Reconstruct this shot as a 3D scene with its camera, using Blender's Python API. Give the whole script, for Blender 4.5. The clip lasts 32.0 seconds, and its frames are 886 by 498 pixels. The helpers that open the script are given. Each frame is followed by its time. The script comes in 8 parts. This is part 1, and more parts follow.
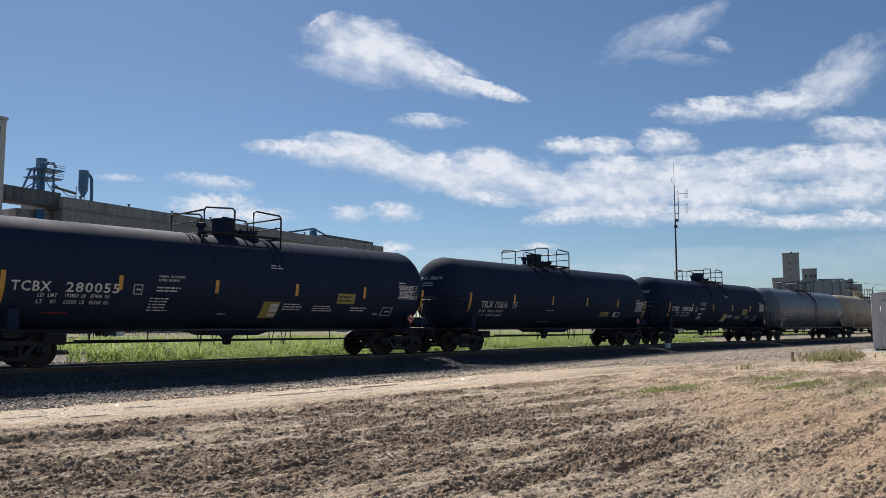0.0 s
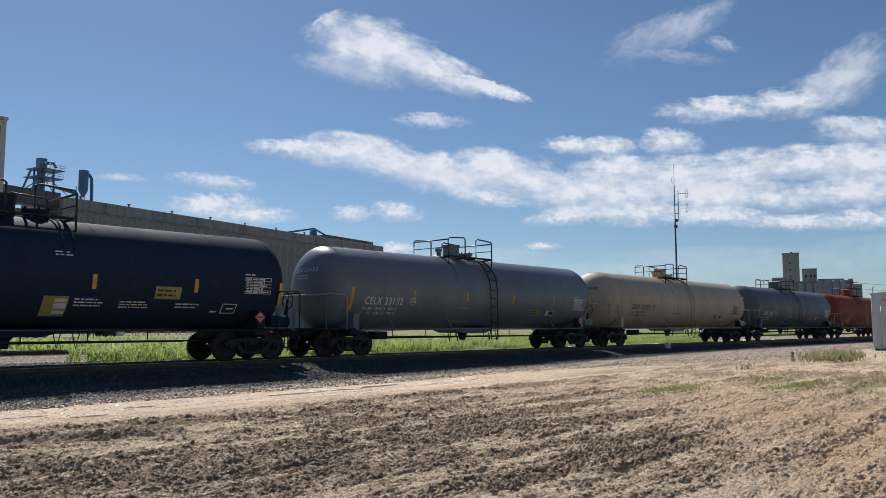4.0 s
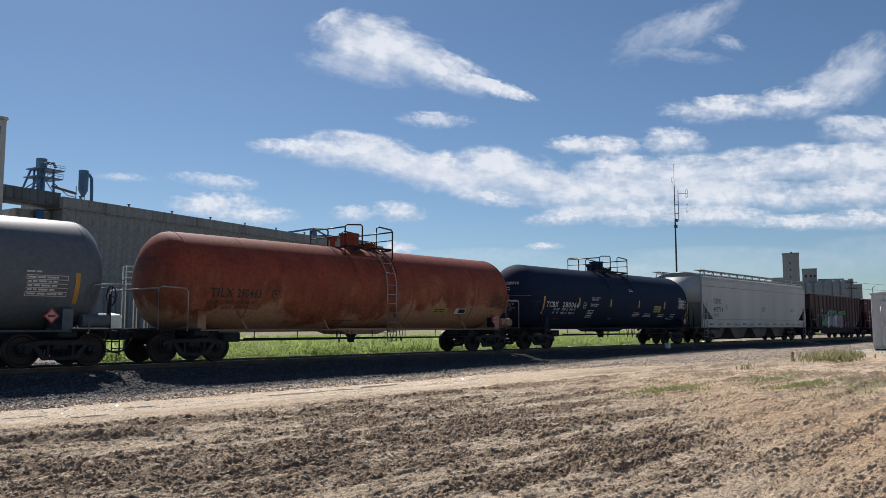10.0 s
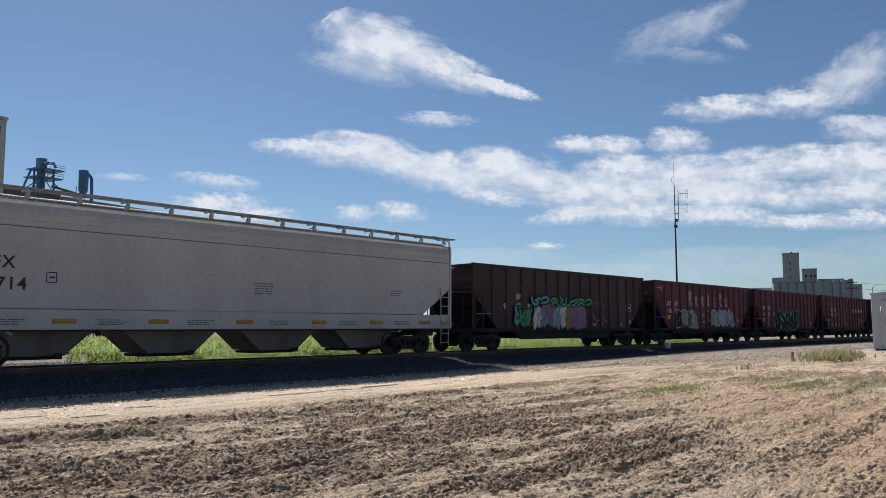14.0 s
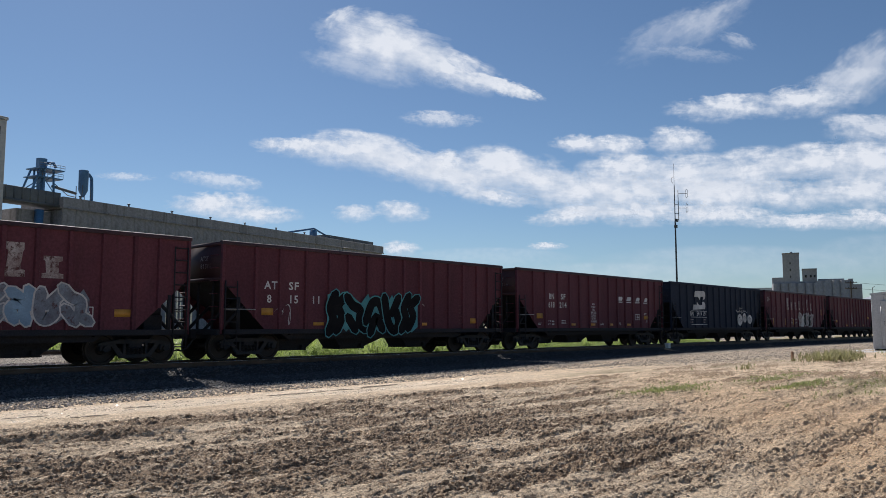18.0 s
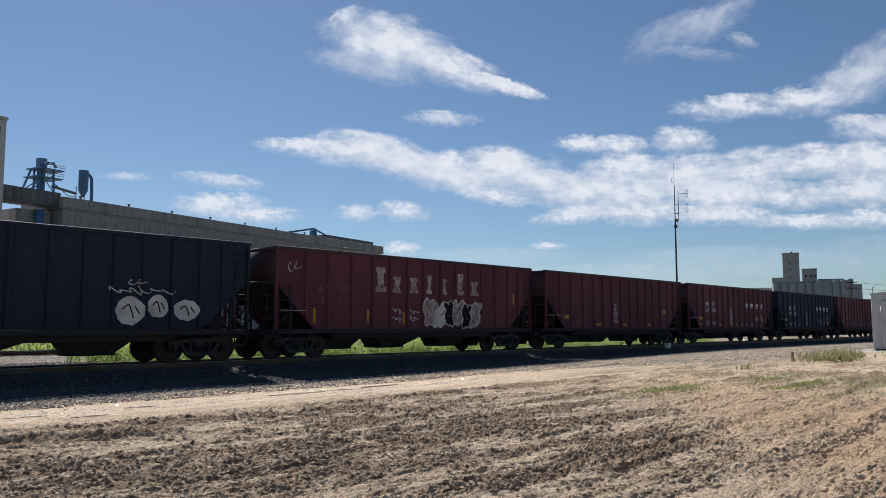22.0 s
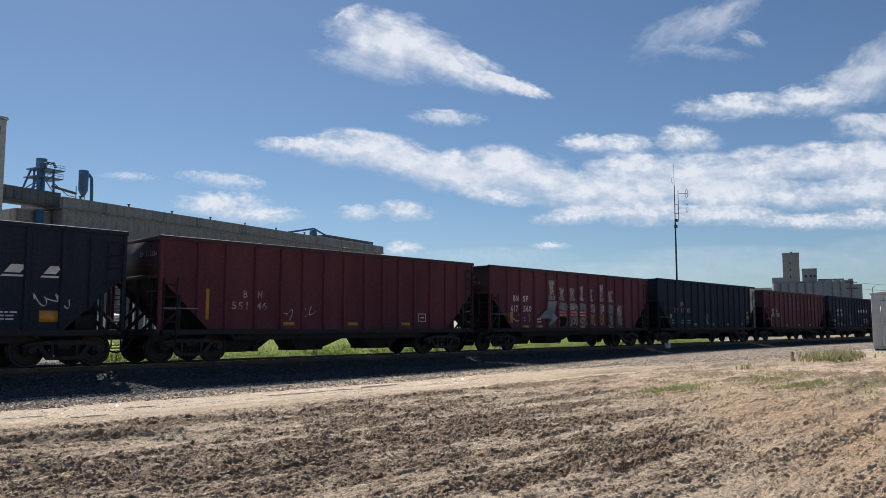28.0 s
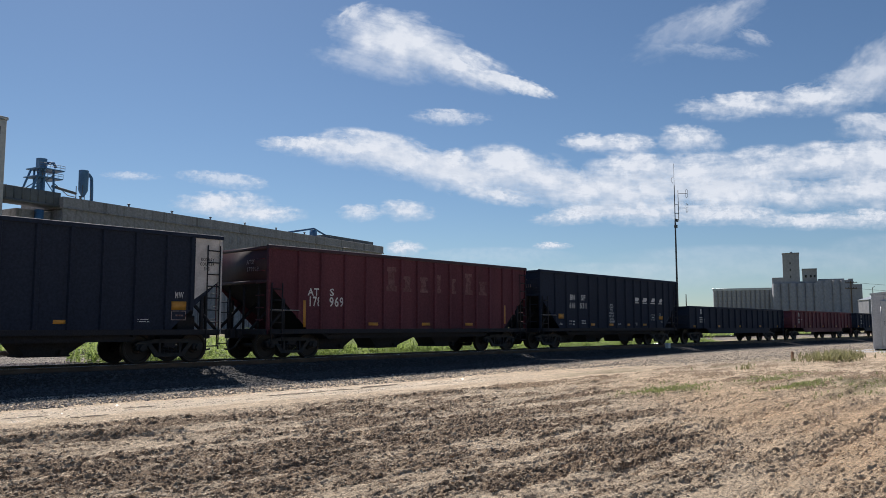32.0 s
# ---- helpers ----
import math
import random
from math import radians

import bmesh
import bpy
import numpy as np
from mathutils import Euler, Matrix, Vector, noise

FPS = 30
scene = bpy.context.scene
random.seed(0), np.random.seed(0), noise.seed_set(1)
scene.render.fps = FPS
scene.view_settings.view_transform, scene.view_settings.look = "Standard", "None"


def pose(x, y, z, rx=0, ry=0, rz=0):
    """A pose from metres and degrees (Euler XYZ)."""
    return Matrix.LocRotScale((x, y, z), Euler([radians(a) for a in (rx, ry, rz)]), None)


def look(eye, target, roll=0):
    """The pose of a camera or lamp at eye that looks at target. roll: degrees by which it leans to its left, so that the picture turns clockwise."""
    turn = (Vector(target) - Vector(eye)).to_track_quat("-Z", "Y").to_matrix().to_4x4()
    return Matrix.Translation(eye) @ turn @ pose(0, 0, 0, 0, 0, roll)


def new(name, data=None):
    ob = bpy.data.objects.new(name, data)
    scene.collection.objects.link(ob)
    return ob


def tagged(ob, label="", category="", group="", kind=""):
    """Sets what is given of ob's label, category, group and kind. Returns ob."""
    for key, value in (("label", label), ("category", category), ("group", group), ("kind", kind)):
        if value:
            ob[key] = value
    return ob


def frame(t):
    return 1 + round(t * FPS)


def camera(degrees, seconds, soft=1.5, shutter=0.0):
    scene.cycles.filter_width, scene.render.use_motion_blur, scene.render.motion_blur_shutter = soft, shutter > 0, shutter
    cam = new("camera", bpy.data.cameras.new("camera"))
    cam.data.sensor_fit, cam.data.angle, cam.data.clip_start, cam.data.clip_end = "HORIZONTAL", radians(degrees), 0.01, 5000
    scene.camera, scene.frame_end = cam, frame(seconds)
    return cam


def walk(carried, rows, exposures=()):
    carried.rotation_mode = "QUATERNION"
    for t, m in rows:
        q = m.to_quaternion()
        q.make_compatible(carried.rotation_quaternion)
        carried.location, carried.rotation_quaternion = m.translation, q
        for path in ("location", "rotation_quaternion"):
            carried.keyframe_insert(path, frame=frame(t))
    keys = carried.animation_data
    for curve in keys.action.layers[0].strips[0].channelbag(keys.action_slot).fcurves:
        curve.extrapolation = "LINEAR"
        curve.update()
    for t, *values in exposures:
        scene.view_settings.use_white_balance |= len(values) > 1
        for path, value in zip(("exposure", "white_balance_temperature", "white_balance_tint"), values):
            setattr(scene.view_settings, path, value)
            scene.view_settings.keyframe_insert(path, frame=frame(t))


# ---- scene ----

# ---------------------------------------------------------------- camera
RAIL = 0.5          # height of the rail heads
TRACK_Y = 22.85     # centre line of the main track, which runs along x
SPEED = 10.79       # metres a second, towards -x
cam = camera(58.75, 32.0, soft=0.5)
EYE = pose(0, 0, 1.6, 95.59, 0, -47.765)
walk(cam, [(0, EYE), (32, EYE)], exposures=[(0, 0.0, 6300, 13), (32, 0.0, 6300, 13)])

# ---------------------------------------------------------------- world and sun
SUN = Vector((1.6, 3.85, 4.05)).normalized()
world = bpy.data.worlds.new("sky")
scene.world = world
world.use_nodes = True
wn = world.node_tree
sky = wn.nodes.new("ShaderNodeTexSky")
sky.sky_type = "NISHITA"
sky.sun_disc = False
sky.sun_elevation = math.asin(SUN.z)
sky.sun_rotation = math.atan2(SUN.x, SUN.y)
sky.air_density, sky.dust_density, sky.ozone_density = 0.9, 0.18, 2.4
wn.nodes["Background"].inputs["Strength"].default_value = 0.07
tint = wn.nodes.new("ShaderNodeMix")
tint.data_type, tint.blend_type = "RGBA", "MULTIPLY"
tint.inputs["Factor"].default_value = 1.0
tint.inputs["B"].default_value = (0.855, 0.97, 1.02, 1.0)
wn.links.new(sky.outputs["Color"], tint.inputs["A"])
wn.links.new(tint.outputs["Result"], wn.nodes["Background"].inputs["Color"])
sun = new("sun", bpy.data.lights.new("sun", "SUN"))
sun.data.energy, sun.data.angle, sun.data.color = 5.5, radians(0.53), (1.0, 0.94, 0.85)
sun.matrix_world = look(SUN * 200, (0, 0, 0))


# ---------------------------------------------------------------- materials
def nodes_of(name):
    m = bpy.data.materials.new(name)
    m.use_nodes = True
    nt = m.node_tree
    return m, nt, nt.nodes["Principled BSDF"]


def noise_node(nt, coord, scale, detail=4.0, rough=0.55, stretch=(1, 1, 1), distort=0.0):
    mp = nt.nodes.new("ShaderNodeMapping")
    mp.inputs["Scale"].default_value = stretch
    nt.links.new(coord, mp.inputs["Vector"])
    n = nt.nodes.new("ShaderNodeTexNoise")
    n.inputs["Scale"].default_value = scale
    n.inputs["Detail"].default_value = detail
    n.inputs["Roughness"].default_value = rough
    n.inputs["Distortion"].default_value = distort
    nt.links.new(mp.outputs["Vector"], n.inputs["Vector"])
    return n.outputs["Fac"]


def ramp(nt, fac, a, b, lo=(0, 0, 0, 1), hi=(1, 1, 1, 1)):
    r = nt.nodes.new("ShaderNodeValToRGB")
    r.color_ramp.elements[0].position, r.color_ramp.elements[1].position = a, b
    r.color_ramp.elements[0].color, r.color_ramp.elements[1].color = lo, hi
    nt.links.new(fac, r.inputs["Fac"])
    return r.outputs["Color"]


def mix(nt, fac, a, b, blend="MIX"):
    n = nt.nodes.new("ShaderNodeMix")
    n.data_type, n.blend_type = "RGBA", blend
    for sock, val in ((n.inputs["Factor"], fac), (n.inputs["A"], a), (n.inputs["B"], b)):
        if hasattr(val, "links"):
            nt.links.new(val, sock)
        else:
            sock.default_value = val
    return n.outputs["Result"]


def rgba(c):
    return (c[0], c[1], c[2], 1.0)


def surface(name, base, rough=0.6, metal=0.0, second=None, amount=0.5, scale=1.2, grain=30.0, grain_amount=0.18, bump=0.1,
            stretch=(1, 1, 1), spots=None, spots_at=(0.6, 0.7), jitter=0.0, spec=0.5):
    """Paint or stone in two tones at two scales, with a fine relief; spots: a third colour in patches."""
    m, nt, bsdf = nodes_of(name)
    tc = nt.nodes.new("ShaderNodeTexCoord").outputs["Object"]
    second = second or [c * 0.72 for c in base]
    big = noise_node(nt, tc, scale, 5.0, 0.6, stretch)
    col = mix(nt, ramp(nt, big, 0.5 - 0.5 * amount + 0.05, 0.5 + 0.5 * amount - 0.05), rgba(base), rgba(second))
    if spots:
        sp = noise_node(nt, tc, scale * 2.3, 7.0, 0.68, stretch, 0.4)
        col = mix(nt, ramp(nt, sp, spots_at[0], spots_at[1]), col, rgba(spots))
    fine = noise_node(nt, tc, grain, 3.0, 0.6)
    col = mix(nt, grain_amount, col, ramp(nt, fine, 0.3, 0.7, (0.25, 0.25, 0.25, 1), (1.6, 1.6, 1.6, 1)), "MULTIPLY")
    if jitter:
        oi = nt.nodes.new("ShaderNodeObjectInfo").outputs["Random"]
        col = mix(nt, jitter, col, ramp(nt, oi, 0, 1, (0.35, 0.35, 0.35, 1), (1.5, 1.5, 1.5, 1)), "MULTIPLY")
    nt.links.new(col, bsdf.inputs["Base Color"])
    rr = ramp(nt, big, 0.2, 0.8, (rough * 0.8,) * 3 + (1,), (min(1, rough * 1.2),) * 3 + (1,))
    nt.links.new(rr, bsdf.inputs["Roughness"])
    bsdf.inputs["Metallic"].default_value = metal
    bsdf.inputs["Specular IOR Level"].default_value = spec
    if bump:
        b = nt.nodes.new("ShaderNodeBump")
        b.inputs["Strength"].default_value, b.inputs["Distance"].default_value = bump, 0.02
        nt.links.new(fine, b.inputs["Height"])
        nt.links.new(b.outputs["Normal"], bsdf.inputs["Normal"])
    return m


V_STREAK = (1.0, 1.0, 0.22)
M = {}
M["tank_black"] = surface("black_tank_paint", (0.0145, 0.0245, 0.05), 0.72, second=(0.0185, 0.03, 0.058), scale=0.5, grain=9, grain_amount=0.2, bump=0.03, stretch=V_STREAK, spec=0.07)
M["tank_slate"] = surface("slate_grey_tank_paint", (0.115, 0.135, 0.16), 0.5, second=(0.098, 0.116, 0.138), scale=0.6, grain=8, bump=0.03, stretch=V_STREAK, spots=(0.05, 0.055, 0.062), spots_at=(0.62, 0.8), spec=0.12)
M["tank_silver"] = surface("weathered_grey_tank_paint", (0.135, 0.163, 0.195), 0.43, second=(0.11, 0.132, 0.158), scale=0.6, grain=8, bump=0.03, stretch=V_STREAK, spots=(0.045, 0.05, 0.06), spots_at=(0.62, 0.85), spec=0.3)
M["tank_beige"] = surface("beige_tank_paint", (0.39, 0.335, 0.257), 0.62, second=(0.335, 0.285, 0.215), scale=0.6, grain=7, bump=0.03, stretch=V_STREAK, spots=(0.17, 0.14, 0.12), spots_at=(0.64, 0.9))
def rust_material():
    """Old red paint, sound along the top, worn through to pale dusty primer and orange rust further down the sides; the
    paler lower tone also paints in light bounced off the ground.
    """
    m, nt, bsdf = nodes_of("rusted_tank_steel")
    tc = nt.nodes.new("ShaderNodeTexCoord").outputs["Object"]
    sep = nt.nodes.new("ShaderNodeSeparateXYZ")
    nt.links.new(tc, sep.inputs[0])
    big = noise_node(nt, tc, 0.45, 7.0, 0.64, (1, 1, 0.55), 0.3)
    mid = noise_node(nt, tc, 1.7, 6.0, 0.65, (1, 1, 0.4))
    fine = noise_node(nt, tc, 9.0, 4.0, 0.65)

    def scaled(v, k, c):
        n = nt.nodes.new("ShaderNodeMath")
        n.operation = "MULTIPLY_ADD"
        nt.links.new(v, n.inputs[0])
        n.inputs[1].default_value = k
        if hasattr(c, "links"):
            nt.links.new(c, n.inputs[2])
        else:
            n.inputs[2].default_value = c
        return n.outputs[0]
    # grows downwards: real wear together with painted bounce light from the ground
    wear_bounce = scaled(sep.outputs["Z"], -0.36, scaled(big, 1.5, 0.72))
    col = mix(nt, ramp(nt, mid, 0.3, 0.7), (0.17, 0.04, 0.027, 1), (0.26, 0.062, 0.036, 1))
    col = mix(nt, ramp(nt, wear_bounce, 0.35, 0.7), col, mix(nt, ramp(nt, mid, 0.35, 0.62), (0.3, 0.115, 0.064, 1), (0.17, 0.052, 0.034, 1)))
    col = mix(nt, ramp(nt, wear_bounce, 0.9, 1.4), col, (0.33, 0.205, 0.135, 1))
    col = mix(nt, 0.4, col, ramp(nt, fine, 0.3, 0.7, (0.4, 0.4, 0.4, 1), (1.4, 1.4, 1.4, 1)), "MULTIPLY")
    nt.links.new(col, bsdf.inputs["Base Color"])
    bsdf.inputs["Roughness"].default_value = 0.75
    bsdf.inputs["Specular IOR Level"].default_value = 0.2
    b = nt.nodes.new("ShaderNodeBump")
    b.inputs["Strength"].default_value, b.inputs["Distance"].default_value = 0.15, 0.02
    nt.links.new(fine, b.inputs["Height"])
    nt.links.new(b.outputs["Normal"], bsdf.inputs["Normal"])
    return m


M["tank_rust"] = rust_material()
M["hopper_red"] = surface("oxide_red_wagon_paint", (0.112, 0.034, 0.048), 0.64, second=(0.076, 0.025, 0.037), scale=0.7, grain=14, grain_amount=0.3, bump=0.06, stretch=V_STREAK, spots=(0.055, 0.022, 0.026), spots_at=(0.58, 0.75), jitter=0.22, spec=0.2)
M["hopper_brown"] = surface("dark_brown_wagon_paint", (0.046, 0.0155, 0.021), 0.65, second=(0.031, 0.012, 0.017), scale=0.7, grain=14, grain_amount=0.3, bump=0.06, stretch=V_STREAK, spots=(0.02, 0.012, 0.011), spots_at=(0.6, 0.8))
M["hopper_black"] = surface("black_wagon_paint", (0.017, 0.024, 0.042), 0.65, second=(0.023, 0.031, 0.052), scale=0.7, grain=14, grain_amount=0.3, bump=0.06, stretch=V_STREAK, spec=0.1)
M["covered_grey"] = surface("light_grey_wagon_paint", (0.4, 0.42, 0.44), 0.5, second=(0.33, 0.345, 0.36), scale=0.5, grain=8, grain_amount=0.12, bump=0.03, stretch=V_STREAK, spots=(0.2, 0.2, 0.2), spots_at=(0.68, 0.95))
# underframe grime; on hopper sills, slopes and ladders it also stands for shade
M["underframe"] = surface("grimy_shaded_underframe_steel", (0.02, 0.022, 0.03), 0.8, second=(0.032, 0.032, 0.036), scale=2.0, grain=25, grain_amount=0.35, bump=0.15, spec=0.2)
M["bogie_steel"] = surface("dusty_cast_bogie_steel", (0.017, 0.018, 0.022), 0.7, second=(0.01, 0.011, 0.014), scale=2.5, grain=25, grain_amount=0.35, bump=0.15)
M["wheel_steel"] = surface("dark_wheel_steel", (0.018, 0.016, 0.015), 0.6, 0.4, second=(0.03, 0.023, 0.019), scale=3.0, grain=30, bump=0.1)
M["rail_steel"] = surface("worn_rail_steel", (0.12, 0.085, 0.065), 0.55, 0.6, second=(0.08, 0.05, 0.035), scale=2.0, grain=40, bump=0.1)
M["rail_head"] = surface("polished_rail_head", (0.55, 0.55, 0.56), 0.25, 1.0, scale=3.0, grain=40, bump=0.02)
M["grey_tube"] = surface("galvanised_tube", (0.33, 0.33, 0.33), 0.5, 0.3, scale=2.0, grain=30, bump=0.05)
M["black_tube"] = surface("black_tube", (0.012, 0.012, 0.014), 0.5, scale=2.0, grain=30, bump=0.05)
M["yellow"] = surface("yellow_reflective_tape", (0.55, 0.31, 0.05), 0.5, second=(0.42, 0.23, 0.04), scale=4.0, grain=40, bump=0.02)
M["plate_yellow"] = surface("faded_yellow_plate", (0.32, 0.28, 0.08), 0.6, second=(0.22, 0.19, 0.06), scale=3.0, grain=40, bump=0.02)
# darker than the body grey: the undersides' shade is in this colour
M["bay_grey"] = surface("shaded_grey_bay_sheet", (0.16, 0.16, 0.165), 0.6, second=(0.08, 0.08, 0.08), scale=0.8, grain=10, bump=0.04, stretch=V_STREAK)
M["orange"] = surface("amber_reflective_tape", (0.5, 0.26, 0.04), 0.5, second=(0.38, 0.19, 0.03), scale=4.0, grain=40, bump=0.02)
M["white_mark"] = surface("white_stencil_paint", (0.62, 0.63, 0.64), 0.6, second=(0.45, 0.45, 0.45), scale=5.0, grain=40, bump=0.02)
M["faded_mark"] = surface("faded_white_paint", (0.4, 0.37, 0.37), 0.7, second=(0.16, 0.1, 0.1), scale=3.0, grain=25, grain_amount=0.4, bump=0.02, spots=(0.07, 0.02, 0.02), spots_at=(0.52, 0.62))
M["ghost_mark"] = surface("nearly_worn_off_paint", (0.15, 0.07, 0.075), 0.7, second=(0.09, 0.03, 0.038), scale=3.0, grain=25, grain_amount=0.4, bump=0.02, spots=(0.08, 0.022, 0.03), spots_at=(0.48, 0.58))
M["black_mark"] = surface("black_stencil_paint", (0.015, 0.015, 0.015), 0.6, scale=5.0, grain=40, bump=0.02)
M["red_mark"] = surface("red_placard_print", (0.4, 0.03, 0.03), 0.5, scale=5.0, grain=40, bump=0.02)
M["faded_placard"] = surface("faded_placard_print", (0.55, 0.36, 0.36), 0.5, second=(0.4, 0.2, 0.2), scale=5.0, grain=40, bump=0.02)
M["teal_paint"] = surface("teal_spray_paint", (0.05, 0.28, 0.32), 0.55, second=(0.03, 0.17, 0.2), scale=2.0, grain=20, bump=0.02)
M["blue_paint"] = surface("pale_blue_spray_paint", (0.2, 0.33, 0.47), 0.55, second=(0.12, 0.2, 0.3), scale=2.0, grain=20, bump=0.02)
M["green_paint"] = surface("green_spray_paint", (0.04, 0.26, 0.11), 0.55, second=(0.02, 0.14, 0.06), scale=2.0, grain=20, bump=0.02)
M["purple_paint"] = surface("purple_spray_paint", (0.2, 0.11, 0.24), 0.55, second=(0.12, 0.06, 0.15), scale=2.0, grain=20, bump=0.02)
M["white_paint"] = surface("white_spray_paint", (0.55, 0.55, 0.56), 0.6, second=(0.33, 0.33, 0.34), scale=2.0, grain=20, bump=0.02)
M["black_paint"] = surface("black_spray_paint", (0.006, 0.006, 0.008), 0.75, spec=0.15, scale=2.0, grain=20, bump=0.02)
M["faded_blue"] = surface("faded_blue_spray_paint", (0.2, 0.25, 0.31), 0.6, second=(0.1, 0.1, 0.13), scale=2.5, grain=20, grain_amount=0.4, bump=0.02, spots=(0.07, 0.03, 0.035), spots_at=(0.55, 0.65))
M["teal_dark"] = surface("dark_teal_spray_paint", (0.02, 0.11, 0.13), 0.55, second=(0.012, 0.06, 0.075), scale=2.0, grain=20, bump=0.02)
M["rust_orange"] = surface("orange_spray_paint", (0.33, 0.12, 0.03), 0.6, second=(0.2, 0.07, 0.025), scale=2.0, grain=20, bump=0.02)
M["roof_grey"] = surface("dull_grey_roof_sheet", (0.3, 0.31, 0.32), 0.7, second=(0.2, 0.205, 0.21), scale=0.8, grain=10, bump=0.05)
M["faint_mark"] = surface("faint_grey_stencil", (0.13, 0.135, 0.14), 0.7, scale=5.0, grain=40, bump=0.02)
M["concrete"] = surface("weathered_concrete", (0.325, 0.315, 0.325), 0.85, second=(0.235, 0.225, 0.232), scale=0.3, grain=1.6, grain_amount=0.3, bump=0.1, stretch=(1, 1, 0.07), spots=(0.13, 0.118, 0.115), spots_at=(0.53, 0.68))
M["concrete_pale"] = surface("pale_concrete", (0.54, 0.53, 0.53), 0.85, second=(0.44, 0.43, 0.43), scale=0.1, grain=1.2, grain_amount=0.2, bump=0.1, stretch=(1, 1, 0.2))
# paler and bluer than plain concrete: distance haze is put into the colour
M["concrete_far"] = surface("hazed_grey_concrete_silo", (0.34, 0.345, 0.37), 0.9, second=(0.25, 0.255, 0.275), scale=0.06, grain=0.5, grain_amount=0.2, bump=0.0, stretch=(1, 1, 0.12))
M["dark_glass"] = surface("dark_window_glass", (0.03, 0.035, 0.04), 0.2, scale=1.0, grain=5, bump=0.0)
M["blue_steel"] = surface("blue_painted_steel", (0.075, 0.2, 0.38), 0.5, second=(0.05, 0.13, 0.26), scale=0.4, grain=4, bump=0.02)
M["grey_steel"] = surface("grey_structural_steel", (0.14, 0.15, 0.16), 0.6, 0.2, scale=0.4, grain=4, bump=0.02)
M["galvanised"] = surface("galvanised_sheet", (0.5, 0.52, 0.53), 0.4, 0.6, second=(0.4, 0.42, 0.43), scale=0.5, grain=6, bump=0.02)
M["white_sheet"] = surface("white_painted_sheet", (0.75, 0.75, 0.74), 0.5, second=(0.62, 0.62, 0.6), scale=0.5, grain=5, bump=0.02)
M["cabinet"] = surface("brushed_aluminium_cabinet", (0.58, 0.59, 0.6), 0.45, 0.5, second=(0.36, 0.37, 0.38), scale=1.0, grain=12, bump=0.03, stretch=V_STREAK)
M["tie"] = surface("creosoted_timber", (0.05, 0.038, 0.03), 0.9, second=(0.09, 0.07, 0.055), scale=1.5, grain=12, grain_amount=0.4, bump=0.3, stretch=(1, 0.2, 1), jitter=0.35)
M["mast"] = surface("dark_mast_steel", (0.06, 0.062, 0.065), 0.5, 0.5, scale=1.0, grain=6, bump=0.02)
M["wood_pole"] = surface("weathered_pole_wood", (0.11, 0.085, 0.06), 0.9, scale=1.0, grain=10, bump=0.2)


def leaf_material(name, a, b, through_colour=(0.5, 0.58, 0.12, 1)):
    m, nt, bsdf = nodes_of(name)
    isl = nt.nodes.new("ShaderNodeNewGeometry").outputs["Random Per Island"]
    col = ramp(nt, isl, 0.0, 1.0, rgba(a), rgba(b))
    nt.links.new(col, bsdf.inputs["Base Color"])
    bsdf.inputs["Roughness"].default_value = 0.55
    tr = nt.nodes.new("ShaderNodeBsdfTranslucent")
    nt.links.new(mix(nt, 0.6, col, through_colour), tr.inputs["Color"])
    ms = nt.nodes.new("ShaderNodeMixShader")
    ms.inputs["Fac"].default_value = 0.62
    nt.links.new(bsdf.outputs["BSDF"], ms.inputs[1])
    nt.links.new(tr.outputs["BSDF"], ms.inputs[2])
    nt.links.new(ms.outputs["Shader"], nt.nodes["Material Output"].inputs["Surface"])
    return m


M["weed"] = leaf_material("tall_green_weed", (0.08, 0.15, 0.03), (0.38, 0.47, 0.2), (0.42, 0.52, 0.13, 1))
M["lot_weed"] = leaf_material("sparse_lot_weed", (0.2, 0.23, 0.08), (0.34, 0.35, 0.15), (0.32, 0.36, 0.13, 1))
M["dry_grass"] = leaf_material("dry_grass", (0.3, 0.27, 0.15), (0.25, 0.25, 0.11), (0.3, 0.29, 0.14, 1))


def stone_material(name, a, b):
    m, nt, bsdf = nodes_of(name)
    isl = nt.nodes.new("ShaderNodeNewGeometry").outputs["Random Per Island"]
    tc = nt.nodes.new("ShaderNodeTexCoord").outputs["Object"]
    col = ramp(nt, isl, 0.0, 1.0, rgba(a), rgba(b))
    col = mix(nt, 0.4, col, ramp(nt, noise_node(nt, tc, 22.0), 0.3, 0.7, (0.4, 0.4, 0.4, 1), (1.4, 1.4, 1.4, 1)), "MULTIPLY")
    nt.links.new(col, bsdf.inputs["Base Color"])
    bsdf.inputs["Roughness"].default_value = 0.85
    return m


# ballast tones lowered so that they carry the shade beside the train
M["shaded_ballast_stone"] = stone_material("shaded_crushed_ballast_stone", (0.036, 0.039, 0.046), (0.12, 0.119, 0.118))
M["yard_stone"] = stone_material("reddish_yard_stone", (0.16, 0.12, 0.11), (0.5, 0.41, 0.37))
M["gravel_stone"] = stone_material("tan_gravel_stone", (0.2, 0.172, 0.145), (0.56, 0.495, 0.42))
M["wet_mud"] = surface("wet_mud_lumps", (0.42, 0.35, 0.27), 0.16, second=(0.3, 0.25, 0.19), scale=2.0, grain=40, bump=0.05, spec=1.0)
M["clod"] = stone_material("dried_mud_clod", (0.2, 0.145, 0.095), (0.62, 0.49, 0.34))


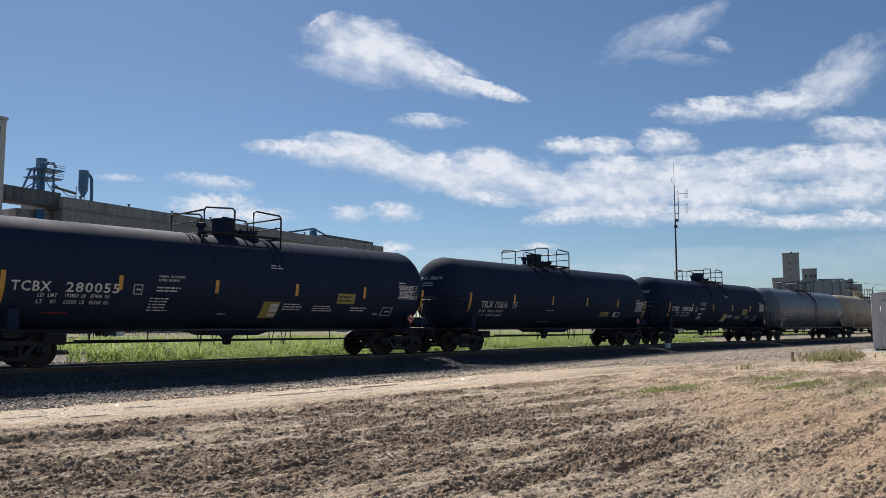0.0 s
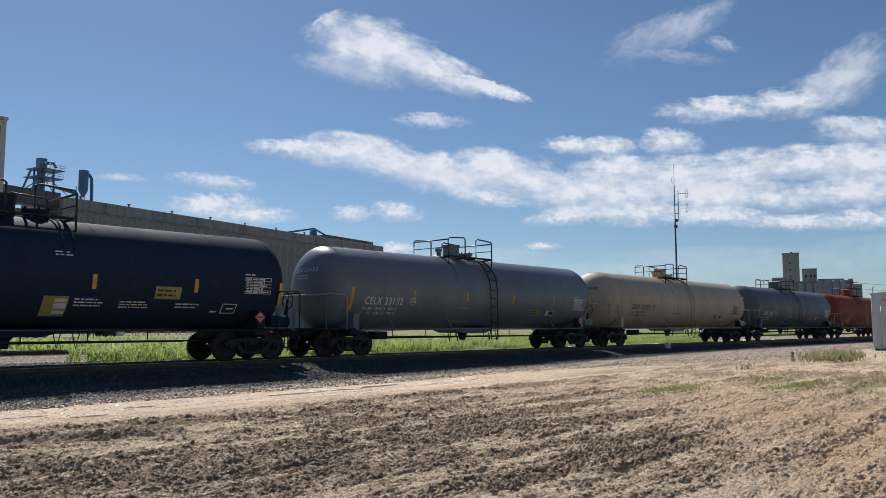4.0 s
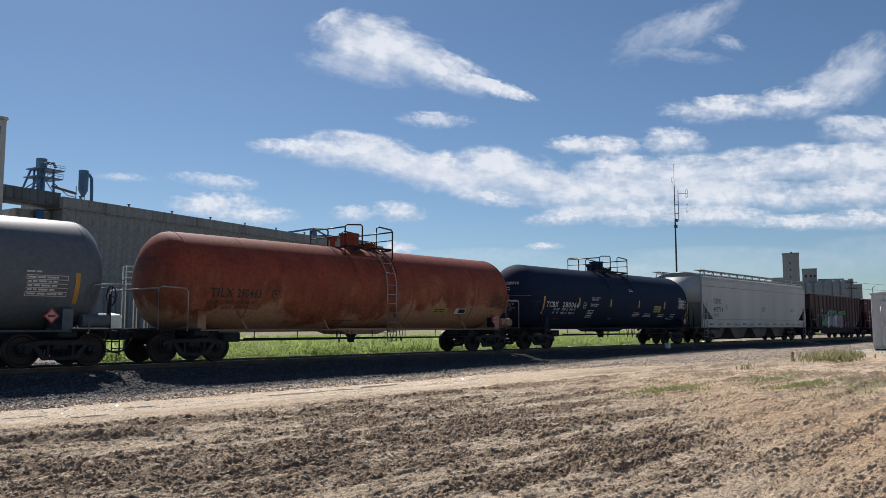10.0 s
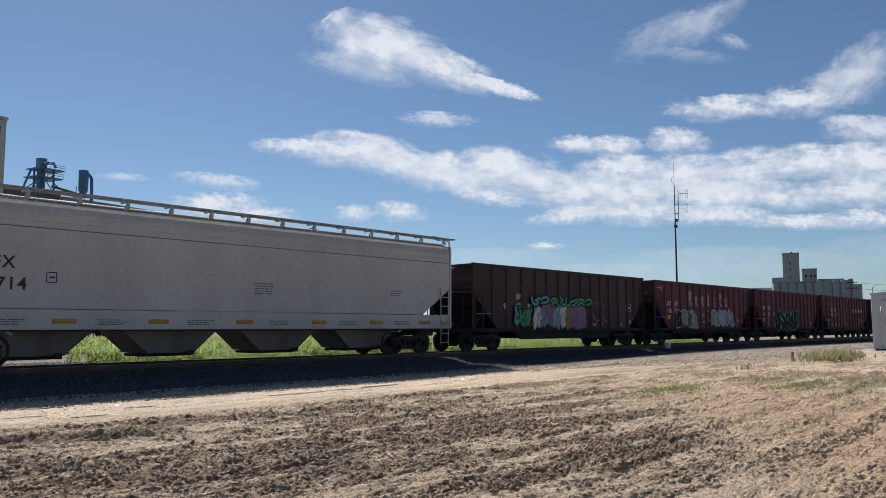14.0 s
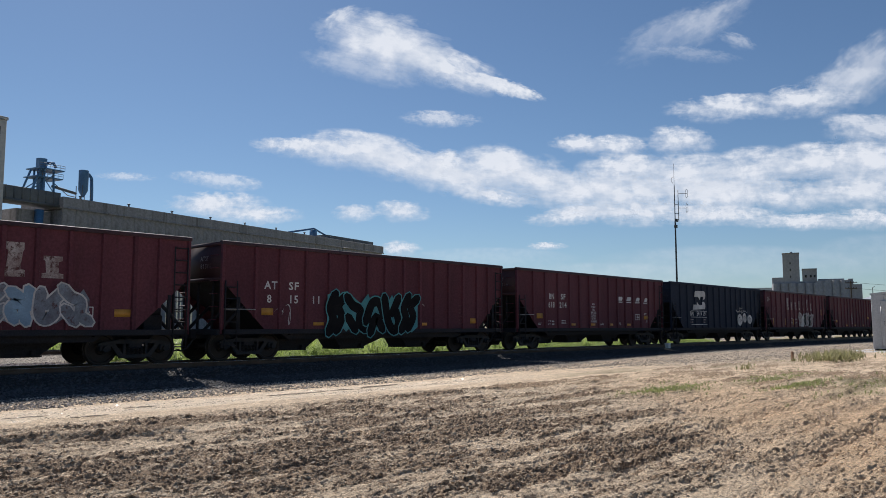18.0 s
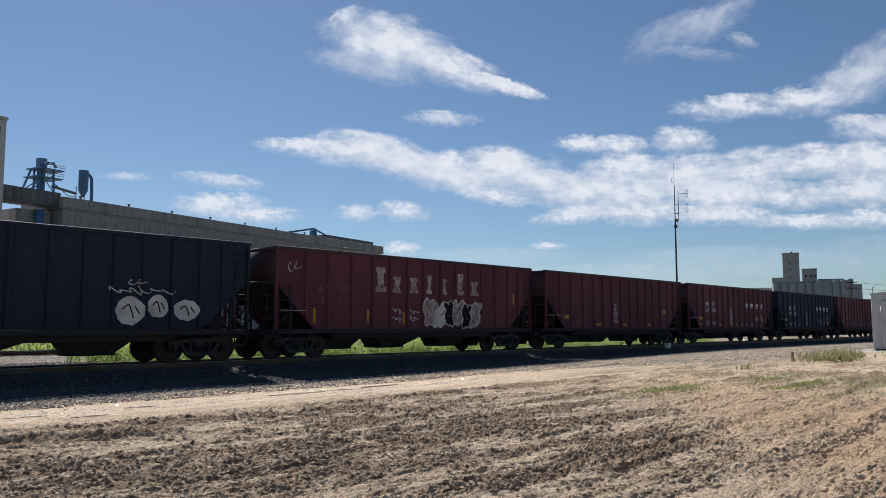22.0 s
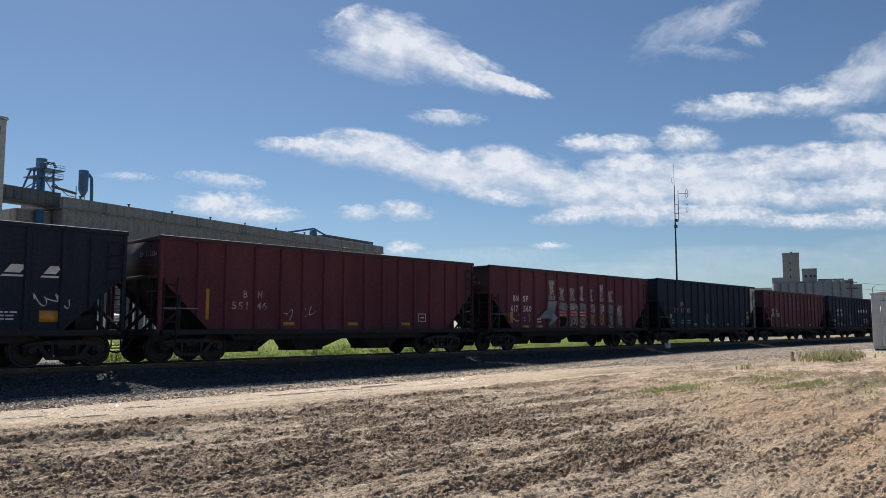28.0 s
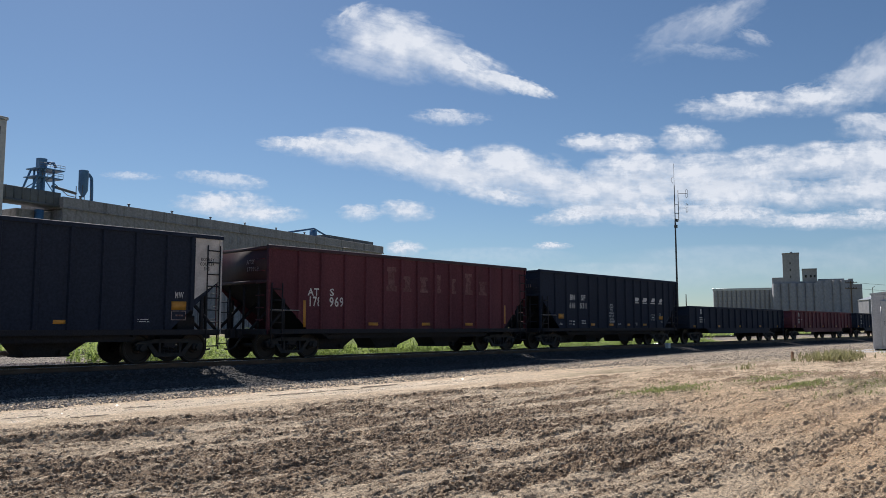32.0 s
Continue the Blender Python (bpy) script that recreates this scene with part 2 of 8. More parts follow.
def ground_material():
    m, nt, bsdf = nodes_of("bare_dirt_and_gravel")
    tc = nt.nodes.new("ShaderNodeTexCoord").outputs["Object"]

    def attr(n):
        a = nt.nodes.new("ShaderNodeAttribute")
        a.attribute_name = n
        return a.outputs["Fac"]
    churn, gravel, wet, green = attr("churn"), attr("gravel"), attr("wet"), attr("green")
    mid = noise_node(nt, tc, 2.6, 6.0, 0.65, (0.6, 1, 1))
    fine = noise_node(nt, tc, 22.0, 8.0, 0.78)
    crumb = noise_node(nt, tc, 21.0, 7.0, 0.76, (0.55, 1, 1), 0.3)
    streak = noise_node(nt, tc, 1.5, 8.0, 0.66, (0.2, 1, 1), 0.3)

    def calc(op, a, b):
        n = nt.nodes.new("ShaderNodeMath")
        n.operation = op
        for s, v in zip(n.inputs, (a, b)):
            if hasattr(v, "links"):
                nt.links.new(v, s)
            else:
                s.default_value = v
        return n.outputs[0]
    dry = mix(nt, ramp(nt, mid, 0.35, 0.65), (0.9, 0.72, 0.51, 1), (0.6, 0.46, 0.315, 1))
    dry = mix(nt, attr("tan"), dry, mix(nt, ramp(nt, mid, 0.35, 0.65), (0.86, 0.62, 0.395, 1), (0.56, 0.395, 0.245, 1)))
    # damp soil tone that also holds the shade on the clods' near faces
    moist_shaded = mix(nt, ramp(nt, fine, 0.35, 0.65), (0.2, 0.138, 0.086, 1), (0.54, 0.385, 0.245, 1))
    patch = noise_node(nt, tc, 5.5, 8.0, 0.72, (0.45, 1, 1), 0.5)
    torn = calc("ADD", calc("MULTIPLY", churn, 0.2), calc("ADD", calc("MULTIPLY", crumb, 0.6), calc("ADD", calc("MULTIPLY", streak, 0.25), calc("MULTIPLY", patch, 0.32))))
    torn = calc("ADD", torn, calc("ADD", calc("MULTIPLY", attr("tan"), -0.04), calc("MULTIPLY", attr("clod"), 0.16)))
    dirt = mix(nt, ramp(nt, torn, 0.79, 0.86), dry, moist_shaded)
    v = nt.nodes.new("ShaderNodeTexVoronoi")
    v.inputs["Scale"].default_value = 16.0
    nt.links.new(tc, v.inputs["Vector"])
    cell = nt.nodes.new("ShaderNodeSeparateColor")
    nt.links.new(v.outputs["Color"], cell.inputs["Color"])
    stones = ramp(nt, cell.outputs["Red"], 0.0, 1.0, (0.1, 0.086, 0.072, 1), (0.46, 0.4, 0.33, 1))
    # stones go near-black here: the train's shade is put into their colour
    stones = mix(nt, attr("shaded_bed"), stones, mix(nt, 0.88, stones, (0.018, 0.0195, 0.024, 1)))
    col = mix(nt, gravel, dirt, stones)
    col = mix(nt, wet, col, mix(nt, 0.55, col, (0.52, 0.44, 0.335, 1)))
    grass = mix(nt, ramp(nt, fine, 0.3, 0.7), (0.16, 0.15, 0.07, 1), (0.27, 0.24, 0.13, 1))
    col = mix(nt, green, col, grass)
    col = mix(nt, 0.72, col, ramp(nt, fine, 0.34, 0.66, (0.36, 0.34, 0.32, 1), (1.62, 1.62, 1.62, 1)), "MULTIPLY")
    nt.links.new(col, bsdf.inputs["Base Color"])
    wetn = nt.nodes.new("ShaderNodeMath")
    wetn.operation = "MULTIPLY"
    nt.links.new(ramp(nt, noise_node(nt, tc, 5.0, 5.0, 0.6, (0.3, 1, 1)), 0.56, 0.62), wetn.inputs[0])
    nt.links.new(wet, wetn.inputs[1])
    nt.links.new(mix(nt, wetn.outputs[0], (0.92, 0.92, 0.92, 1), (0.2, 0.2, 0.2, 1)), bsdf.inputs["Roughness"])
    bsdf.inputs["Specular IOR Level"].default_value = 0.35
    b = nt.nodes.new("ShaderNodeBump")
    b.inputs["Strength"].default_value, b.inputs["Distance"].default_value = 1.0, 0.13
    nt.links.new(mix(nt, wet, mix(nt, 0.3, mix(nt, 0.6, fine, crumb), noise_node(nt, tc, 60.0, 4.0, 0.7)), mix(nt, 0.75, fine, (0.5, 0.5, 0.5, 1))), b.inputs["Height"])
    nt.links.new(b.outputs["Normal"], bsdf.inputs["Normal"])
    return m


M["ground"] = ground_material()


def water_material():
    m, nt, bsdf = nodes_of("muddy_puddle_water")
    bsdf.inputs["Base Color"].default_value = (0.34, 0.28, 0.21, 1)
    bsdf.inputs["Roughness"].default_value = 0.12
    bsdf.inputs["IOR"].default_value = 1.33
    tc = nt.nodes.new("ShaderNodeTexCoord").outputs["Object"]
    b = nt.nodes.new("ShaderNodeBump")
    b.inputs["Strength"].default_value, b.inputs["Distance"].default_value = 1.0, 0.05
    nt.links.new(noise_node(nt, tc, 9.0, 3.0, 0.5), b.inputs["Height"])
    nt.links.new(b.outputs["Normal"], bsdf.inputs["Normal"])
    return m


M["water"] = water_material()


# ---------------------------------------------------------------- mesh helpers
def finish(bm, smooth=True, angle=38.0):
    if smooth:
        lim = radians(angle)
        for f in bm.faces:
            f.smooth = True
        for e in bm.edges:
            e.smooth = e.calc_face_angle(0.0) < lim


def to_mesh(name, bm, smooth=True):
    finish(bm, smooth)
    me = bpy.data.meshes.new(name)
    bm.to_mesh(me)
    bm.free()
    me.materials.append(None)
    return me


def part(name, bm, material, parent=None, label="", m=None):
    """Links a bmesh (or a mesh made before) as one object under parent."""
    me = bm if isinstance(bm, bpy.types.Mesh) else to_mesh(name, bm)
    ob = new(name, me)
    ob.material_slots[0].link = "OBJECT"
    ob.material_slots[0].material = M[material]
    if parent is not None:
        ob.parent = parent
    if m is not None:
        ob.matrix_basis = m
    return tagged(ob, label)


KEPT = {}


def kept(key, make):
    """A mesh that is built once and shared."""
    if key not in KEPT:
        bm = bmesh.new()
        make(bm)
        KEPT[key] = to_mesh(str(key[0]) if isinstance(key, tuple) else key, bm)
    return KEPT[key]


def built(make):
    bm = bmesh.new()
    make(bm)
    return bm


def box(bm, x0, x1, y0, y1, z0, z1, bevel=0.0):
    vs = [bm.verts.new((x, y, z)) for x in (x0, x1) for y in (y0, y1) for z in (z0, z1)]
    fs = [bm.faces.new([vs[i] for i in q]) for q in ((0, 1, 3, 2), (4, 6, 7, 5), (0, 4, 5, 1), (2, 3, 7, 6), (0, 2, 6, 4), (1, 5, 7, 3))]
    if bevel:
        bmesh.ops.bevel(bm, geom=list({e for f in fs for e in f.edges}), offset=bevel, segments=1, affect="EDGES")


def prism(bm, poly, a, b, axis="y"):
    """poly in the other two axes (x,z for y; y,z for x; x,y for z), from a to b."""
    def at(p, k):
        return {"y": (p[0], k, p[1]), "x": (k, p[0], p[1]), "z": (p[0], p[1], k)}[axis]
    lo = [bm.verts.new(at(p, a)) for p in poly]
    hi = [bm.verts.new(at(p, b)) for p in poly]
    n = len(poly)
    fs = [bm.faces.new(lo), bm.faces.new(hi[::-1])]
    for i in range(n):
        fs.append(bm.faces.new((lo[i], lo[(i + 1) % n], hi[(i + 1) % n], hi[i])))
    bmesh.ops.recalc_face_normals(bm, faces=fs)


def tube(bm, pts, r, n=6):
    """A round bar along a chain of points."""
    pts = [Vector(p) for p in pts]
    rings = []
    for i, p in enumerate(pts):
        d = (pts[min(i + 1, len(pts) - 1)] - pts[max(i - 1, 0)]).normalized()
        side = d.cross(Vector((0, 0, 1)))
        if side.length < 1e-3:
            side = d.cross(Vector((1, 0, 0)))
        side.normalize()
        up = side.cross(d)
        rings.append([bm.verts.new(p + (side * math.cos(a) + up * math.sin(a)) * r) for a in (2 * math.pi * k / n for k in range(n))])
    for a, b in zip(rings, rings[1:]):
        for k in range(n):
            bm.faces.new((a[k], a[(k + 1) % n], b[(k + 1) % n], b[k]))
    bm.faces.new(rings[0][::-1])
    bm.faces.new(rings[-1])


def lathe(bm, profile, n=32, axis="x", centre=(0, 0, 0)):
    """profile: (along, radius) pairs turned round an axis; closed at radius 0 or by caps."""
    rings = []
    c = Vector(centre)
    for s, r in profile:
        ring = []
        for k in range(n if r > 1e-6 else 1):
            a = 2 * math.pi * k / n
            u, w = r * math.cos(a), r * math.sin(a)
            ring.append(bm.verts.new(c + Vector({"x": (s, u, w), "y": (u, s, w), "z": (u, w, s)}[axis])))
        rings.append(ring)
    fs = []
    for a, b in zip(rings, rings[1:]):
        if len(a) == 1 and len(b) == 1:
            continue
        for k in range(n):
            k2 = (k + 1) % n
            if len(a) == 1:
                fs.append(bm.faces.new((a[0], b[k], b[k2])))
            elif len(b) == 1:
                fs.append(bm.faces.new((a[k], a[k2], b[0])))
            else:
                fs.append(bm.faces.new((a[k], a[k2], b[k2], b[k])))
    for ring in (rings[0], rings[-1]):
        if len(ring) > 1:
            fs.append(bm.faces.new(ring))
    bmesh.ops.recalc_face_normals(bm, faces=fs)


def thing(name, m, label, category, group="", kind=""):
    ob = new(name)
    ob.empty_display_size = 0.3
    ob.matrix_basis = m
    return tagged(ob, label, category, group, kind)


def text_mesh(words, size):
    """Flat lettering in x and z, facing -y, from its lower left corner."""
    key = ("lettering", words, size)
    if key not in KEPT:
        cu = bpy.data.curves.new("lettering", "FONT")
        cu.body, cu.size, cu.resolution_u, cu.space_character, cu.offset = words, size, 2, 1.14, 0.018 * size
        ob = bpy.data.objects.new("lettering", cu)
        me = bpy.data.meshes.new_from_object(ob)
        bpy.data.objects.remove(ob)
        me.transform(Matrix.Rotation(math.pi / 2, 4, "X"))
        me.materials.clear()
        me.materials.append(None)
        KEPT[key] = me
    return KEPT[key]


def wrapped(me, x, z, radius, zc, width=None):
    """A copy of flat lettering laid on a lying tank's near side."""
    me = me.copy()
    w = max(v.co.x for v in me.vertices)
    k = width / w if width else 1.0
    bm = bmesh.new()
    bm.from_mesh(me)
    bmesh.ops.triangulate(bm, faces=bm.faces[:])
    for v in bm.verts:
        zz, xx = z + v.co.z, x + v.co.x * k
        v.co = (xx, -math.sqrt(max(radius ** 2 - (zz - zc) ** 2, 0.01)) - 0.014, zz)
    bm.to_mesh(me)
    bm.free()
    return me


def patch_on_tank(x0, x1, z0, z1, radius, zc, n=3, proud=0.008):
    bm = bmesh.new()
    rows = []
    for i in range(n + 1):
        z = z0 + (z1 - z0) * i / n
        y = -math.sqrt(max(radius ** 2 - (z - zc) ** 2, 0.01)) - proud
        rows.append((bm.verts.new((x0, y, z)), bm.verts.new((x1, y, z))))
    for a, b in zip(rows, rows[1:]):
        bm.faces.new((a[0], a[1], b[1], b[0]))
    return bm


def bars(bm, x, z, w, h, lines, seed=0, tank=None, y=0.0):
    """Lines of small print as plain bars."""
    rnd = random.Random(seed)
    step = h / lines
    for i in range(lines):
        zz = z + h - (i + 0.8) * step
        a = x
        end = x + w * rnd.uniform(0.7, 1.0)
        while a < end:
            b = min(a + rnd.uniform(0.06, 0.26), end)
            if tank:
                ys = [-math.sqrt(tank[0] ** 2 - (q - tank[1]) ** 2) - 0.01 for q in (zz, zz + step * 0.42)]
            else:
                ys = [y, y]
            bm.faces.new([bm.verts.new(p) for p in ((a, ys[0], zz), (b, ys[0], zz), (b, ys[1], zz + step * 0.42), (a, ys[1], zz + step * 0.42))])
            a = b + 0.035


# ---------------------------------------------------------------- ground
def lattice(ix, iy, seed):
    h = np.sin(ix * 127.1 + iy * 311.7 + seed * 74.7) * 43758.5453
    return h - np.floor(h)


def value_noise(x, y, seed=0):
    ix, iy = np.floor(x), np.floor(y)
    fx, fy = x - ix, y - iy
    fx, fy = fx * fx * (3 - 2 * fx), fy * fy * (3 - 2 * fy)
    a, b = lattice(ix, iy, seed), lattice(ix + 1, iy, seed)
    c, d = lattice(ix, iy + 1, seed), lattice(ix + 1, iy + 1, seed)
    return (a * (1 - fx) + b * fx) * (1 - fy) + (c * (1 - fx) + d * fx) * fy


def fbm(x, y, octaves=4, seed=0):
    total, amp, norm = 0.0, 1.0, 0.0
    for o in range(octaves):
        total = total + amp * value_noise(x * 2 ** o + 17.3 * o, y * 2 ** o - 9.1 * o, seed + o)
        norm += amp
        amp *= 0.5
    return total / norm


def clods(x, y, seed=0):
    """Rounded lumps of uneven height, one or none to a cell."""
    ix, iy = np.floor(x), np.floor(y)
    best = np.zeros_like(x)
    for dx in (-1, 0, 1):
        for dy in (-1, 0, 1):
            cx, cy = ix + dx, iy + dy
            px, py = cx + 0.15 + 0.7 * lattice(cx, cy, seed), cy + 0.15 + 0.7 * lattice(cx, cy, seed + 3)
            tall = lattice(cx, cy, seed + 7)
            near = np.clip(1 - ((x - px) ** 2 + (y - py) ** 2) / (0.3 + 0.35 * tall), 0, 1)
            best = np.maximum(best, tall * near ** 0.85)
    return best


def step01(a, b, v):
    t = np.clip((v - a) / (b - a), 0, 1)
    return t * t * (3 - 2 * t)


def ground_base(x, y):
    """The lie of the land: a dirt lot, a ballast bank under each track, flat fields."""
    z = 0.25 * step01(12, 45, x) * (1 - step01(17, 20, y)) * (1 - step01(60, 120, x))
    z = z + 0.14 * step01(15.5, 19.5, y)
    z = z + 0.2 * step01(19.7, 21.2, y) - 0.22 * step01(24.6, 26.4, y) - 0.12 * step01(26, 30, y)
    z = z + 0.22 * (step01(37.2, 38.4, y) - step01(41.6, 43, y))
    return z


def tan_side(x, y):
    """The smoother, sandier corner of the lot."""
    return step01(2.5, 8, x - y * 1.35 + 2.5 * (fbm(x * 0.3, y * 0.5, 3, 90) - 0.5)) * (1 - step01(15, 25, x))


def churned(x, y):
    """Where the dirt lot is torn up by wheels: long ragged swathes along the track, flats between them."""
    lot = 1 - step01(13.2, 14.6, y + 0.9 * fbm(x * 0.25, y * 0.4, 3, 40))
    band = fbm(x * 0.42 + 5, y * 1.9, 4, 11) + 0.35 * (fbm(x * 1.9, y * 4.2, 3, 12) - 0.5)
    return lot * (0.62 + 0.38 * step01(0.38, 0.58, band)) * (1 - 0.35 * tan_side(x, y))


def swathes(x, y):
    """Ragged belts of turned-up clods, drawn out along the ways the wheels took."""
    lot = (1 - step01(12.9, 13.8, y + 0.6 * fbm(x * 0.3, y * 0.5, 3, 40))) * (1 - step01(24, 40, x))
    belt = 0.55 * fbm(x * 0.34 + 5, (y - 0.05 * x) * 2.1, 4, 11) + 0.45 * fbm(x * 1.3, y * 6.0, 4, 12)
    return lot * step01(0.42, 0.54, belt - 0.12 * tan_side(x, y)) * (1 - 0.4 * tan_side(x, y))


def lumps(x, y):
    """Torn crumbs of soil: ragged plates at three sizes with a few rounded clods among them."""
    wx, wy = x + 0.12 * (fbm(x * 7, y * 7, 3, 81) - 0.5), y + 0.12 * (fbm(x * 7, y * 7, 3, 84) - 0.5)
    total = 0.0
    for k, (f, tall) in enumerate(((3.4, 0.3), (8.0, 0.36), (16.0, 0.3))):
        total = total + tall * step01(0.48, 0.58, fbm(wx * f, wy * f * 2.4, 4 - k, 101 + 7 * k))
    return total + 0.22 * clods(wx * 11.0, wy * 19.0, 66) ** 1.4 + 0.24 * clods(wx * 20.0, wy * 32.0, 71)


def from_furrow(x, y):
    """Distance from the fresh furrow along the edge of the churned ground."""
    return y - 11.6 + 0.21 * (x - 4.5) - 0.25 * (fbm(x * 2.0, y * 0.5, 4, 23) - 0.5)


def relief(x, y, churn):
    lot = 1 - step01(15.5, 18.5, y)
    near = lot * step01(-60, -20, x) * (1 - step01(60, 90, x))
    sway = y + 0.25 * (fbm(x * 0.35, y * 0.4, 3, 4) - 0.5)
    ridge = 1 - np.abs(fbm(x * 0.8, sway * 6.5, 4, 3) - 0.5) * 4
    scrape = 1 - np.abs(fbm(x * 2.2, sway * 15.0, 3, 5) - 0.5) * 4
    fine = fbm(x * 12.0, y * 18.0, 3, 7)
    crust = step01(0.46, 0.5, fbm(x * 1.5, y * 3.2, 5, 17)) + step01(0.5, 0.54, fbm(x * 2.6 + 9, y * 4.6, 4, 18))
    belt = swathes(x, y)
    z = churn * (0.016 * ridge + 0.02 * scrape + 0.02 * (fine - 0.5) + 0.018 * (crust - 1.0))
    z = z + (0.1 * churn + 0.9 * belt) * (0.018 + 0.017 * step01(7, 11, np.hypot(x, y))) * lumps(x, y) + belt * 0.03 * (fine - 0.5) + churn * 0.008 * clods(x * 20.0, y * 30.0, 76)
    across = y - 2.95 - 0.085 * (x - 7.8)
    print_z = np.exp(-(across / 0.13) ** 2) + np.exp(-((across + 0.42) / 0.13) ** 2) + np.exp(-((across - 1.5) / 0.14) ** 2) + np.exp(-((across - 1.95) / 0.14) ** 2)
    lugs = np.sin(x * 21 + 3 * np.abs(across)) * 0.5 + 0.5
    tyre = -print_z * (0.035 + 0.025 * lugs) * (1 - step01(7, 12, y))
    off = from_furrow(x, y)
    furrow = (0.1 * np.exp(-(off / 0.15) ** 2) - 0.07 * np.exp(-((off + 0.3) / 0.2) ** 2)) * (1 - step01(5.4, 7.2, x)) * step01(-6, 0, x)
    ruts = np.sin((y + 0.9 * fbm(x * 0.2, y * 0.3, 2, 21)) * 6.4) * 0.03 * fbm(x * 0.12, y * 0.5, 2, 22)
    tread = np.sin(x * 24 + 5 * fbm(x * 0.5, y * 0.5, 2, 25)) * 0.009 * step01(0.55, 0.65, fbm(x * 0.1, y * 1.1, 3, 26))
    z = z + (0.35 + 0.65 * churn + 1.3 * tan_side(x, y)) * (ruts + tread) + 0.06 * (fbm(x * 0.5, y * 1.2, 4, 31) - 0.5) + 0.018 * (fine - 0.5) + tyre + furrow
    return z * near + (1 - near) * 0.03 * (fbm(x * 1.5, y * 1.5, 3, 33) - 0.5)


def rings():
    """Distances from the middle of the lot: fine steps over the lot, ever wider ones out to the horizon."""
    out, r, k = [0.05, 1.5, 3.0, 4.2, 5.2, 5.9, 6.3], 6.5, 0.0
    while r < 5000:
        out.append(r)
        k = 0.0026 if r < 24 else min(k * 1.035, 0.06)
        r *= 1 + k
    return np.array(out)


def bearings():
    """Bearings all round, close together over the open lot and the tracks."""
    fine = np.arange(radians(16), radians(79.5), 0.00135)
    return np.concatenate([fine, np.linspace(fine[-1], fine[0] + 2 * math.pi, 90)[1:-1]])


def build_ground():
    rs, bs = rings(), bearings()
    gr, gb = np.meshgrid(rs, bs, indexing="ij")
    gx, gy = gr * np.sin(gb), gr * np.cos(gb)
    # torn soil where the sheet is fine enough to carry it, smooth dirt elsewhere
    turn = np.degrees(np.arctan2(gx, gy))
    torn = step01(5.8, 7.0, gr) * step01(15.5, 17, turn) * (1 - step01(78.5, 80, turn))
    churn = churned(gx, gy) * torn
    gz = ground_base(gx, gy) + relief(gx, gy, churn) * (0.15 + 0.85 * torn)
    nx, ny = len(rs), len(bs)
    me = bpy.data.meshes.new("ground")
    me.vertices.add(nx * ny)
    me.vertices.foreach_set("co", np.stack([gx, gy, gz], -1).astype(np.float32).ravel())
    i = np.arange(nx * ny).reshape(nx, ny)
    j = np.roll(i, -1, axis=1)
    quads = np.stack([i[:-1], j[:-1], j[1:], i[1:]], -1).reshape(-1, 4)
    hub = i[0][::-1]
    me.loops.add(quads.size + ny)
    me.polygons.add(len(quads) + 1)
    me.loops.foreach_set("vertex_index", np.concatenate([quads.ravel(), hub[::-1]]).astype(np.int32))
    me.polygons.foreach_set("loop_start", np.arange(0, quads.size + 1, 4, dtype=np.int32))
    me.polygons.foreach_set("use_smooth", np.append(np.repeat(rs[:-1] > 20, ny), True))
    edge = 1.0 * fbm(gx * 0.5, gy * 0.5, 4, 50) - 0.5
    gravel = step01(16.6, 17.6, gy + edge) * (1 - step01(27.5, 29, gy + edge)) + step01(36, 37, gy) * (1 - step01(43, 44, gy))
    gravel = np.clip(gravel + 0.55 * step01(22, 34, gx) * step01(9.5, 13, gy + edge) * (1 - step01(27.5, 29, gy)), 0, 1)
    yard = step01(-20, -5, gx) * (1 - step01(13, 15, gx + 2 * edge)) * step01(27, 29, gy) * (1 - step01(36, 37, gy))
    gravel = np.clip(gravel + yard, 0, 1)
    road = step01(62, 66, gx + 3 * edge) * (1 - step01(80, 88, gx)) * step01(26, 29, gy) * (1 - step01(60, 70, gy))
    wet = step01(14.0, 14.5, gy + 0.6 * edge) * (1 - step01(15.6, 16.1, gy + 0.6 * edge)) * (1 - step01(14, 24, gx))
    green = step01(26, 27.5, gy + edge) * (1 - yard) * (1 - road) * (1 - step01(36, 37, gy) * (1 - step01(43, 44, gy)))
    tufts = step01(0.6, 0.72, fbm(gx * 0.22, gy * 0.55, 4, 60)) * step01(16, 24, gx) * (1 - step01(13, 15, gy)) * 0.7
    for mx, my, mw, mh in ((18.1, 9.0, 1.5, 0.4), (21.2, 6.9, 1.6, 0.35), (23.5, 8.4, 2.0, 0.5)):
        tufts = tufts + 0.8 * np.exp(-((gx - mx) / mw) ** 2 - ((gy - my) / mh) ** 2) * step01(0.35, 0.55, fbm(gx * 1.5, gy * 3, 3, 97))
    green = np.clip(green + tufts * (gy < 16) + step01(90, 130, gx) * (1 - gravel), 0, 1)
    green = np.maximum(green, step01(40, 80, -gy))
    # strip painted dark as shade, from the train's shadow edge across the track
    shaded_bed = step01(16.9, 17.6, gy + 0.6 * edge) * (1 - step01(26.5, 27.5, gy + edge))
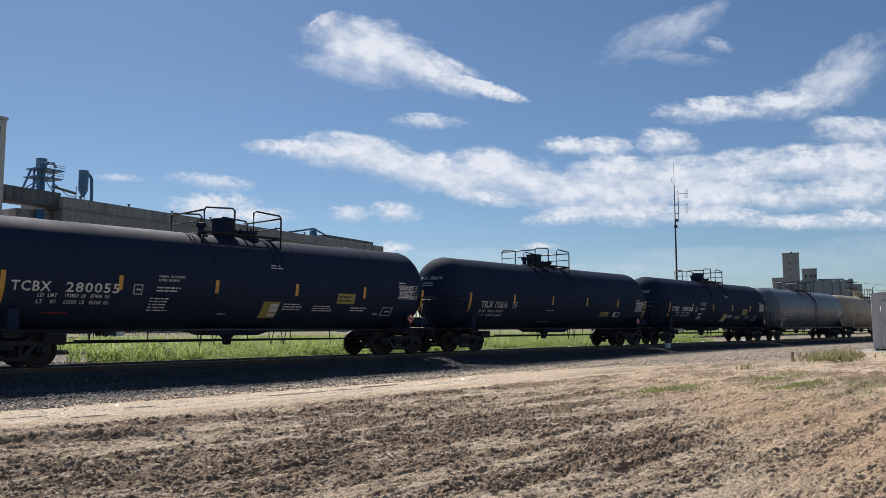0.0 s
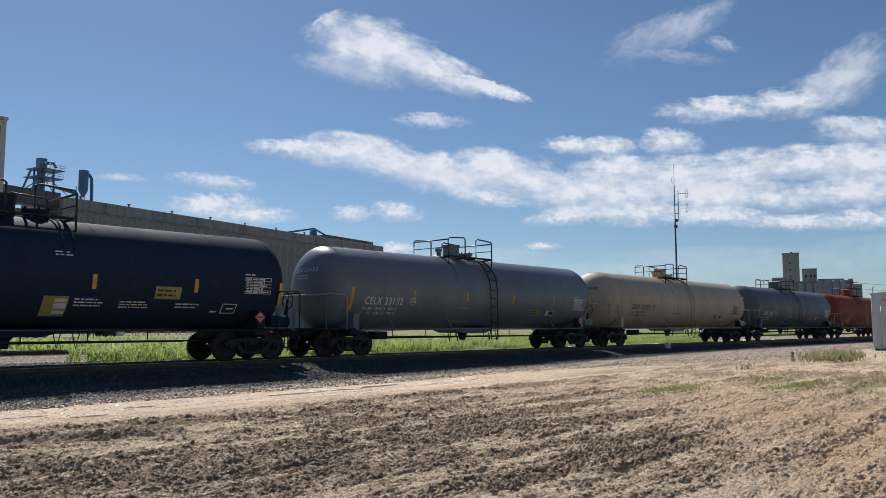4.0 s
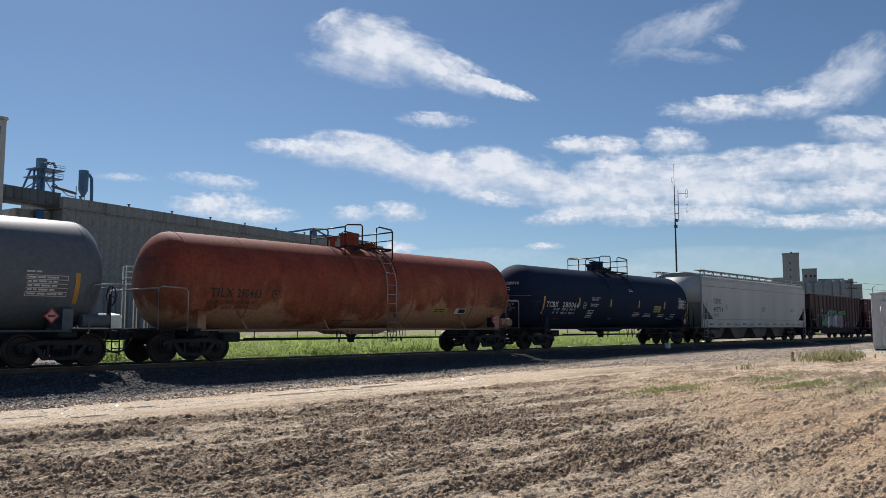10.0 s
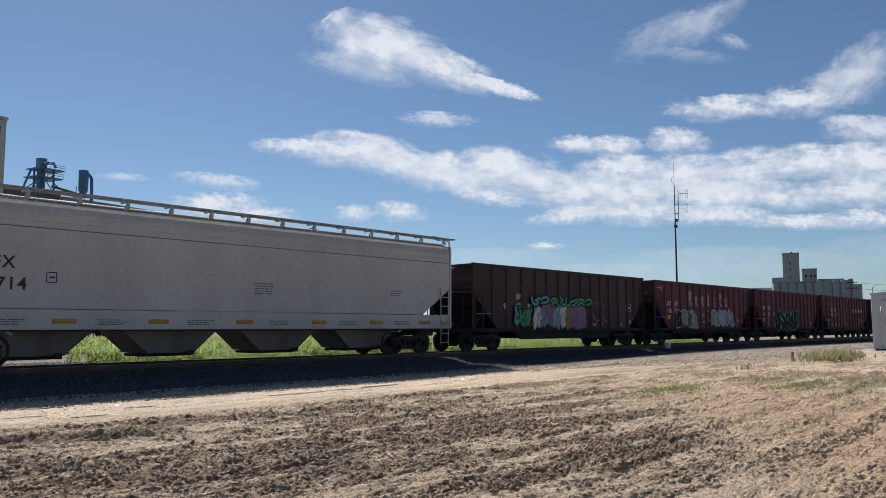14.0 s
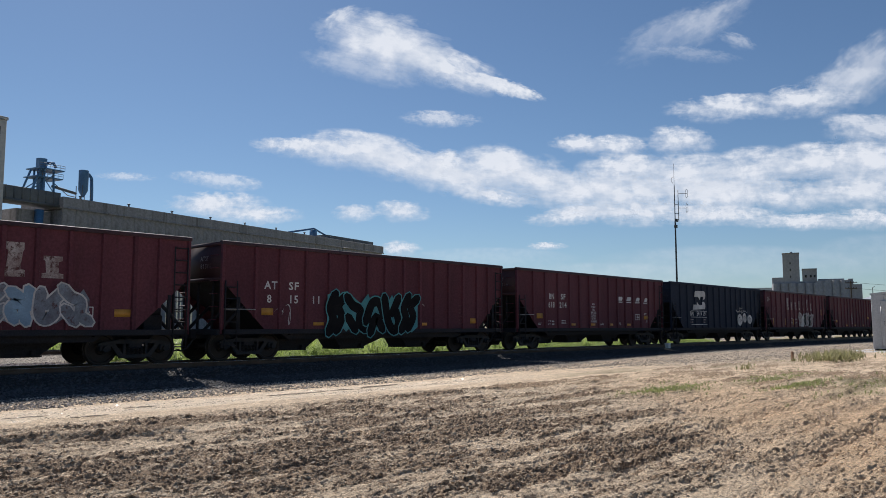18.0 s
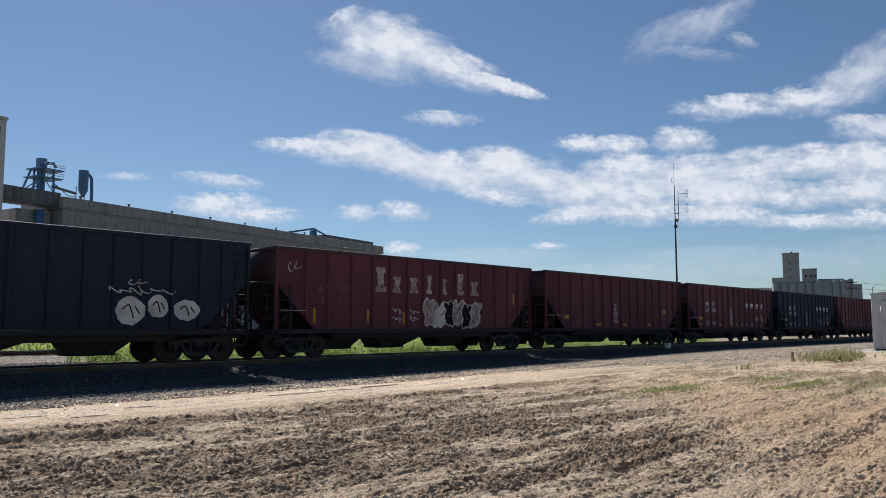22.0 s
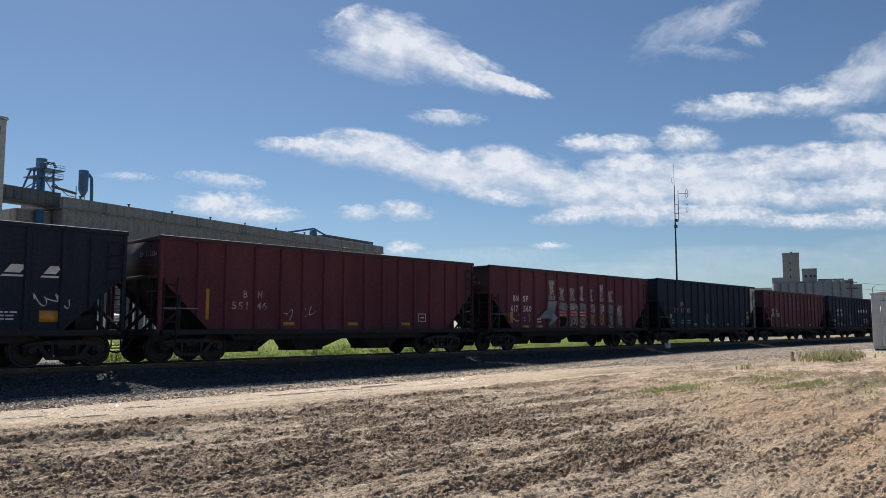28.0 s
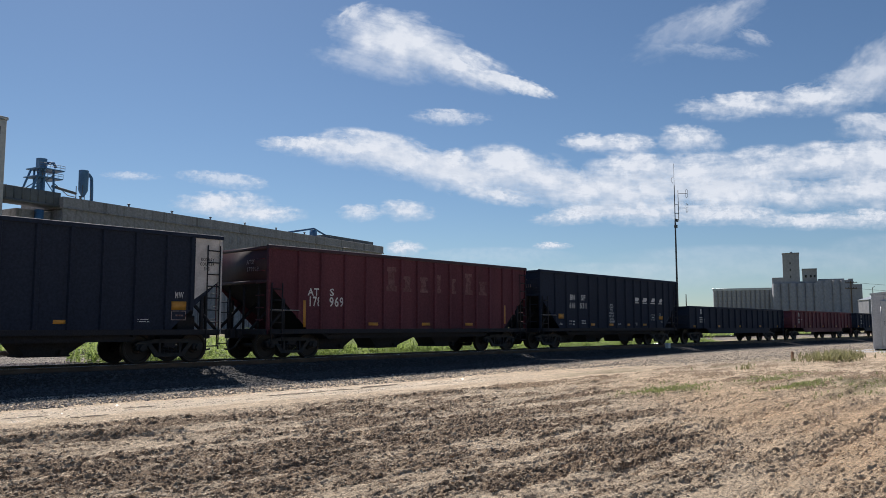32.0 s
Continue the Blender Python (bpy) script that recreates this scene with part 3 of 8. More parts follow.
    # clod: darker turned soil, plus a stripe painting damp and shade along the furrow
    for nm, val in (("tan", tan_side(gx, gy)), ("shaded_bed", shaded_bed), ("churn", churn), ("clod", 0.9 * np.exp(-((from_furrow(gx, gy) + 0.12) / 0.22) ** 2) * (1 - step01(5.0, 7.2, gx)) + torn * swathes(gx, gy) * (0.3 + 0.7 * step01(0.25, 0.7, lumps(gx, gy)))), ("gravel", gravel), ("wet", wet), ("green", green)):
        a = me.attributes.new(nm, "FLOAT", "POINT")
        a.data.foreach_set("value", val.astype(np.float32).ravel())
    me.update()
    me.materials.append(M["ground"])
    return tagged(new("ground", me), "churned brown dirt lot beside gravel ballast and green fields", "ground", kind="structure")


build_ground()


def puddles():
    """Shallow muddy water lying in the smooth strip before the ballast."""
    rnd = random.Random(12)
    for cx, cy, lx, ly in ((5.4, 14.85, 0.5, 0.1), (6.3, 14.3, 0.45, 0.08), (7.8, 15.25, 0.4, 0.08), (11.6, 15.2, 0.9, 0.12), (12.9, 15.35, 0.6, 0.1), (14.6, 15.5, 0.8, 0.1)):
        g = float(np.mean(base_level(np.array([cx, cx - lx * 0.5, cx + lx * 0.5]), np.array([cy, cy, cy]))))

        def sheet(bm):
            bm.faces.new([bm.verts.new((cx + lx * math.cos(a) * rnd.uniform(0.75, 1.1), cy + ly * math.sin(a) * rnd.uniform(0.6, 1.2), g + 0.006)) for a in (2 * math.pi * k / 22 for k in range(22))])
        ob = part("puddle", built(sheet), "water")
        tagged(ob, "shallow muddy puddle on the dirt strip", "puddle", "puddles", "structure")


def base_level(x, y):
    return ground_base(x, y) + relief(x, y, churned(x, y))


puddles()


def ground_z(x, y):
    gx, gy = np.array([float(x)]), np.array([float(y)])
    return float((ground_base(gx, gy) + relief(gx, gy, churned(gx, gy)))[0])


# ---------------------------------------------------------------- tracks
def rail_profile(bm, x0, x1, y):
    prism(bm, [(y - 0.07, 0.0), (y + 0.07, 0.0), (y + 0.07, 0.015), (y + 0.012, 0.03), (y + 0.012, 0.12), (y + 0.035, 0.13),
               (y + 0.035, 0.158), (y - 0.035, 0.158), (y - 0.035, 0.13), (y - 0.012, 0.12), (y - 0.012, 0.03), (y - 0.07, 0.015)], x0, x1, "x")


def railway(y, top, x0, x1, ties, label):
    tr = tagged(new("railway_track"), label, "railway track", kind="structure")
    tr.matrix_basis = pose(0, y, top - 0.17)
    for side in (-0.752, 0.752):
        part("rail", built(lambda bm: rail_profile(bm, x0, x1, side)), "rail_steel", tr)
        part("rail_head", built(lambda bm: box(bm, x0, x1, side - 0.03, side + 0.03, 0.1585, 0.17)), "rail_head", tr, "worn shiny rail head")
    me = kept("sleeper", lambda bm: box(bm, -0.115, 0.115, -1.3, 1.3, -0.17, 0.0, 0.012))
    rnd = random.Random(5)
    for i in range(ties):
        part("sleeper", me, "tie", tr, "", pose(x0 + 6 + i * 0.53 + rnd.uniform(-0.02, 0.02), rnd.uniform(-0.05, 0.05), rnd.uniform(-0.012, 0.0), 0, 0, rnd.uniform(-1, 1)))
    return tr


railway(TRACK_Y, RAIL, -4, 900, 220, "main railway track on crushed ballast darkened for the train shade")
railway(40.0, 0.42, -4, 700, 120, "rusty siding track on a low gravel bank")


# ---------------------------------------------------------------- running gear
WHEELS = []      # every wheel, with its place on the bogie
WHEEL_R = 0.457


def wheel_mesh(bm):
    s = 1
    lathe(bm, [(-0.02, 0.0), (-0.09, 0.1), (-0.085, 0.14), (-0.035, 0.17), (-0.03, 0.36), (-0.065, 0.385), (-0.065, WHEEL_R - 0.012), (-0.055, WHEEL_R),
               (0.045, WHEEL_R), (0.055, WHEEL_R + 0.022), (0.07, WHEEL_R + 0.022), (0.07, 0.37), (0.03, 0.36), (0.025, 0.17), (0.08, 0.14), (0.08, 0.0)], 28, "y")
    for k in range(3):
        a = k * 2 * math.pi / 3
        box(bm, 0.05 * math.cos(a) - 0.018, 0.05 * math.cos(a) + 0.018, -0.112, -0.088, 0.05 * math.sin(a) - 0.018, 0.05 * math.sin(a) + 0.018)


def side_frame_mesh(bm):
    prism(bm, [(-1.08, 0.6), (-0.95, 0.65), (-0.45, 0.72), (0.45, 0.72), (0.95, 0.65), (1.08, 0.6), (1.08, 0.53), (0.5, 0.6), (-0.5, 0.6), (-1.08, 0.53)], -0.06, 0.06)
    prism(bm, [(-0.46, 0.2), (0.46, 0.2), (0.4, 0.29), (-0.4, 0.29)], -0.06, 0.06)
    for s in (-1, 1):
        prism(bm, [(s * 0.74, 0.58), (s * 0.6, 0.6), (s * 0.32, 0.26), (s * 0.46, 0.22)], -0.05, 0.05)
        prism(bm, [(s * 0.36, 0.28), (s * 0.29, 0.28), (s * 0.29, 0.61), (s * 0.36, 0.61)], -0.055, 0.055)
    box(bm, -1.05, -0.72, -0.09, 0.06, 0.4, 0.58, 0.02)
    box(bm, 0.72, 1.05, -0.09, 0.06, 0.4, 0.58, 0.02)
    for x in (-0.889, 0.889):
        lathe(bm, [(-0.15, 0.0), (-0.15, 0.085), (-0.05, 0.1), (0.0, 0.1)], 12, "y", (x, 0, 0.457))


def spring_mesh(bm):
    for x in (-0.2, -0.07, 0.07, 0.2):
        pts = [(x + 0.055 * math.cos(a * 1.1), 0.055 * math.sin(a * 1.1), 0.28 + a * 0.0085) for a in range(0, 30)]
        tube(bm, pts, 0.014, 4)


def bogie(parent, x):
    bg = part("bogie", kept("bolster", lambda bm: (box(bm, -0.2, 0.2, -1.05, 1.05, 0.46, 0.64, 0.03), box(bm, -0.09, 0.09, -0.6, 0.6, 0.64, 0.78, 0.02))),
              "underframe", parent, "", pose(x, 0, 0))
    for y in (-1.0, 1.0):
        part("side_frame", kept("side_frame", side_frame_mesh), "bogie_steel", bg, "", pose(0, y, 0, 0, 0, 0 if y < 0 else 180))
        part("spring", kept("spring", spring_mesh), "bogie_steel", bg, "", pose(0, y, 0))
    for ax in (-0.889, 0.889):
        part("axle", kept("axle", lambda bm: lathe(bm, [(-0.95, 0.07), (-0.75, 0.08), (0.0, 0.075), (0.75, 0.08), (0.95, 0.07)], 10, "y")), "wheel_steel", bg, "", pose(ax, 0, WHEEL_R))
        for wy in (-0.752, 0.752):
            wh = part("wheel", kept("wheel_l" if wy < 0 else "wheel_r", wheel_mesh if wy < 0 else lambda bm: (wheel_mesh(bm), bmesh.ops.rotate(bm, verts=bm.verts[:], matrix=Matrix.Rotation(math.pi, 3, "Z")))),
                      "wheel_steel", bg, "", pose(ax, wy, WHEEL_R))
            WHEELS.append((wh, ax, wy))
    return bg


def coupler_mesh(bm):
    box(bm, -0.75, 0.0, -0.07, 0.07, 0.78, 0.94, 0.015)
    prism(bm, [(0.0, -0.12), (0.18, -0.14), (0.27, -0.08), (0.25, 0.0), (0.17, 0.02), (0.2, 0.12), (0.1, 0.16), (-0.02, 0.13)], 0.7, 1.0, "z")


def air_hose_mesh(bm):
    tube(bm, [(-0.1, 0.28, 0.78), (0.05, 0.3, 0.66), (0.2, 0.28, 0.42), (0.36, 0.2, 0.33), (0.5, 0.1, 0.36)], 0.03, 6)


def ends(parent, half):
    for sgn in (-1, 1):
        rot = 0 if sgn > 0 else 180
        part("coupler", kept("coupler", coupler_mesh), "underframe", parent, "cast steel coupler", pose(sgn * (half - 0.25), 0, 0, 0, 0, rot))
        part("air_hose", kept("air_hose", air_hose_mesh), "black_tube", parent, "black rubber air hose", pose(sgn * (half - 0.35), 0, 0, 0, 0, rot))


# ---------------------------------------------------------------- tank cars
TR, TZ = 1.53, 2.52   # tank radius and axis height over the rails


def lettering(parent, words, x, z, size, width, mat="white_mark", tank=True, y=0.0):
    if " " in words:
        unit, at = width / len(words), 0
        for word in words.split(" "):
            if word:
                lettering(parent, word, x + at * unit, z, size, unit * (len(word) - 0.15), mat, tank, y)
            at += len(word) + 1
        return None
    me = text_mesh(words, size)
    if tank:
        me2 = wrapped(me, x, z, TR, TZ, width)
        return part("lettering", me2, mat, parent, "stencilled lettering")
    w = max(v.co.x for v in me.vertices)
    return part("lettering", me, mat, parent, "stencilled lettering", Matrix.Translation((x, y, z)) @ Matrix.Diagonal((width / w if width else 1, 1, 1, 1)))


def small_print(parent, x, z, w, h, lines, mat="white_mark", seed=1, tank=True, y=0.0):
    return part("small_print", built(lambda bm: bars(bm, x, z, w, h, lines, seed, (TR, TZ) if tank else None, y)), mat, parent, "small stencilled notices")


def outline_box(parent, x0, x1, z0, z1, mat="white_mark", tank=True, y=0.0):
    t = 0.024
    bm = bmesh.new()
    for a, b, c, d in ((x0, x1, z0, z0 + t), (x0, x1, z1 - t, z1), (x0, x0 + t, z0 + t, z1 - t), (x1 - t, x1, z0 + t, z1 - t), (x0 + 0.3 * (x1 - x0), x1 - 0.2 * (x1 - x0), z0 + 0.42 * (z1 - z0), z0 + 0.58 * (z1 - z0))):
        def yy(q):
            return -math.sqrt(TR ** 2 - (q - TZ) ** 2) - 0.01 if tank else y
        bm.faces.new([bm.verts.new(p) for p in ((a, yy(c), c), (b, yy(c), c), (b, yy(d), d), (a, yy(d), d))])
    return part("stencil_box", bm, mat, parent)


def platform(parent, x, length, mat, pieces="black_tube"):
    """The deck, rails and fittings on top of a tank."""
    h = length / 2
    for y in (-1.0, -0.88, -0.76, 0.76, 0.88, 1.0):
        part("walkway_plank", kept(("walkway_plank", h), lambda bm: box(bm, -h, h, -0.045, 0.045, 4.02, 4.06)), "black_tube", parent, "", pose(x, y, 0))
    for q in (-h + 0.1, -0.3, 0.3, h - 0.1):
        part("walkway_bearer", kept("walkway_bearer", lambda bm: box(bm, -0.03, 0.03, -1.02, 1.02, 3.96, 4.02)), "black_tube", parent, "", pose(x + q, 0, 0))
    for sgn in (-1, 1):
        for y in (-1.0, 1.0):
            part("guard_rail", built(lambda bm: (
                tube(bm, [(x + sgn * h, y, 3.55), (x + sgn * h, y, 4.72), (x + sgn * (h - 0.06), y, 4.8), (x + sgn * 0.45, y, 4.86), (x + sgn * 0.36, y, 4.8), (x + sgn * 0.36, y, 4.05)], 0.03, 6))), pieces, parent, "tubular guard rail")
        part("end_rail", built(lambda bm: (tube(bm, [(x + sgn * h, -1.0, 4.72), (x + sgn * h, 1.0, 4.72)], 0.03, 6), tube(bm, [(x + sgn * h, -1.0, 4.4), (x + sgn * h, 1.0, 4.4)], 0.02, 5))), pieces, parent)
    part("valve_housing", built(lambda bm: lathe(bm, [(3.95, 0.0), (3.95, 0.36), (4.55, 0.36), (4.56, 0.4), (4.62, 0.4), (4.64, 0.0)], 20, "z", (x - 0.15, 0, 0))), mat, parent)
    part("manway", built(lambda bm: (lathe(bm, [(3.95, 0.0), (3.95, 0.3), (4.22, 0.3), (4.22, 0.36), (4.29, 0.36), (4.3, 0.0)], 18, "z", (x + 0.75, 0, 0)),
                                     [lathe(bm, [(4.2, 0.0), (4.2, 0.035), (4.36, 0.035), (4.36, 0.0)], 6, "z", (x + 0.75 + 0.33 * math.cos(a), 0.33 * math.sin(a), 0)) for a in (0.4, 1.4, 2.5, 3.5, 4.6, 5.6)])), mat, parent)
    part("relief_valve", built(lambda bm: (lathe(bm, [(3.95, 0.0), (3.95, 0.1), (4.3, 0.1), (4.3, 0.16), (4.42, 0.16), (4.46, 0.0)], 12, "z", (x - 0.95, 0, 0)))), mat, parent)
    for q in (-h + 0.15, h - 0.15, h - 0.45):
        part("saddle_strap", built(lambda bm: strap(bm, x + q)), mat, parent)


def strap(bm, x, a0=20, a1=88, w=0.03):
    pts = []
    for k in range(9):
        a = radians(a0 + (a1 - a0) * k / 8)
        pts.append((x, -(TR + 0.012) * math.cos(a), TZ + (TR + 0.012) * math.sin(a)))
    tube(bm, pts, w, 4)


def ladder_mesh(bm, x, z0, z1, w=0.42, y=-1.62, step=0.33, r=0.018):
    for sx in (x - w / 2, x + w / 2):
        tube(bm, [(sx, y, z0), (sx, y, z1)], r * 1.2, 5)
    z = z0 + 0.1
    while z < z1:
        tube(bm, [(x - w / 2, y, z), (x + w / 2, y, z)], r, 4)
        z += step


def tank_ladder_mesh(bm, x, w=0.46):
    pts = [(-1.62, 0.55), (-1.62, TZ + 0.1)] + [(-(TR + 0.1) * math.cos(radians(a)), TZ + (TR + 0.1) * math.sin(radians(a))) for a in (20, 35, 50, 65)]
    for sx in (x - w / 2, x + w / 2):
        tube(bm, [(sx, y, z) for y, z in pts], 0.024, 5)
    for k in range(len(pts) - 1):
        (y0, z0), (y1, z1) = pts[k], pts[k + 1]
        n = max(1, int(math.hypot(y1 - y0, z1 - z0) / 0.33))
        for j in range(n):
            f = j / n
            tube(bm, [(x - w / 2, y0 + (y1 - y0) * f, z0 + (z1 - z0) * f), (x + w / 2, y0 + (y1 - y0) * f, z0 + (z1 - z0) * f)], 0.018, 4)


def tank_profile(tip):
    flat, out = tip - 0.82, []
    for k in range(9):
        a = math.pi / 2 * k / 8
        out.append((-flat - 0.82 * math.cos(a), TR * math.sin(a)))
    for k in range(8, -1, -1):
        a = math.pi / 2 * k / 8
        out.append((flat + 0.82 * math.cos(a), TR * math.sin(a)))
    return out


def placard(parent, x, z):
    def diamond(bm, s, y):
        bm.faces.new([bm.verts.new(p) for p in ((x - s, y, z), (x, y, z - s), (x + s, y, z), (x, y, z + s))])
    part("placard", built(lambda bm: diamond(bm, 0.2, -1.68)), "red_mark", parent, "red diamond hazard placard")
    part("placard_face", built(lambda bm: diamond(bm, 0.15, -1.684)), "faded_placard", parent)
    part("placard_panel", built(lambda bm: box(bm, x - 0.09, x + 0.09, -1.692, -1.686, z - 0.03, z + 0.03)), "red_mark", parent)
    part("placard_holder", built(lambda bm: box(bm, x - 0.03, x + 0.03, -1.676, -1.3, z - 0.3, z + 0.1)), "underframe", parent)


def tank_car(centre, length, colour, label, mark, deck_x=0.0, deck_len=2.9, tape="yellow", text="white_mark", rail_mat="black_tube", skirt="pipe", ladder=None, fitting=None, tape_at=None):
    half = length / 2
    tip = half - 0.72
    car = thing("tank_car", pose(centre, TRACK_Y, RAIL), label, "tank car", "wagons of the freight train")
    seams = [s * (tip - 0.9) / 3 for s in (-2.2, -0.7, 0.75, 2.2)]
    part("tank", built(lambda bm: lathe(bm, tank_profile(tip), 56, "x", (0, 0, TZ))), colour, car)
    for s in seams + [-tip + 0.82, tip - 0.82]:
        part("weld_seam", kept(("weld_seam", TR), lambda bm: lathe(bm, [(-0.03, TR - 0.05), (-0.02, TR + 0.006), (0.02, TR + 0.006), (0.03, TR - 0.05)], 56, "x", (0, 0, TZ))), colour, car, "", pose(s, 0, 0))
    for sgn in (-1, 1):
        bx = sgn * (half - 1.98)
        bogie(car, bx)
        part("stub_sill", built(lambda bm: (box(bm, bx - 1.3, sgn * (half - 0.45), -0.32, 0.32, 0.72, 1.02, 0.02) if sgn > 0 else box(bm, sgn * (half - 0.45), bx + 1.3, -0.32, 0.32, 0.72, 1.02, 0.02),
                                           box(bm, bx - 0.25, bx + 0.25, -1.45, 1.45, 0.8, 0.98, 0.02))), "underframe", car)
        part("tank_saddle", built(lambda bm: prism(bm, [(-1.4, 0.98), (-1.42, 1.55), (-1.15, 1.62), (-0.8, 1.25), (0, 1.05), (0.8, 1.25), (1.15, 1.62), (1.42, 1.55), (1.4, 0.98)], bx - 0.14, bx + 0.14, "x")), colour, car)
        part("end_platform", built(lambda bm: (box(bm, min(sgn * (half - 0.45), sgn * (half - 1.9)), max(sgn * (half - 0.45), sgn * (half - 1.9)), -1.5, -1.0, 0.98, 1.03),
                                              box(bm, min(sgn * (half - 0.45), sgn * (half - 0.95)), max(sgn * (half - 0.45), sgn * (half - 0.95)), -1.0, 1.0, 0.98, 1.03),
                                              box(bm, min(sgn * (half - 0.45), sgn * (half - 1.9)), max(sgn * (half - 0.45), sgn * (half - 1.9)), 1.0, 1.5, 0.98, 1.03))), "underframe", car, "steel end walkway")
        for y in (-1.5, 1.5):
            part("end_handrail", built(lambda bm: tube(bm, [(sgn * (half - 1.45), y, 0.95), (sgn * (half - 1.45), y, 2.12), (sgn * (half - 1.35), y, 2.22), (sgn * (half - 0.62), y, 2.25), (sgn * (half - 0.52), y, 2.18), (sgn * (half - 0.52), y, 1.0)], 0.026, 6)), rail_mat, car, "bent tube handrail")
            part("step_ladder", built(lambda bm: ladder_mesh(bm, sgn * (half - 0.8), 0.3, 1.0, 0.4, y * 1.01, 0.28)), "underframe", car)
        part("end_cross_rail", built(lambda bm: tube(bm, [(sgn * (half - 0.5), -1.5, 2.2), (sgn * (half - 0.5), 1.5, 2.2)], 0.024, 6)), rail_mat, car)
    ends(car, half)
    part("brake_wheel", built(lambda bm: (tube(bm, [(half - 0.62, -0.95 + 0.28 * math.cos(a), 1.95 + 0.28 * math.sin(a)) for a in [k * math.pi / 8 for k in range(17)]], 0.02, 5),
                                          [tube(bm, [(half - 0.62, -0.95, 1.95), (half - 0.62, -0.95 + 0.28 * math.cos(a), 1.95 + 0.28 * math.sin(a))], 0.014, 4) for a in (0.3, 1.87, 3.44, 5.0)],
                                          box(bm, half - 0.7, half - 0.64, -1.03, -0.87, 1.05, 2.0))), "underframe", car, "spoked hand brake wheel")
    part("air_reservoir", built(lambda bm: lathe(bm, [(half - 1.6, 0.0), (half - 1.55, 0.2), (half - 0.8, 0.2), (half - 0.75, 0.0)], 14, "x", (0, -1.15, 1.25))), colour, car)
    for y in (-1.47, 1.47):
        part("side_rail", built(lambda bm: (tube(bm, [(-half + 1.9, y, 0.97), (half - 1.9, y, 0.97)], 0.03, 6))), colour if skirt == "bar" else "underframe", car)
    part("brake_rigging", built(lambda bm: (tube(bm, [(-half + 3.6, -1.2, 0.7), (half - 3.6, -1.2, 0.66)], 0.025, 5), tube(bm, [(-half + 3.6, 0.5, 0.62), (half - 3.6, 0.5, 0.62)], 0.03, 5),
                                            [tube(bm, [(q, -1.2, 0.68), (q, -1.2, 1.0)], 0.02, 4) for q in np.linspace(-half + 4, half - 4, 7)],
                                            box(bm, -6.2, -5.6, -1.1, -0.6, 0.6, 0.9, 0.03))), "underframe", car)
    if skirt == "bar":
        for q in (-5.6, -2.3, 1.3, 5.0):
            part("sill_strut", kept("sill_strut", lambda bm: tube(bm, [(0, -1.47, 0.97), (-0.22, -1.22, 1.58)], 0.03, 5)), colour, car, "", pose(q, 0, 0))
    part("outlet_valve", built(lambda bm: (lathe(bm, [(1.0, 0.5), (0.88, 0.32), (0.7, 0.16), (0.5, 0.13), (0.48, 0.0)], 14, "z"), box(bm, -0.5, 0.5, -0.12, 0.12, 0.82, 1.02, 0.03))), "underframe", car)
    part("belly_sump", built(lambda bm: prism(bm, [(-1.5, 1.03), (-0.7, 0.8), (0.7, 0.8), (1.5, 1.03)], -0.75, 0.75)), colour, car)
    for q in (deck_x - 1.6, deck_x - 1.1, deck_x + 1.0, deck_x + 1.5):
        part("step_bracket", kept("step_bracket", lambda bm: tube(bm, [(-0.12, -1.2, 1.0), (0, -1.2, 0.5), (0.12, -1.2, 1.0)], 0.022, 4)), "underframe", car, "", pose(q, 0, 0))
    platform(car, deck_x, deck_len, fitting or colour, rail_mat if rail_mat == "black_tube" else "black_tube")
    if ladder:
        part("ladder", built(lambda bm: tank_ladder_mesh(bm, deck_x + deck_len / 2 - 0.6)), ladder, car, "side ladder to the tank top")
    # reflective tape in a row along the side, the two at the heads longer
    n = 6
    for k in range(n):
        first, pitch = tape_at or (-7.4 * length / 18.1, 3.03 * length / 18.1)
        x = first + k * pitch
        z0, z1 = (1.68, 2.5) if k in (0, n - 1) else (2.1, 2.5)
        part("reflector", patch_on_tank(x - 0.06, x + 0.06, z0, z1, TR, TZ), tape, car, "yellow reflective strip")
    mark(car, text, half)
    return car


def data_table(car, x0, x1, z0, z1, ink, seed):
    """A ruled table of inspection dates: frame, rules and rows of small print."""
    def rules(bm):
        t = 0.016
        rows = [z0 + (z1 - z0) * k / 5 for k in range(6)]
        for a, b, c, d in [(x0, x1, z, z + t) for z in rows] + [(x, x + t, z0, z1) for x in (x0, x0 + 0.42 * (x1 - x0), x0 + 0.72 * (x1 - x0), x1 - t)]:
            ya, yb = (-math.sqrt(TR ** 2 - (q - TZ) ** 2) - 0.011 for q in (c, d))
            bm.faces.new([bm.verts.new(p) for p in ((a, ya, c), (b, ya, c), (b, yb, d), (a, yb, d))])
    tagged(part("data_table", built(rules), ink, car, "ruled inspection table"), kind="stuff")
    small_print(car, x0 + 0.04, z0 + 0.02, (x1 - x0) * 0.92, z1 - z0, 5, ink, seed)
    small_print(car, x0, z1 + 0.06, 0.5, 0.1, 1, ink, seed + 1)


def limit_lines(car, x, z, w, ink, loads):
    for k, (a, b) in enumerate(zip(("LD LMT", "LT  WT"), loads)):
        zz = z - 0.17 * k
        lettering(car, a, x, zz, 0.14, 0.27 * w, ink)
        lettering(car, b[0], x + 0.36 * w, zz, 0.14, 0.3 * w, ink)
        lettering(car, b[1], x + 0.72 * w, zz, 0.14, 0.28 * w, ink)


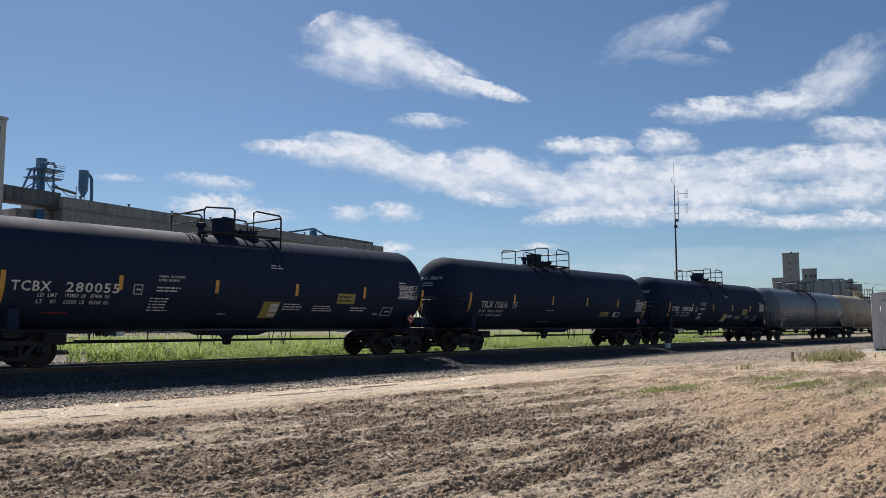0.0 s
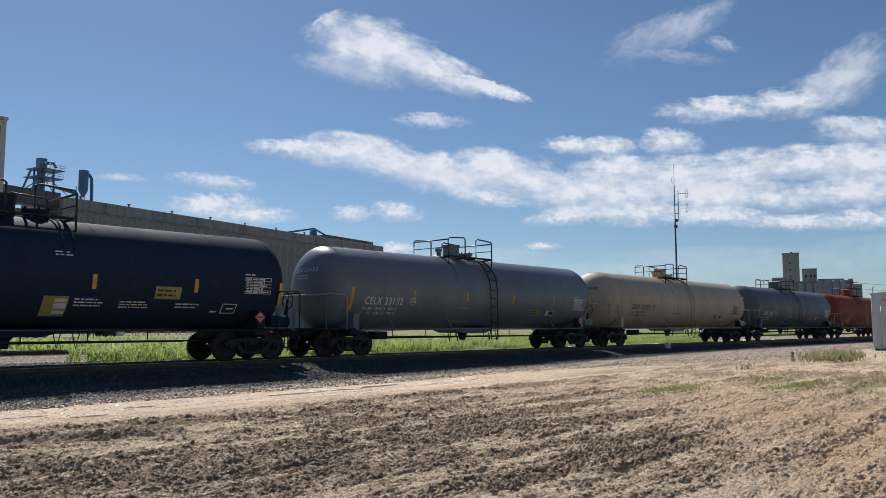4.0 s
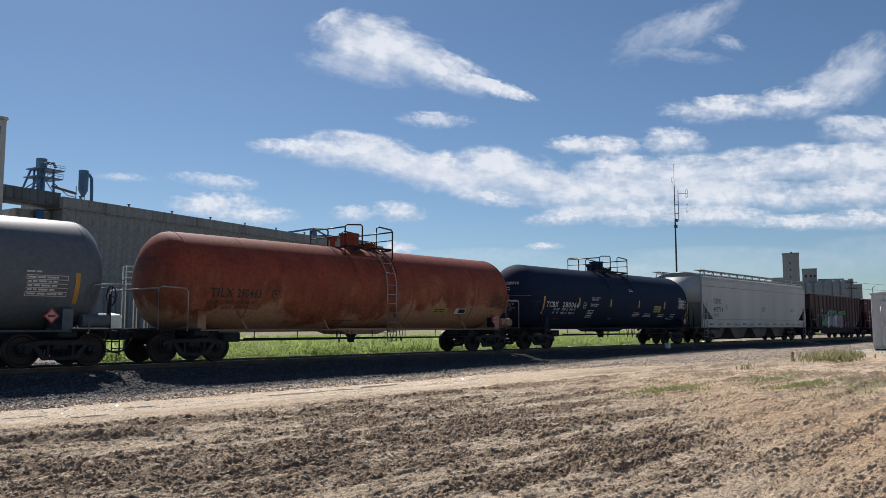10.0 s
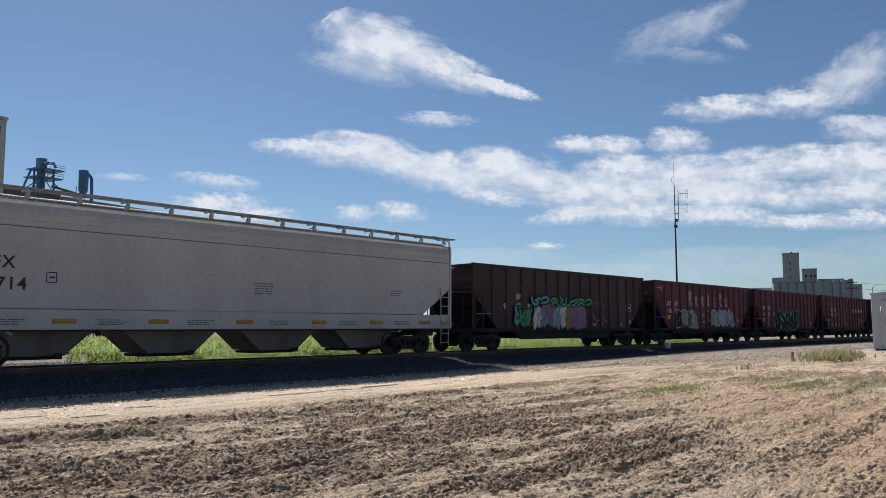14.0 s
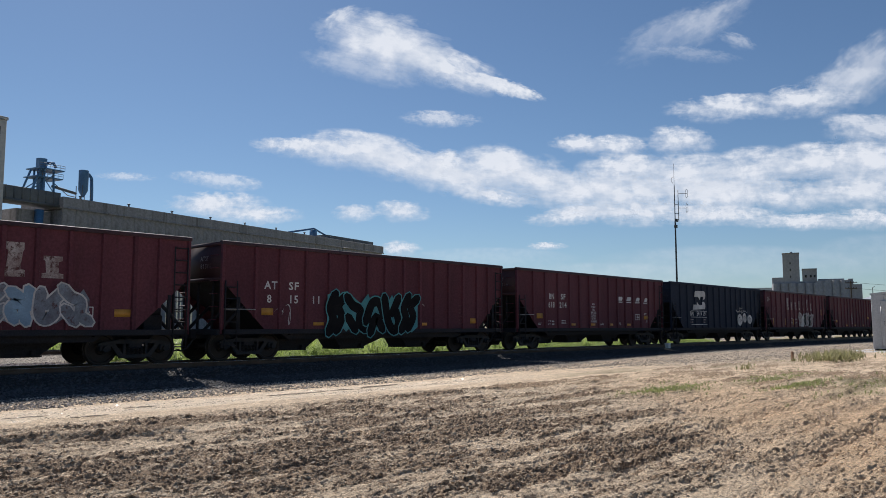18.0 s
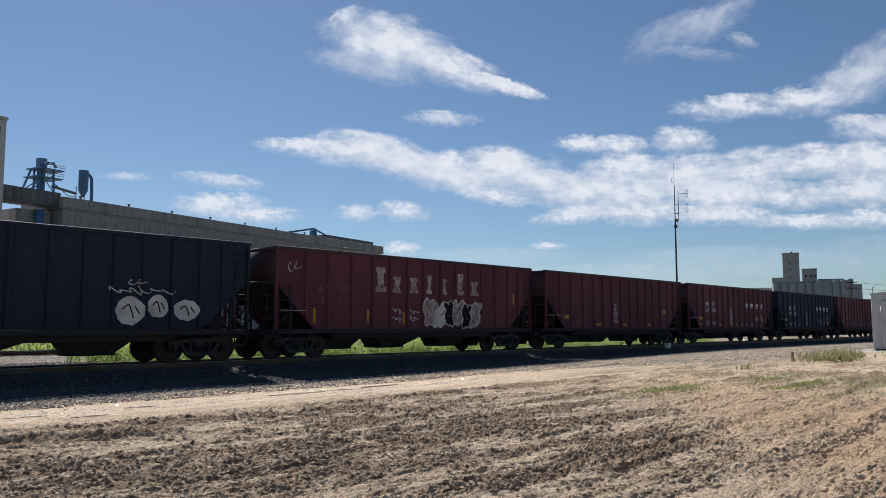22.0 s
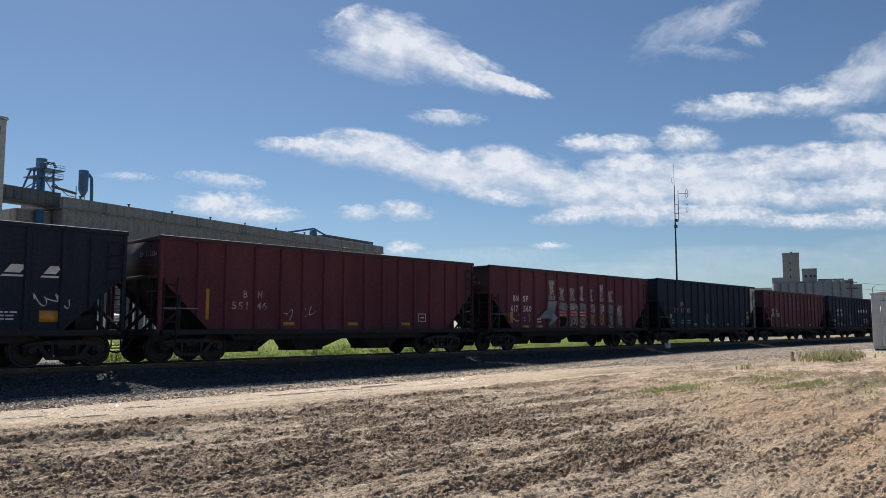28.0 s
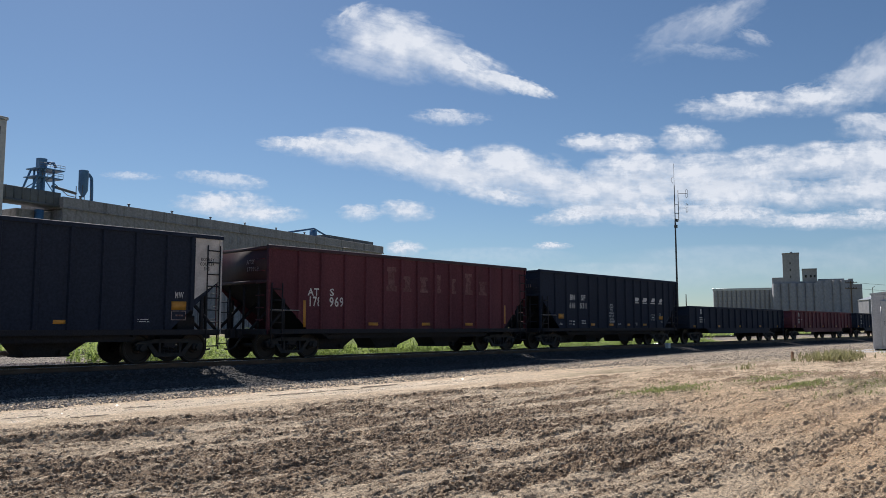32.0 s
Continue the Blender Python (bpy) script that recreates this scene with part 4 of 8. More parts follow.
def on_head(car, me, y0, z, half, ink, width=None):
    """Flat print laid on the domed end of a tank, read from outside: it starts at y0 and runs towards -y."""
    me = me.copy()
    k = width / max(v.co.x for v in me.vertices) if width else 1.0
    flat = half - 0.72 - 0.82
    bm = bmesh.new()
    bm.from_mesh(me)
    bmesh.ops.triangulate(bm, faces=bm.faces[:])
    for v in bm.verts:
        y, zz = y0 - v.co.x * k, z + v.co.z
        v.co = (-flat - 0.82 * math.sqrt(max(1 - (y ** 2 + (zz - TZ) ** 2) / TR ** 2, 0.0)) - 0.016, y, zz)
    bm.to_mesh(me)
    bm.free()
    return tagged(part("head_lettering", me, ink, car, "stencilled marks on the tank end"), kind="stuff")


def head_marks(car, words, half, ink, full=False):
    a, b = words.split()
    on_head(car, text_mesh(a, 0.2), 0.62, 3.06, half, ink, 0.46)
    on_head(car, text_mesh(b, 0.2), 0.08, 3.06, half, ink, 0.7)
    on_head(car, to_mesh("print", built(lambda bm: bars(bm, 0, 0, 0.85, 0.2, 2, 31)), False), 0.45, 2.78, half, ink)
    if full:
        on_head(car, to_mesh("print", built(lambda bm: bars(bm, 0, 0, 0.8, 0.55, 6, 32)), False), 0.35, 1.82, half, ink)
        flat = half - 0.72 - 0.82
        part("head_seam", built(lambda bm: tube(bm, [(-flat - 0.82 * math.sqrt(1 - (0.1 * q / TR) ** 2), 0.1 * q, TZ) for q in range(-12, 13)], 0.012, 4)), "grey_tube", car, "pale seam across the tank end")


def marks_round(words, loads):
    """The stencils of the black round-topped tank cars."""
    def put(car, text, half):
        a, b = words.split()
        lettering(car, a, -7.2, 2.01, 0.36, 0.98)
        lettering(car, b, -5.85, 2.01, 0.36, 1.46)
        limit_lines(car, -6.53, 1.86, 1.9, text, loads)
        small_print(car, -6.3, 1.42, 0.9, 0.07, 1, "red_mark", 4)
        outline_box(car, -3.98, -3.72, 1.99, 2.27)
        lettering(car, "THERMAL PROTECTION", -3.27, 2.5, 0.095, 0.84)
        lettering(car, "SYSTEM EQUIPPED", -3.27, 2.39, 0.095, 0.66)
        small_print(car, -3.3, 2.08, 0.8, 0.18, 2, text, 6)
        small_print(car, -3.45, 1.52, 0.72, 0.42, 5, text, 7)
        small_print(car, 0.67, 2.95, 0.5, 0.16, 2, text, 8)
        small_print(car, -1.1, 1.45, 0.4, 0.06, 1, text, 18)
        if not words.endswith("66"):
            part("notice_panel", patch_on_tank(0.45, 1.1, 1.36, 1.89, TR, TZ), "plate_yellow", car, "yellow and white notice")
            part("notice_sheet", patch_on_tank(0.75, 1.07, 1.42, 1.82, TR, TZ, 2, 0.012), "white_mark", car)
        small_print(car, 1.25, 1.62, 0.8, 0.25, 3, text, 9)
        small_print(car, 2.5, 1.6, 0.9, 0.22, 3, text, 10)
        part("yellow_plate", patch_on_tank(3.49, 4.3, 1.88, 2.24, TR, TZ), "plate_yellow", car, "yellow emergency notice")
        small_print(car, 3.55, 1.94, 0.68, 0.26, 2, "black_mark", 11)
        small_print(car, 4.2, 1.62, 0.9, 0.18, 2, text, 12)
        data_table(car, 6.46, 7.45, 2.12, 2.62, text, 13)
        outline_box(car, 5.78, 6.3, 1.49, 1.79)
        small_print(car, 5.42, 1.5, 0.28, 0.1, 1, text, 19)
        head_marks(car, words, half, text, True)
        placard(car, 6.94, 1.38)
    return put


def marks_long(words, loads, text_x=-7.1, ink="white_mark", plate_x=3.2, z=1.9, wide=1.95):
    def put(car, text, half):
        a, b = words.split()
        lettering(car, a, text_x, z, 0.38, wide * 0.44, ink)
        lettering(car, b, text_x + wide * 0.51, z, 0.38, wide * 0.49, ink)
        limit_lines(car, text_x - 0.05, z - 0.2, wide * 0.92, ink, loads)
        outline_box(car, text_x + wide + 0.42, text_x + wide + 0.7, z, z + 0.26, ink)
        part("yellow_plate", patch_on_tank(plate_x, plate_x + 0.84, 1.6, 1.83, TR, TZ), "plate_yellow", car, "yellow emergency notice")
        small_print(car, plate_x + 0.05, 1.64, 0.68, 0.18, 2, "black_mark", 11)
        small_print(car, -1.75, 1.82, 0.8, 0.06, 1, ink, 12)
        small_print(car, -1.85, 1.28, 1.1, 0.05, 1, ink, 15)
        part("stencil_panel", patch_on_tank(4.51, 5.17, 1.6, 1.82, TR, TZ), "white_mark", car, "black and white stencil panel")
        part("stencil_dark", patch_on_tank(4.72, 5.13, 1.63, 1.79, TR, TZ, 2, 0.012), "black_mark", car)
        data_table(car, 6.65, 7.7, 1.87, 2.4, ink, 13)
        head_marks(car, words, half, ink)
        placard(car, half - 2.5, 1.36)
    return put


TCBX = (("192800 LB", "87400 KG"), ("63200 LB", "42300 KG"))
CELX = (("195100 LB", "88500 KG"), ("67900 LB", "30800 KG"))
TANKS = [
    tank_car(14.55, 18.1, "tank_black", "glossy black round-ended tank car with white stencils", marks_round("TCBX 280055", TCBX), -0.1),
    tank_car(32.65, 18.1, "tank_black", "black tank car with yellow tape and white lettering", marks_long("TILX 192616", TCBX, -6.64, wide=1.8), -0.6, skirt="pipe"),
    tank_car(50.9, 18.3, "tank_black", "glossy black tank car with yellow notices", marks_round("TCBX 280058", (("192700 LB", "87400 KG"), ("93300 LB", "42300 KG"))), -0.1),
    tank_car(69.6, 18.9, "tank_silver", "weathered grey tank car with white data panel", marks_long("CELX 23132", CELX), -0.6, tape="orange", rail_mat="grey_tube", skirt="bar", ladder="underframe"),
    tank_car(89.15, 20.0, "tank_beige", "beige tank car with black lettering and rust stains", marks_long("CELX 23239", (("194600 LB", "88300 KG"), ("68400 LB", "31000 KG")), -7.09, "black_mark", 3.9, 2.03, 2.04), -0.6, tape="orange", rail_mat="grey_tube", skirt="bar", ladder="tank_beige"),
    tank_car(108.95, 19.5, "tank_slate", "slate grey tank car with white lettering", marks_long("CELX 23220", CELX, -7.42, "white_mark", 2.73, 1.9, 1.92), -0.8, tape="orange", rail_mat="grey_tube", skirt="bar", ladder="tank_slate", tape_at=(-8.3, 3.25)),
    tank_car(127.85, 18.3, "tank_rust", "rust-red corroded tank car with side ladder", marks_long("TILX 290463", TCBX, -6.95, "black_mark", 3.22, 2.0, 1.84), 0.0, 2.4, tape="tank_rust", rail_mat="grey_tube", skirt="bar", ladder="grey_tube", fitting="tank_rust"),
    tank_car(145.9, 18.1, "tank_black", "glossy black tank car behind a rusty one", marks_round("TCBX 280066", (("192800 LB", "87400 KG"), ("93300 LB", "42300 KG"))), -0.1),
]


# ---------------------------------------------------------------- covered hopper
def covered_hopper(centre, half, label):
    car = thing("covered_hopper", pose(centre, TRACK_Y, RAIL), label, "hopper car", "wagons of the freight train")
    w, cut = 1.55, 1.45
    side_poly = [(-half, 2.6), (-half + 1.6, 1.55), (half - 1.6, 1.55), (half, 2.6), (half, 4.0), (-half, 4.0)]
    for y in (-w, w):
        s = -1 if y < 0 else 1
        part("side_sheet", built(lambda bm: prism(bm, side_poly, y - 0.02, y + 0.02)), "covered_grey", car)
        part("upper_side_sheet", built(lambda bm: prism(bm, [(y - 0.03, 4.0), (y + 0.03, 4.0), (y - s * 0.12 + 0.03, 4.28), (y - s * 0.12 - 0.03, 4.28)], -half, half, "x")), "covered_grey", car)
        # white bead paints in the bright line of the lit eave
        part("eave_rail", built(lambda bm: prism(bm, [(y - s * 0.1 + 0.07 * math.cos(a), 4.26 + 0.06 * math.sin(a)) for a in (radians(v) for v in range(0, 360, 40))], -half, half, "x")), "white_sheet", car, "eave rail painted white for its bright lit edge")
        part("side_sill", built(lambda bm: box(bm, -half, half, min(y, y - s * 0.1), max(y, y - s * 0.1) + 0.001, 1.0, 1.535, 0.01)), "covered_grey", car)
        part("sill_flange", built(lambda bm: box(bm, -half, half, y - 0.05, y + 0.05, 0.96, 1.0)), "underframe", car)
        part("side_seam", built(lambda bm: box(bm, -half, half, y - 0.028, y + 0.028, 3.62, 3.645)), "bay_grey", car)
        for z in (3.8, 3.98):
            part("side_bead", built(lambda bm: box(bm, -half, half, y - 0.035, y + 0.035, z, z + 0.03, 0.008)), "covered_grey", car)
    part("roof", built(lambda bm: prism(bm, [(-1.46, 4.28), (-1.1, 4.42), (-0.6, 4.5), (0, 4.53), (0.6, 4.5), (1.1, 4.42), (1.46, 4.28), (1.3, 4.22), (-1.3, 4.22)], -half, half, "x")), "roof_grey", car, "dull grey corrugated roof")
    for k in range(170):
        part("roof_rib", kept("roof_corrugation", lambda bm: tube(bm, [(0, -1.45, 4.3), (0, -1.1, 4.44), (0, -0.6, 4.52), (0, 0.6, 4.52), (0, 1.1, 4.44), (0, 1.45, 4.3)], 0.028, 4)), "roof_grey", car, "", pose(-half + 0.15 + k * (2 * half - 0.3) / 169, 0, 0))
    for y in (-1.42, 1.42):
        part("running_board", built(lambda bm: [box(bm, -half - 0.25, half + 0.25, y + q - 0.03, y + q + 0.03, 4.6, 4.64) for q in (-0.2, -0.1, 0.0, 0.1, 0.2)]), "grey_tube", car, "grating running board")
        n = 15
        for k in range(n):
            x = -half + 0.4 + k * (2 * half - 0.8) / (n - 1)
            part("board_bracket", kept(("board_bracket", y), lambda bm: (box(bm, -0.025, 0.025, y - 0.2, y + 0.2, 4.55, 4.6), tube(bm, [(0, y, 4.3), (0, y - 0.15, 4.56)], 0.025, 4), box(bm, -0.05, 0.05, y - 0.22, y - 0.18, 4.35, 4.6))), "covered_grey", car, "", pose(x, 0, 0))
    for k in range(6):
        x = -half + 1.8 + k * (2 * half - 3.6) / 5
        part("hatch", kept("trough_hatch", lambda bm: (box(bm, -1.4, 1.4, -0.35, 0.35, 4.48, 4.6, 0.03))), "covered_grey", car, "", pose(x, 0, 0))
    for sgn in (-1, 1):
        e = sgn * half
        part("end_sheet", built(lambda bm: box(bm, e - 0.02, e + 0.02, -w, w, 2.6, 4.25)), "covered_grey", car)
        part("slope_sheet", built(lambda bm: prism(bm, [(e, 2.6), (e - sgn * 0.05, 2.6), (e - sgn * 2.9, 0.9), (e - sgn * 2.85, 0.86)], -w + 0.03, w - 0.03)), "covered_grey", car)
        for y in (-w, w):
            part("corner_post", built(lambda bm: box(bm, e - 0.05, e + 0.05, y - 0.05, y + 0.05, 1.0, 4.3, 0.01)), "covered_grey", car)
            part("ladder", built(lambda bm: ladder_mesh(bm, e - sgn * 0.38, 0.35, 2.6, 0.45, y * 1.04, 0.36)), "covered_grey", car, "grey side ladder")
            if y > 0:
                part("end_ladder", built(lambda bm: (tube(bm, [(e + sgn * 0.08, y * 0.95, 1.0), (e + sgn * 0.08, y * 0.95, 4.6)], 0.022, 5), tube(bm, [(e + sgn * 0.08, y * 0.7, 1.0), (e + sgn * 0.08, y * 0.7, 4.6)], 0.022, 5),
                                              [tube(bm, [(e + sgn * 0.08, y * 0.95, 1.2 + 0.36 * q), (e + sgn * 0.08, y * 0.7, 1.2 + 0.36 * q)], 0.016, 4) for q in range(10)])), "covered_grey", car)
        part("roof_grab", built(lambda bm: tube(bm, [(e, -1.55, 3.9), (e + sgn * 0.02, -1.5, 4.5), (e - sgn * 0.2, -1.4, 4.64), (e - sgn * 0.9, -1.4, 4.68)], 0.035, 6)), "covered_grey", car)
        part("end_deck", built(lambda bm: box(bm, min(e - sgn * 0.05, e - sgn * 1.5), max(e - sgn * 0.05, e - sgn * 1.5), -1.5, 1.5, 0.96, 1.0)), "covered_grey", car)
        part("end_brace", built(lambda bm: [tube(bm, [(e - sgn * 0.1, y, 1.0), (e - sgn * 0.1, y, 2.6)], 0.05, 5) for y in (-0.6, 0.6)] + [tube(bm, [(e - sgn * 0.3, y, 1.0), (e - sgn * 1.0, y, 2.0)], 0.05, 5) for y in (-1.3, 1.3)]), "underframe", car)
        bogie(car, sgn * (half - 1.75))
        part("stub_sill", built(lambda bm: box(bm, min(e + sgn * 0.3, e - sgn * 3.4), max(e + sgn * 0.3, e - sgn * 3.4), -0.3, 0.3, 0.72, 0.98, 0.02)), "underframe", car)
    ends(car, half + 0.55)
    for x in (-5.95, -2.05, 1.85, 5.75):
        # bays wear the darker grey that stands for shade under the slopes
        part("hopper_bay", kept("covered_bay", lambda bm: prism(bm, [(-1.56, 1.0), (-0.82, 0.36), (-0.78, 0.3), (0.78, 0.3), (0.82, 0.36), (1.56, 1.0)], -0.8, 0.8)), "bay_grey", car, "sloping discharge bay", pose(x, 0, 0))
        part("outlet_gate", kept("outlet_gate", lambda bm: (box(bm, -0.8, 0.8, -0.6, 0.6, 0.2, 0.29, 0.02), tube(bm, [(0.5, -1.0, 0.3), (0.5, -0.6, 0.25)], 0.05, 6), box(bm, 0.4, 0.6, -1.1, -1.0, 0.24, 0.38, 0.02))), "underframe", car, "", pose(x, 0, 0))
    y = -w - 0.024
    lettering(car, "CBFX", -7.95, 2.56, 0.44, 1.15, "black_mark", False, y)
    lettering(car, "490714", -8.02, 2.02, 0.44, 1.5, "black_mark", False, y)
    small_print(car, -8.0, 1.7, 1.1, 0.24, 2, "black_mark", 3, False, y)
    outline_box(car, -6.05, -5.78, 2.22, 2.5, "underframe", False, y)
    small_print(car, 0.3, 2.1, 0.8, 0.4, 5, "faint_mark", 5, False, y)
    small_print(car, 6.3, 2.2, 0.7, 0.25, 3, "faint_mark", 6, False, y)
    for i, x in enumerate((-8.6, -5.85, -3.2, -0.33, 2.63, 5.3, 7.86)):
        part("reflector", built(lambda bm: box(bm, x, x + 0.62, y - 0.002, y + 0.02, 1.17, 1.29)), "orange", car, "amber reflective strip")
        small_print(car, x + 1.2, 1.12, 0.9, 0.18, 3, "faint_mark", 20 + i, False, y)
    return car


HOPPER = covered_hopper(165.27, 9.66, "light grey covered hopper car with black lettering")


# ---------------------------------------------------------------- open hoppers
def rounded(n, rnd, wob):
    return [(math.cos(a) * (1 + rnd.uniform(-wob, wob)), math.sin(a) * (1 + rnd.uniform(-wob, wob))) for a in (2 * math.pi * k / n for k in range(n))]


STROKES = (     # centre lines of sprayed forms, plain hooks and waves in a unit square
    [[(0.15, 0.0), (0.3, 0.35), (0.1, 0.65), (0.3, 1.0)], [(0.55, 0.05), (0.75, 0.4), (0.5, 0.7), (0.85, 0.95)]],
    [[(0.0, 0.3), (0.3, 0.75), (0.7, 0.8), (1.0, 0.45)], [(0.25, 0.0), (0.55, 0.4), (0.9, 0.1)]],
    [[(0.1, 0.95), (0.2, 0.3), (0.5, 0.05), (0.8, 0.25), (0.7, 0.6)], [(0.5, 0.55), (0.9, 0.95)]],
    [[(0.0, 0.0), (0.35, 0.2), (0.3, 0.6), (0.7, 0.75), (1.0, 1.0)], [(0.6, 0.0), (0.95, 0.35)]],
    [[(0.1, 0.6), (0.5, 0.95), (0.9, 0.6), (0.65, 0.25), (0.2, 0.1)]],
)


def ribbon(bm, pts, r, y):
    """A flat stroke of even width with round ends, along a smoothed line."""
    line = []
    for i in range(len(pts) - 1):
        p0, p1, p2, p3 = (Vector(pts[max(0, min(len(pts) - 1, i + k))]) for k in (-1, 0, 1, 2))
        for t in (0.0, 0.25, 0.5, 0.75):
            line.append(0.5 * (2 * p1 + (p2 - p0) * t + (2 * p0 - 5 * p1 + 4 * p2 - p3) * t ** 2 + (3 * p1 - p0 - 3 * p2 + p3) * t ** 3))
    line.append(Vector(pts[-1]))
    rows = []
    for i, p in enumerate(line):
        d = line[min(i + 1, len(line) - 1)] - line[max(i - 1, 0)]
        n = Vector((-d.y, d.x)).normalized() * r
        rows.append((p + n, p - n))
    first, last = (line[0] - line[1]).normalized() * r, (line[-1] - line[-2]).normalized() * r
    rows = [(line[0] + first + (rows[0][0] - line[0]) * 0.4, line[0] + first + (rows[0][1] - line[0]) * 0.4)] + rows
    rows.append((line[-1] + last + (rows[-1][0] - line[-1]) * 0.4, line[-1] + last + (rows[-1][1] - line[-1]) * 0.4))
    vs = [[bm.verts.new((q.x, y, q.y)) for q in row] for row in rows]
    for a, b in zip(vs, vs[1:]):
        bm.faces.new((a[0], b[0], b[1], a[1]))


def flat_shape(bm, poly, y):
    f = bm.faces.new([bm.verts.new((p[0], y, p[1])) for p in poly])
    f.normal_update()
    bmesh.ops.triangulate(bm, faces=[f])


def graffiti(car, x0, x1, z0, z1, y, fills, line, halo, shapes, seed):
    """A spray-painted piece as plain shapes: a ragged ground and interlocking outlined shards of several colours."""
    rnd = random.Random(seed)
    hgt, width = z1 - z0, x1 - x0
    if halo:
        n = max(8, int(width * 6))
        upper = [(x0 + width * k / n, z1 - hgt * rnd.uniform(0.02, 0.3)) for k in range(n, -1, -1)]
        lower = [(x0 + width * k / n, z0 + hgt * rnd.uniform(0.0, 0.16)) for k in range(n + 1)]
        part("graffiti_ground", built(lambda bm: flat_shape(bm, lower + upper, y)), halo, car, "spray-painted ground of a graffiti piece")
    step = width / shapes
    for i in range(shapes):
        form = STROKES[(i * 2 + rnd.randrange(3)) % len(STROKES)]
        flip, w, h = rnd.random() < 0.35, step * rnd.uniform(0.85, 1.15), hgt * rnd.uniform(0.7, 0.9)
        px, pz, lean = x0 + (i + 0.5) * step - w / 2, z0 + (hgt - h) * rnd.uniform(0.2, 0.8), rnd.uniform(-0.15, 0.25)
        lines = [[(min(max(px + ((1 - q) if flip else q) * w + lean * (r - 0.5) * h, x0), x1), pz + r * h) for q, r in one] for one in form]
        r = min(0.15 * hgt, 0.2 * step)
        part("graffiti_outline", built(lambda bm: [ribbon(bm, one, r + 0.045, y - 0.0015 - 0.0024 * i - 0.0003 * k) for k, one in enumerate(lines)]), line, car, "sprayed outline")
        part("graffiti_shape", built(lambda bm: [ribbon(bm, one, r, y - 0.0027 - 0.0024 * i - 0.0003 * k) for k, one in enumerate(lines)]), fills[rnd.randrange(len(fills))], car, "sprayed curved stroke")


def scrawl(car, x0, x1, z0, z1, y, mat, seed):
    """A thin sprayed squiggle, one unbroken ribbon of loops."""
    rnd = random.Random(seed)
    loops = max(2, int((x1 - x0) / 0.28))
    n = loops * 10
    hz, ph = (z1 - z0) / 2, rnd.uniform(0, 6)
    bm = bmesh.new()
    rows = []
    for i in range(n + 1):
        a = 2 * math.pi * loops * i / n
        x = x0 + (x1 - x0) * i / n + 0.1 * math.cos(a + ph)
        z = z0 + hz + hz * math.sin(a) * (0.55 + 0.4 * math.sin(a * 0.37 + ph))
        rows.append((bm.verts.new((x - 0.012, y, z - 0.014)), bm.verts.new((x + 0.012, y, z + 0.014))))
    for p, q in zip(rows, rows[1:]):
        bm.faces.new((p[0], q[0], q[1], p[1]))
    part("graffiti_scrawl", bm, mat, car, "thin sprayed scrawl")


WORN = ((-2.62, 0.54, 0.92), (-1.75, 0.46, 0.6), (-0.85, 0.5, 0.6), (0.1, 0.32, 0.74), (0.87, 0.46, 0.62), (1.8, 0.57, 0.88), (2.78, 0.55, 0.58))


def worn_name(car, z, y, mat="faded_mark", dx=0.0):
    """A worn company name as plain slab shapes, one a panel."""
    for i, (x, w, h) in enumerate(WORN):
        a, c = x + dx, 0.2 * w
        lean = 0.22 * w if i % 2 else -0.12 * w

        def slab(bm):
            p = [(a, z), (a + w, z), (a + w, z + 0.2 * h), (a + w - c, z + 0.24 * h), (a + w - c + lean * 0.4, z + 0.74 * h), (a + w * 0.94, z + 0.8 * h), (a + w * 0.94, z + h), (a + 0.06 * w, z + h),
                 (a + 0.06 * w, z + 0.82 * h), (a + c + lean * 0.4, z + 0.76 * h), (a + c, z + 0.24 * h), (a, z + 0.2 * h)]
            flat_shape(bm, p, y)
        part("worn_mark", built(slab), mat, car, "worn white slab mark")


def slanted_mark(car, y):
    """The company's leaning white mark: four underlined blocks."""
    for x, w in ((1.79, 0.6), (2.72, 0.6), (3.75, 0.52), (4.7, 0.45)):
        part("slanted_mark", built(lambda bm: (flat_shape(bm, [(x + 0.08, 2.45), (x + w - 0.06, 2.45), (x + w + 0.04, 2.58), (x + w, 2.66), (x + 0.24, 2.66)], y))), "white_mark", car, "white slanted mark")
        part("mark_underline", built(lambda bm: flat_shape(bm, [(x, 2.35), (x + w, 2.35), (x + w + 0.03, 2.4), (x + 0.04, 2.4)], y)), "white_mark", car)


def words_on(car, rows, y, mat="white_mark"):
    """Stencils: (words, left end, base, width, size)."""
    for text, x, z, w, size in rows:
        lettering(car, text, x, z, size, w, mat, False, y)


def plate(car, x0, x1, z0, z1, y, mat="orange", label="amber notice plate"):
    part("amber_plate" if mat == "orange" else "painted_plate", built(lambda bm: box(bm, x0, x1, y - 0.003, y + 0.003, z0, z1)), mat, car, label)


def end_mark(car, half, lines):
    """Small stencils on the leading end sheet."""
    for k, text in enumerate(lines):
        me = text_mesh(text, 0.2)
        w = max(v.co.x for v in me.vertices)
        part("lettering", me, "faded_mark", car, "small worn stencil", pose(-half - 0.056, -0.35, 3.15 - 0.24 * k, 0, 0, -90) @ Matrix.Diagonal((0.115 * len(text) / w, 1, 1, 1)))


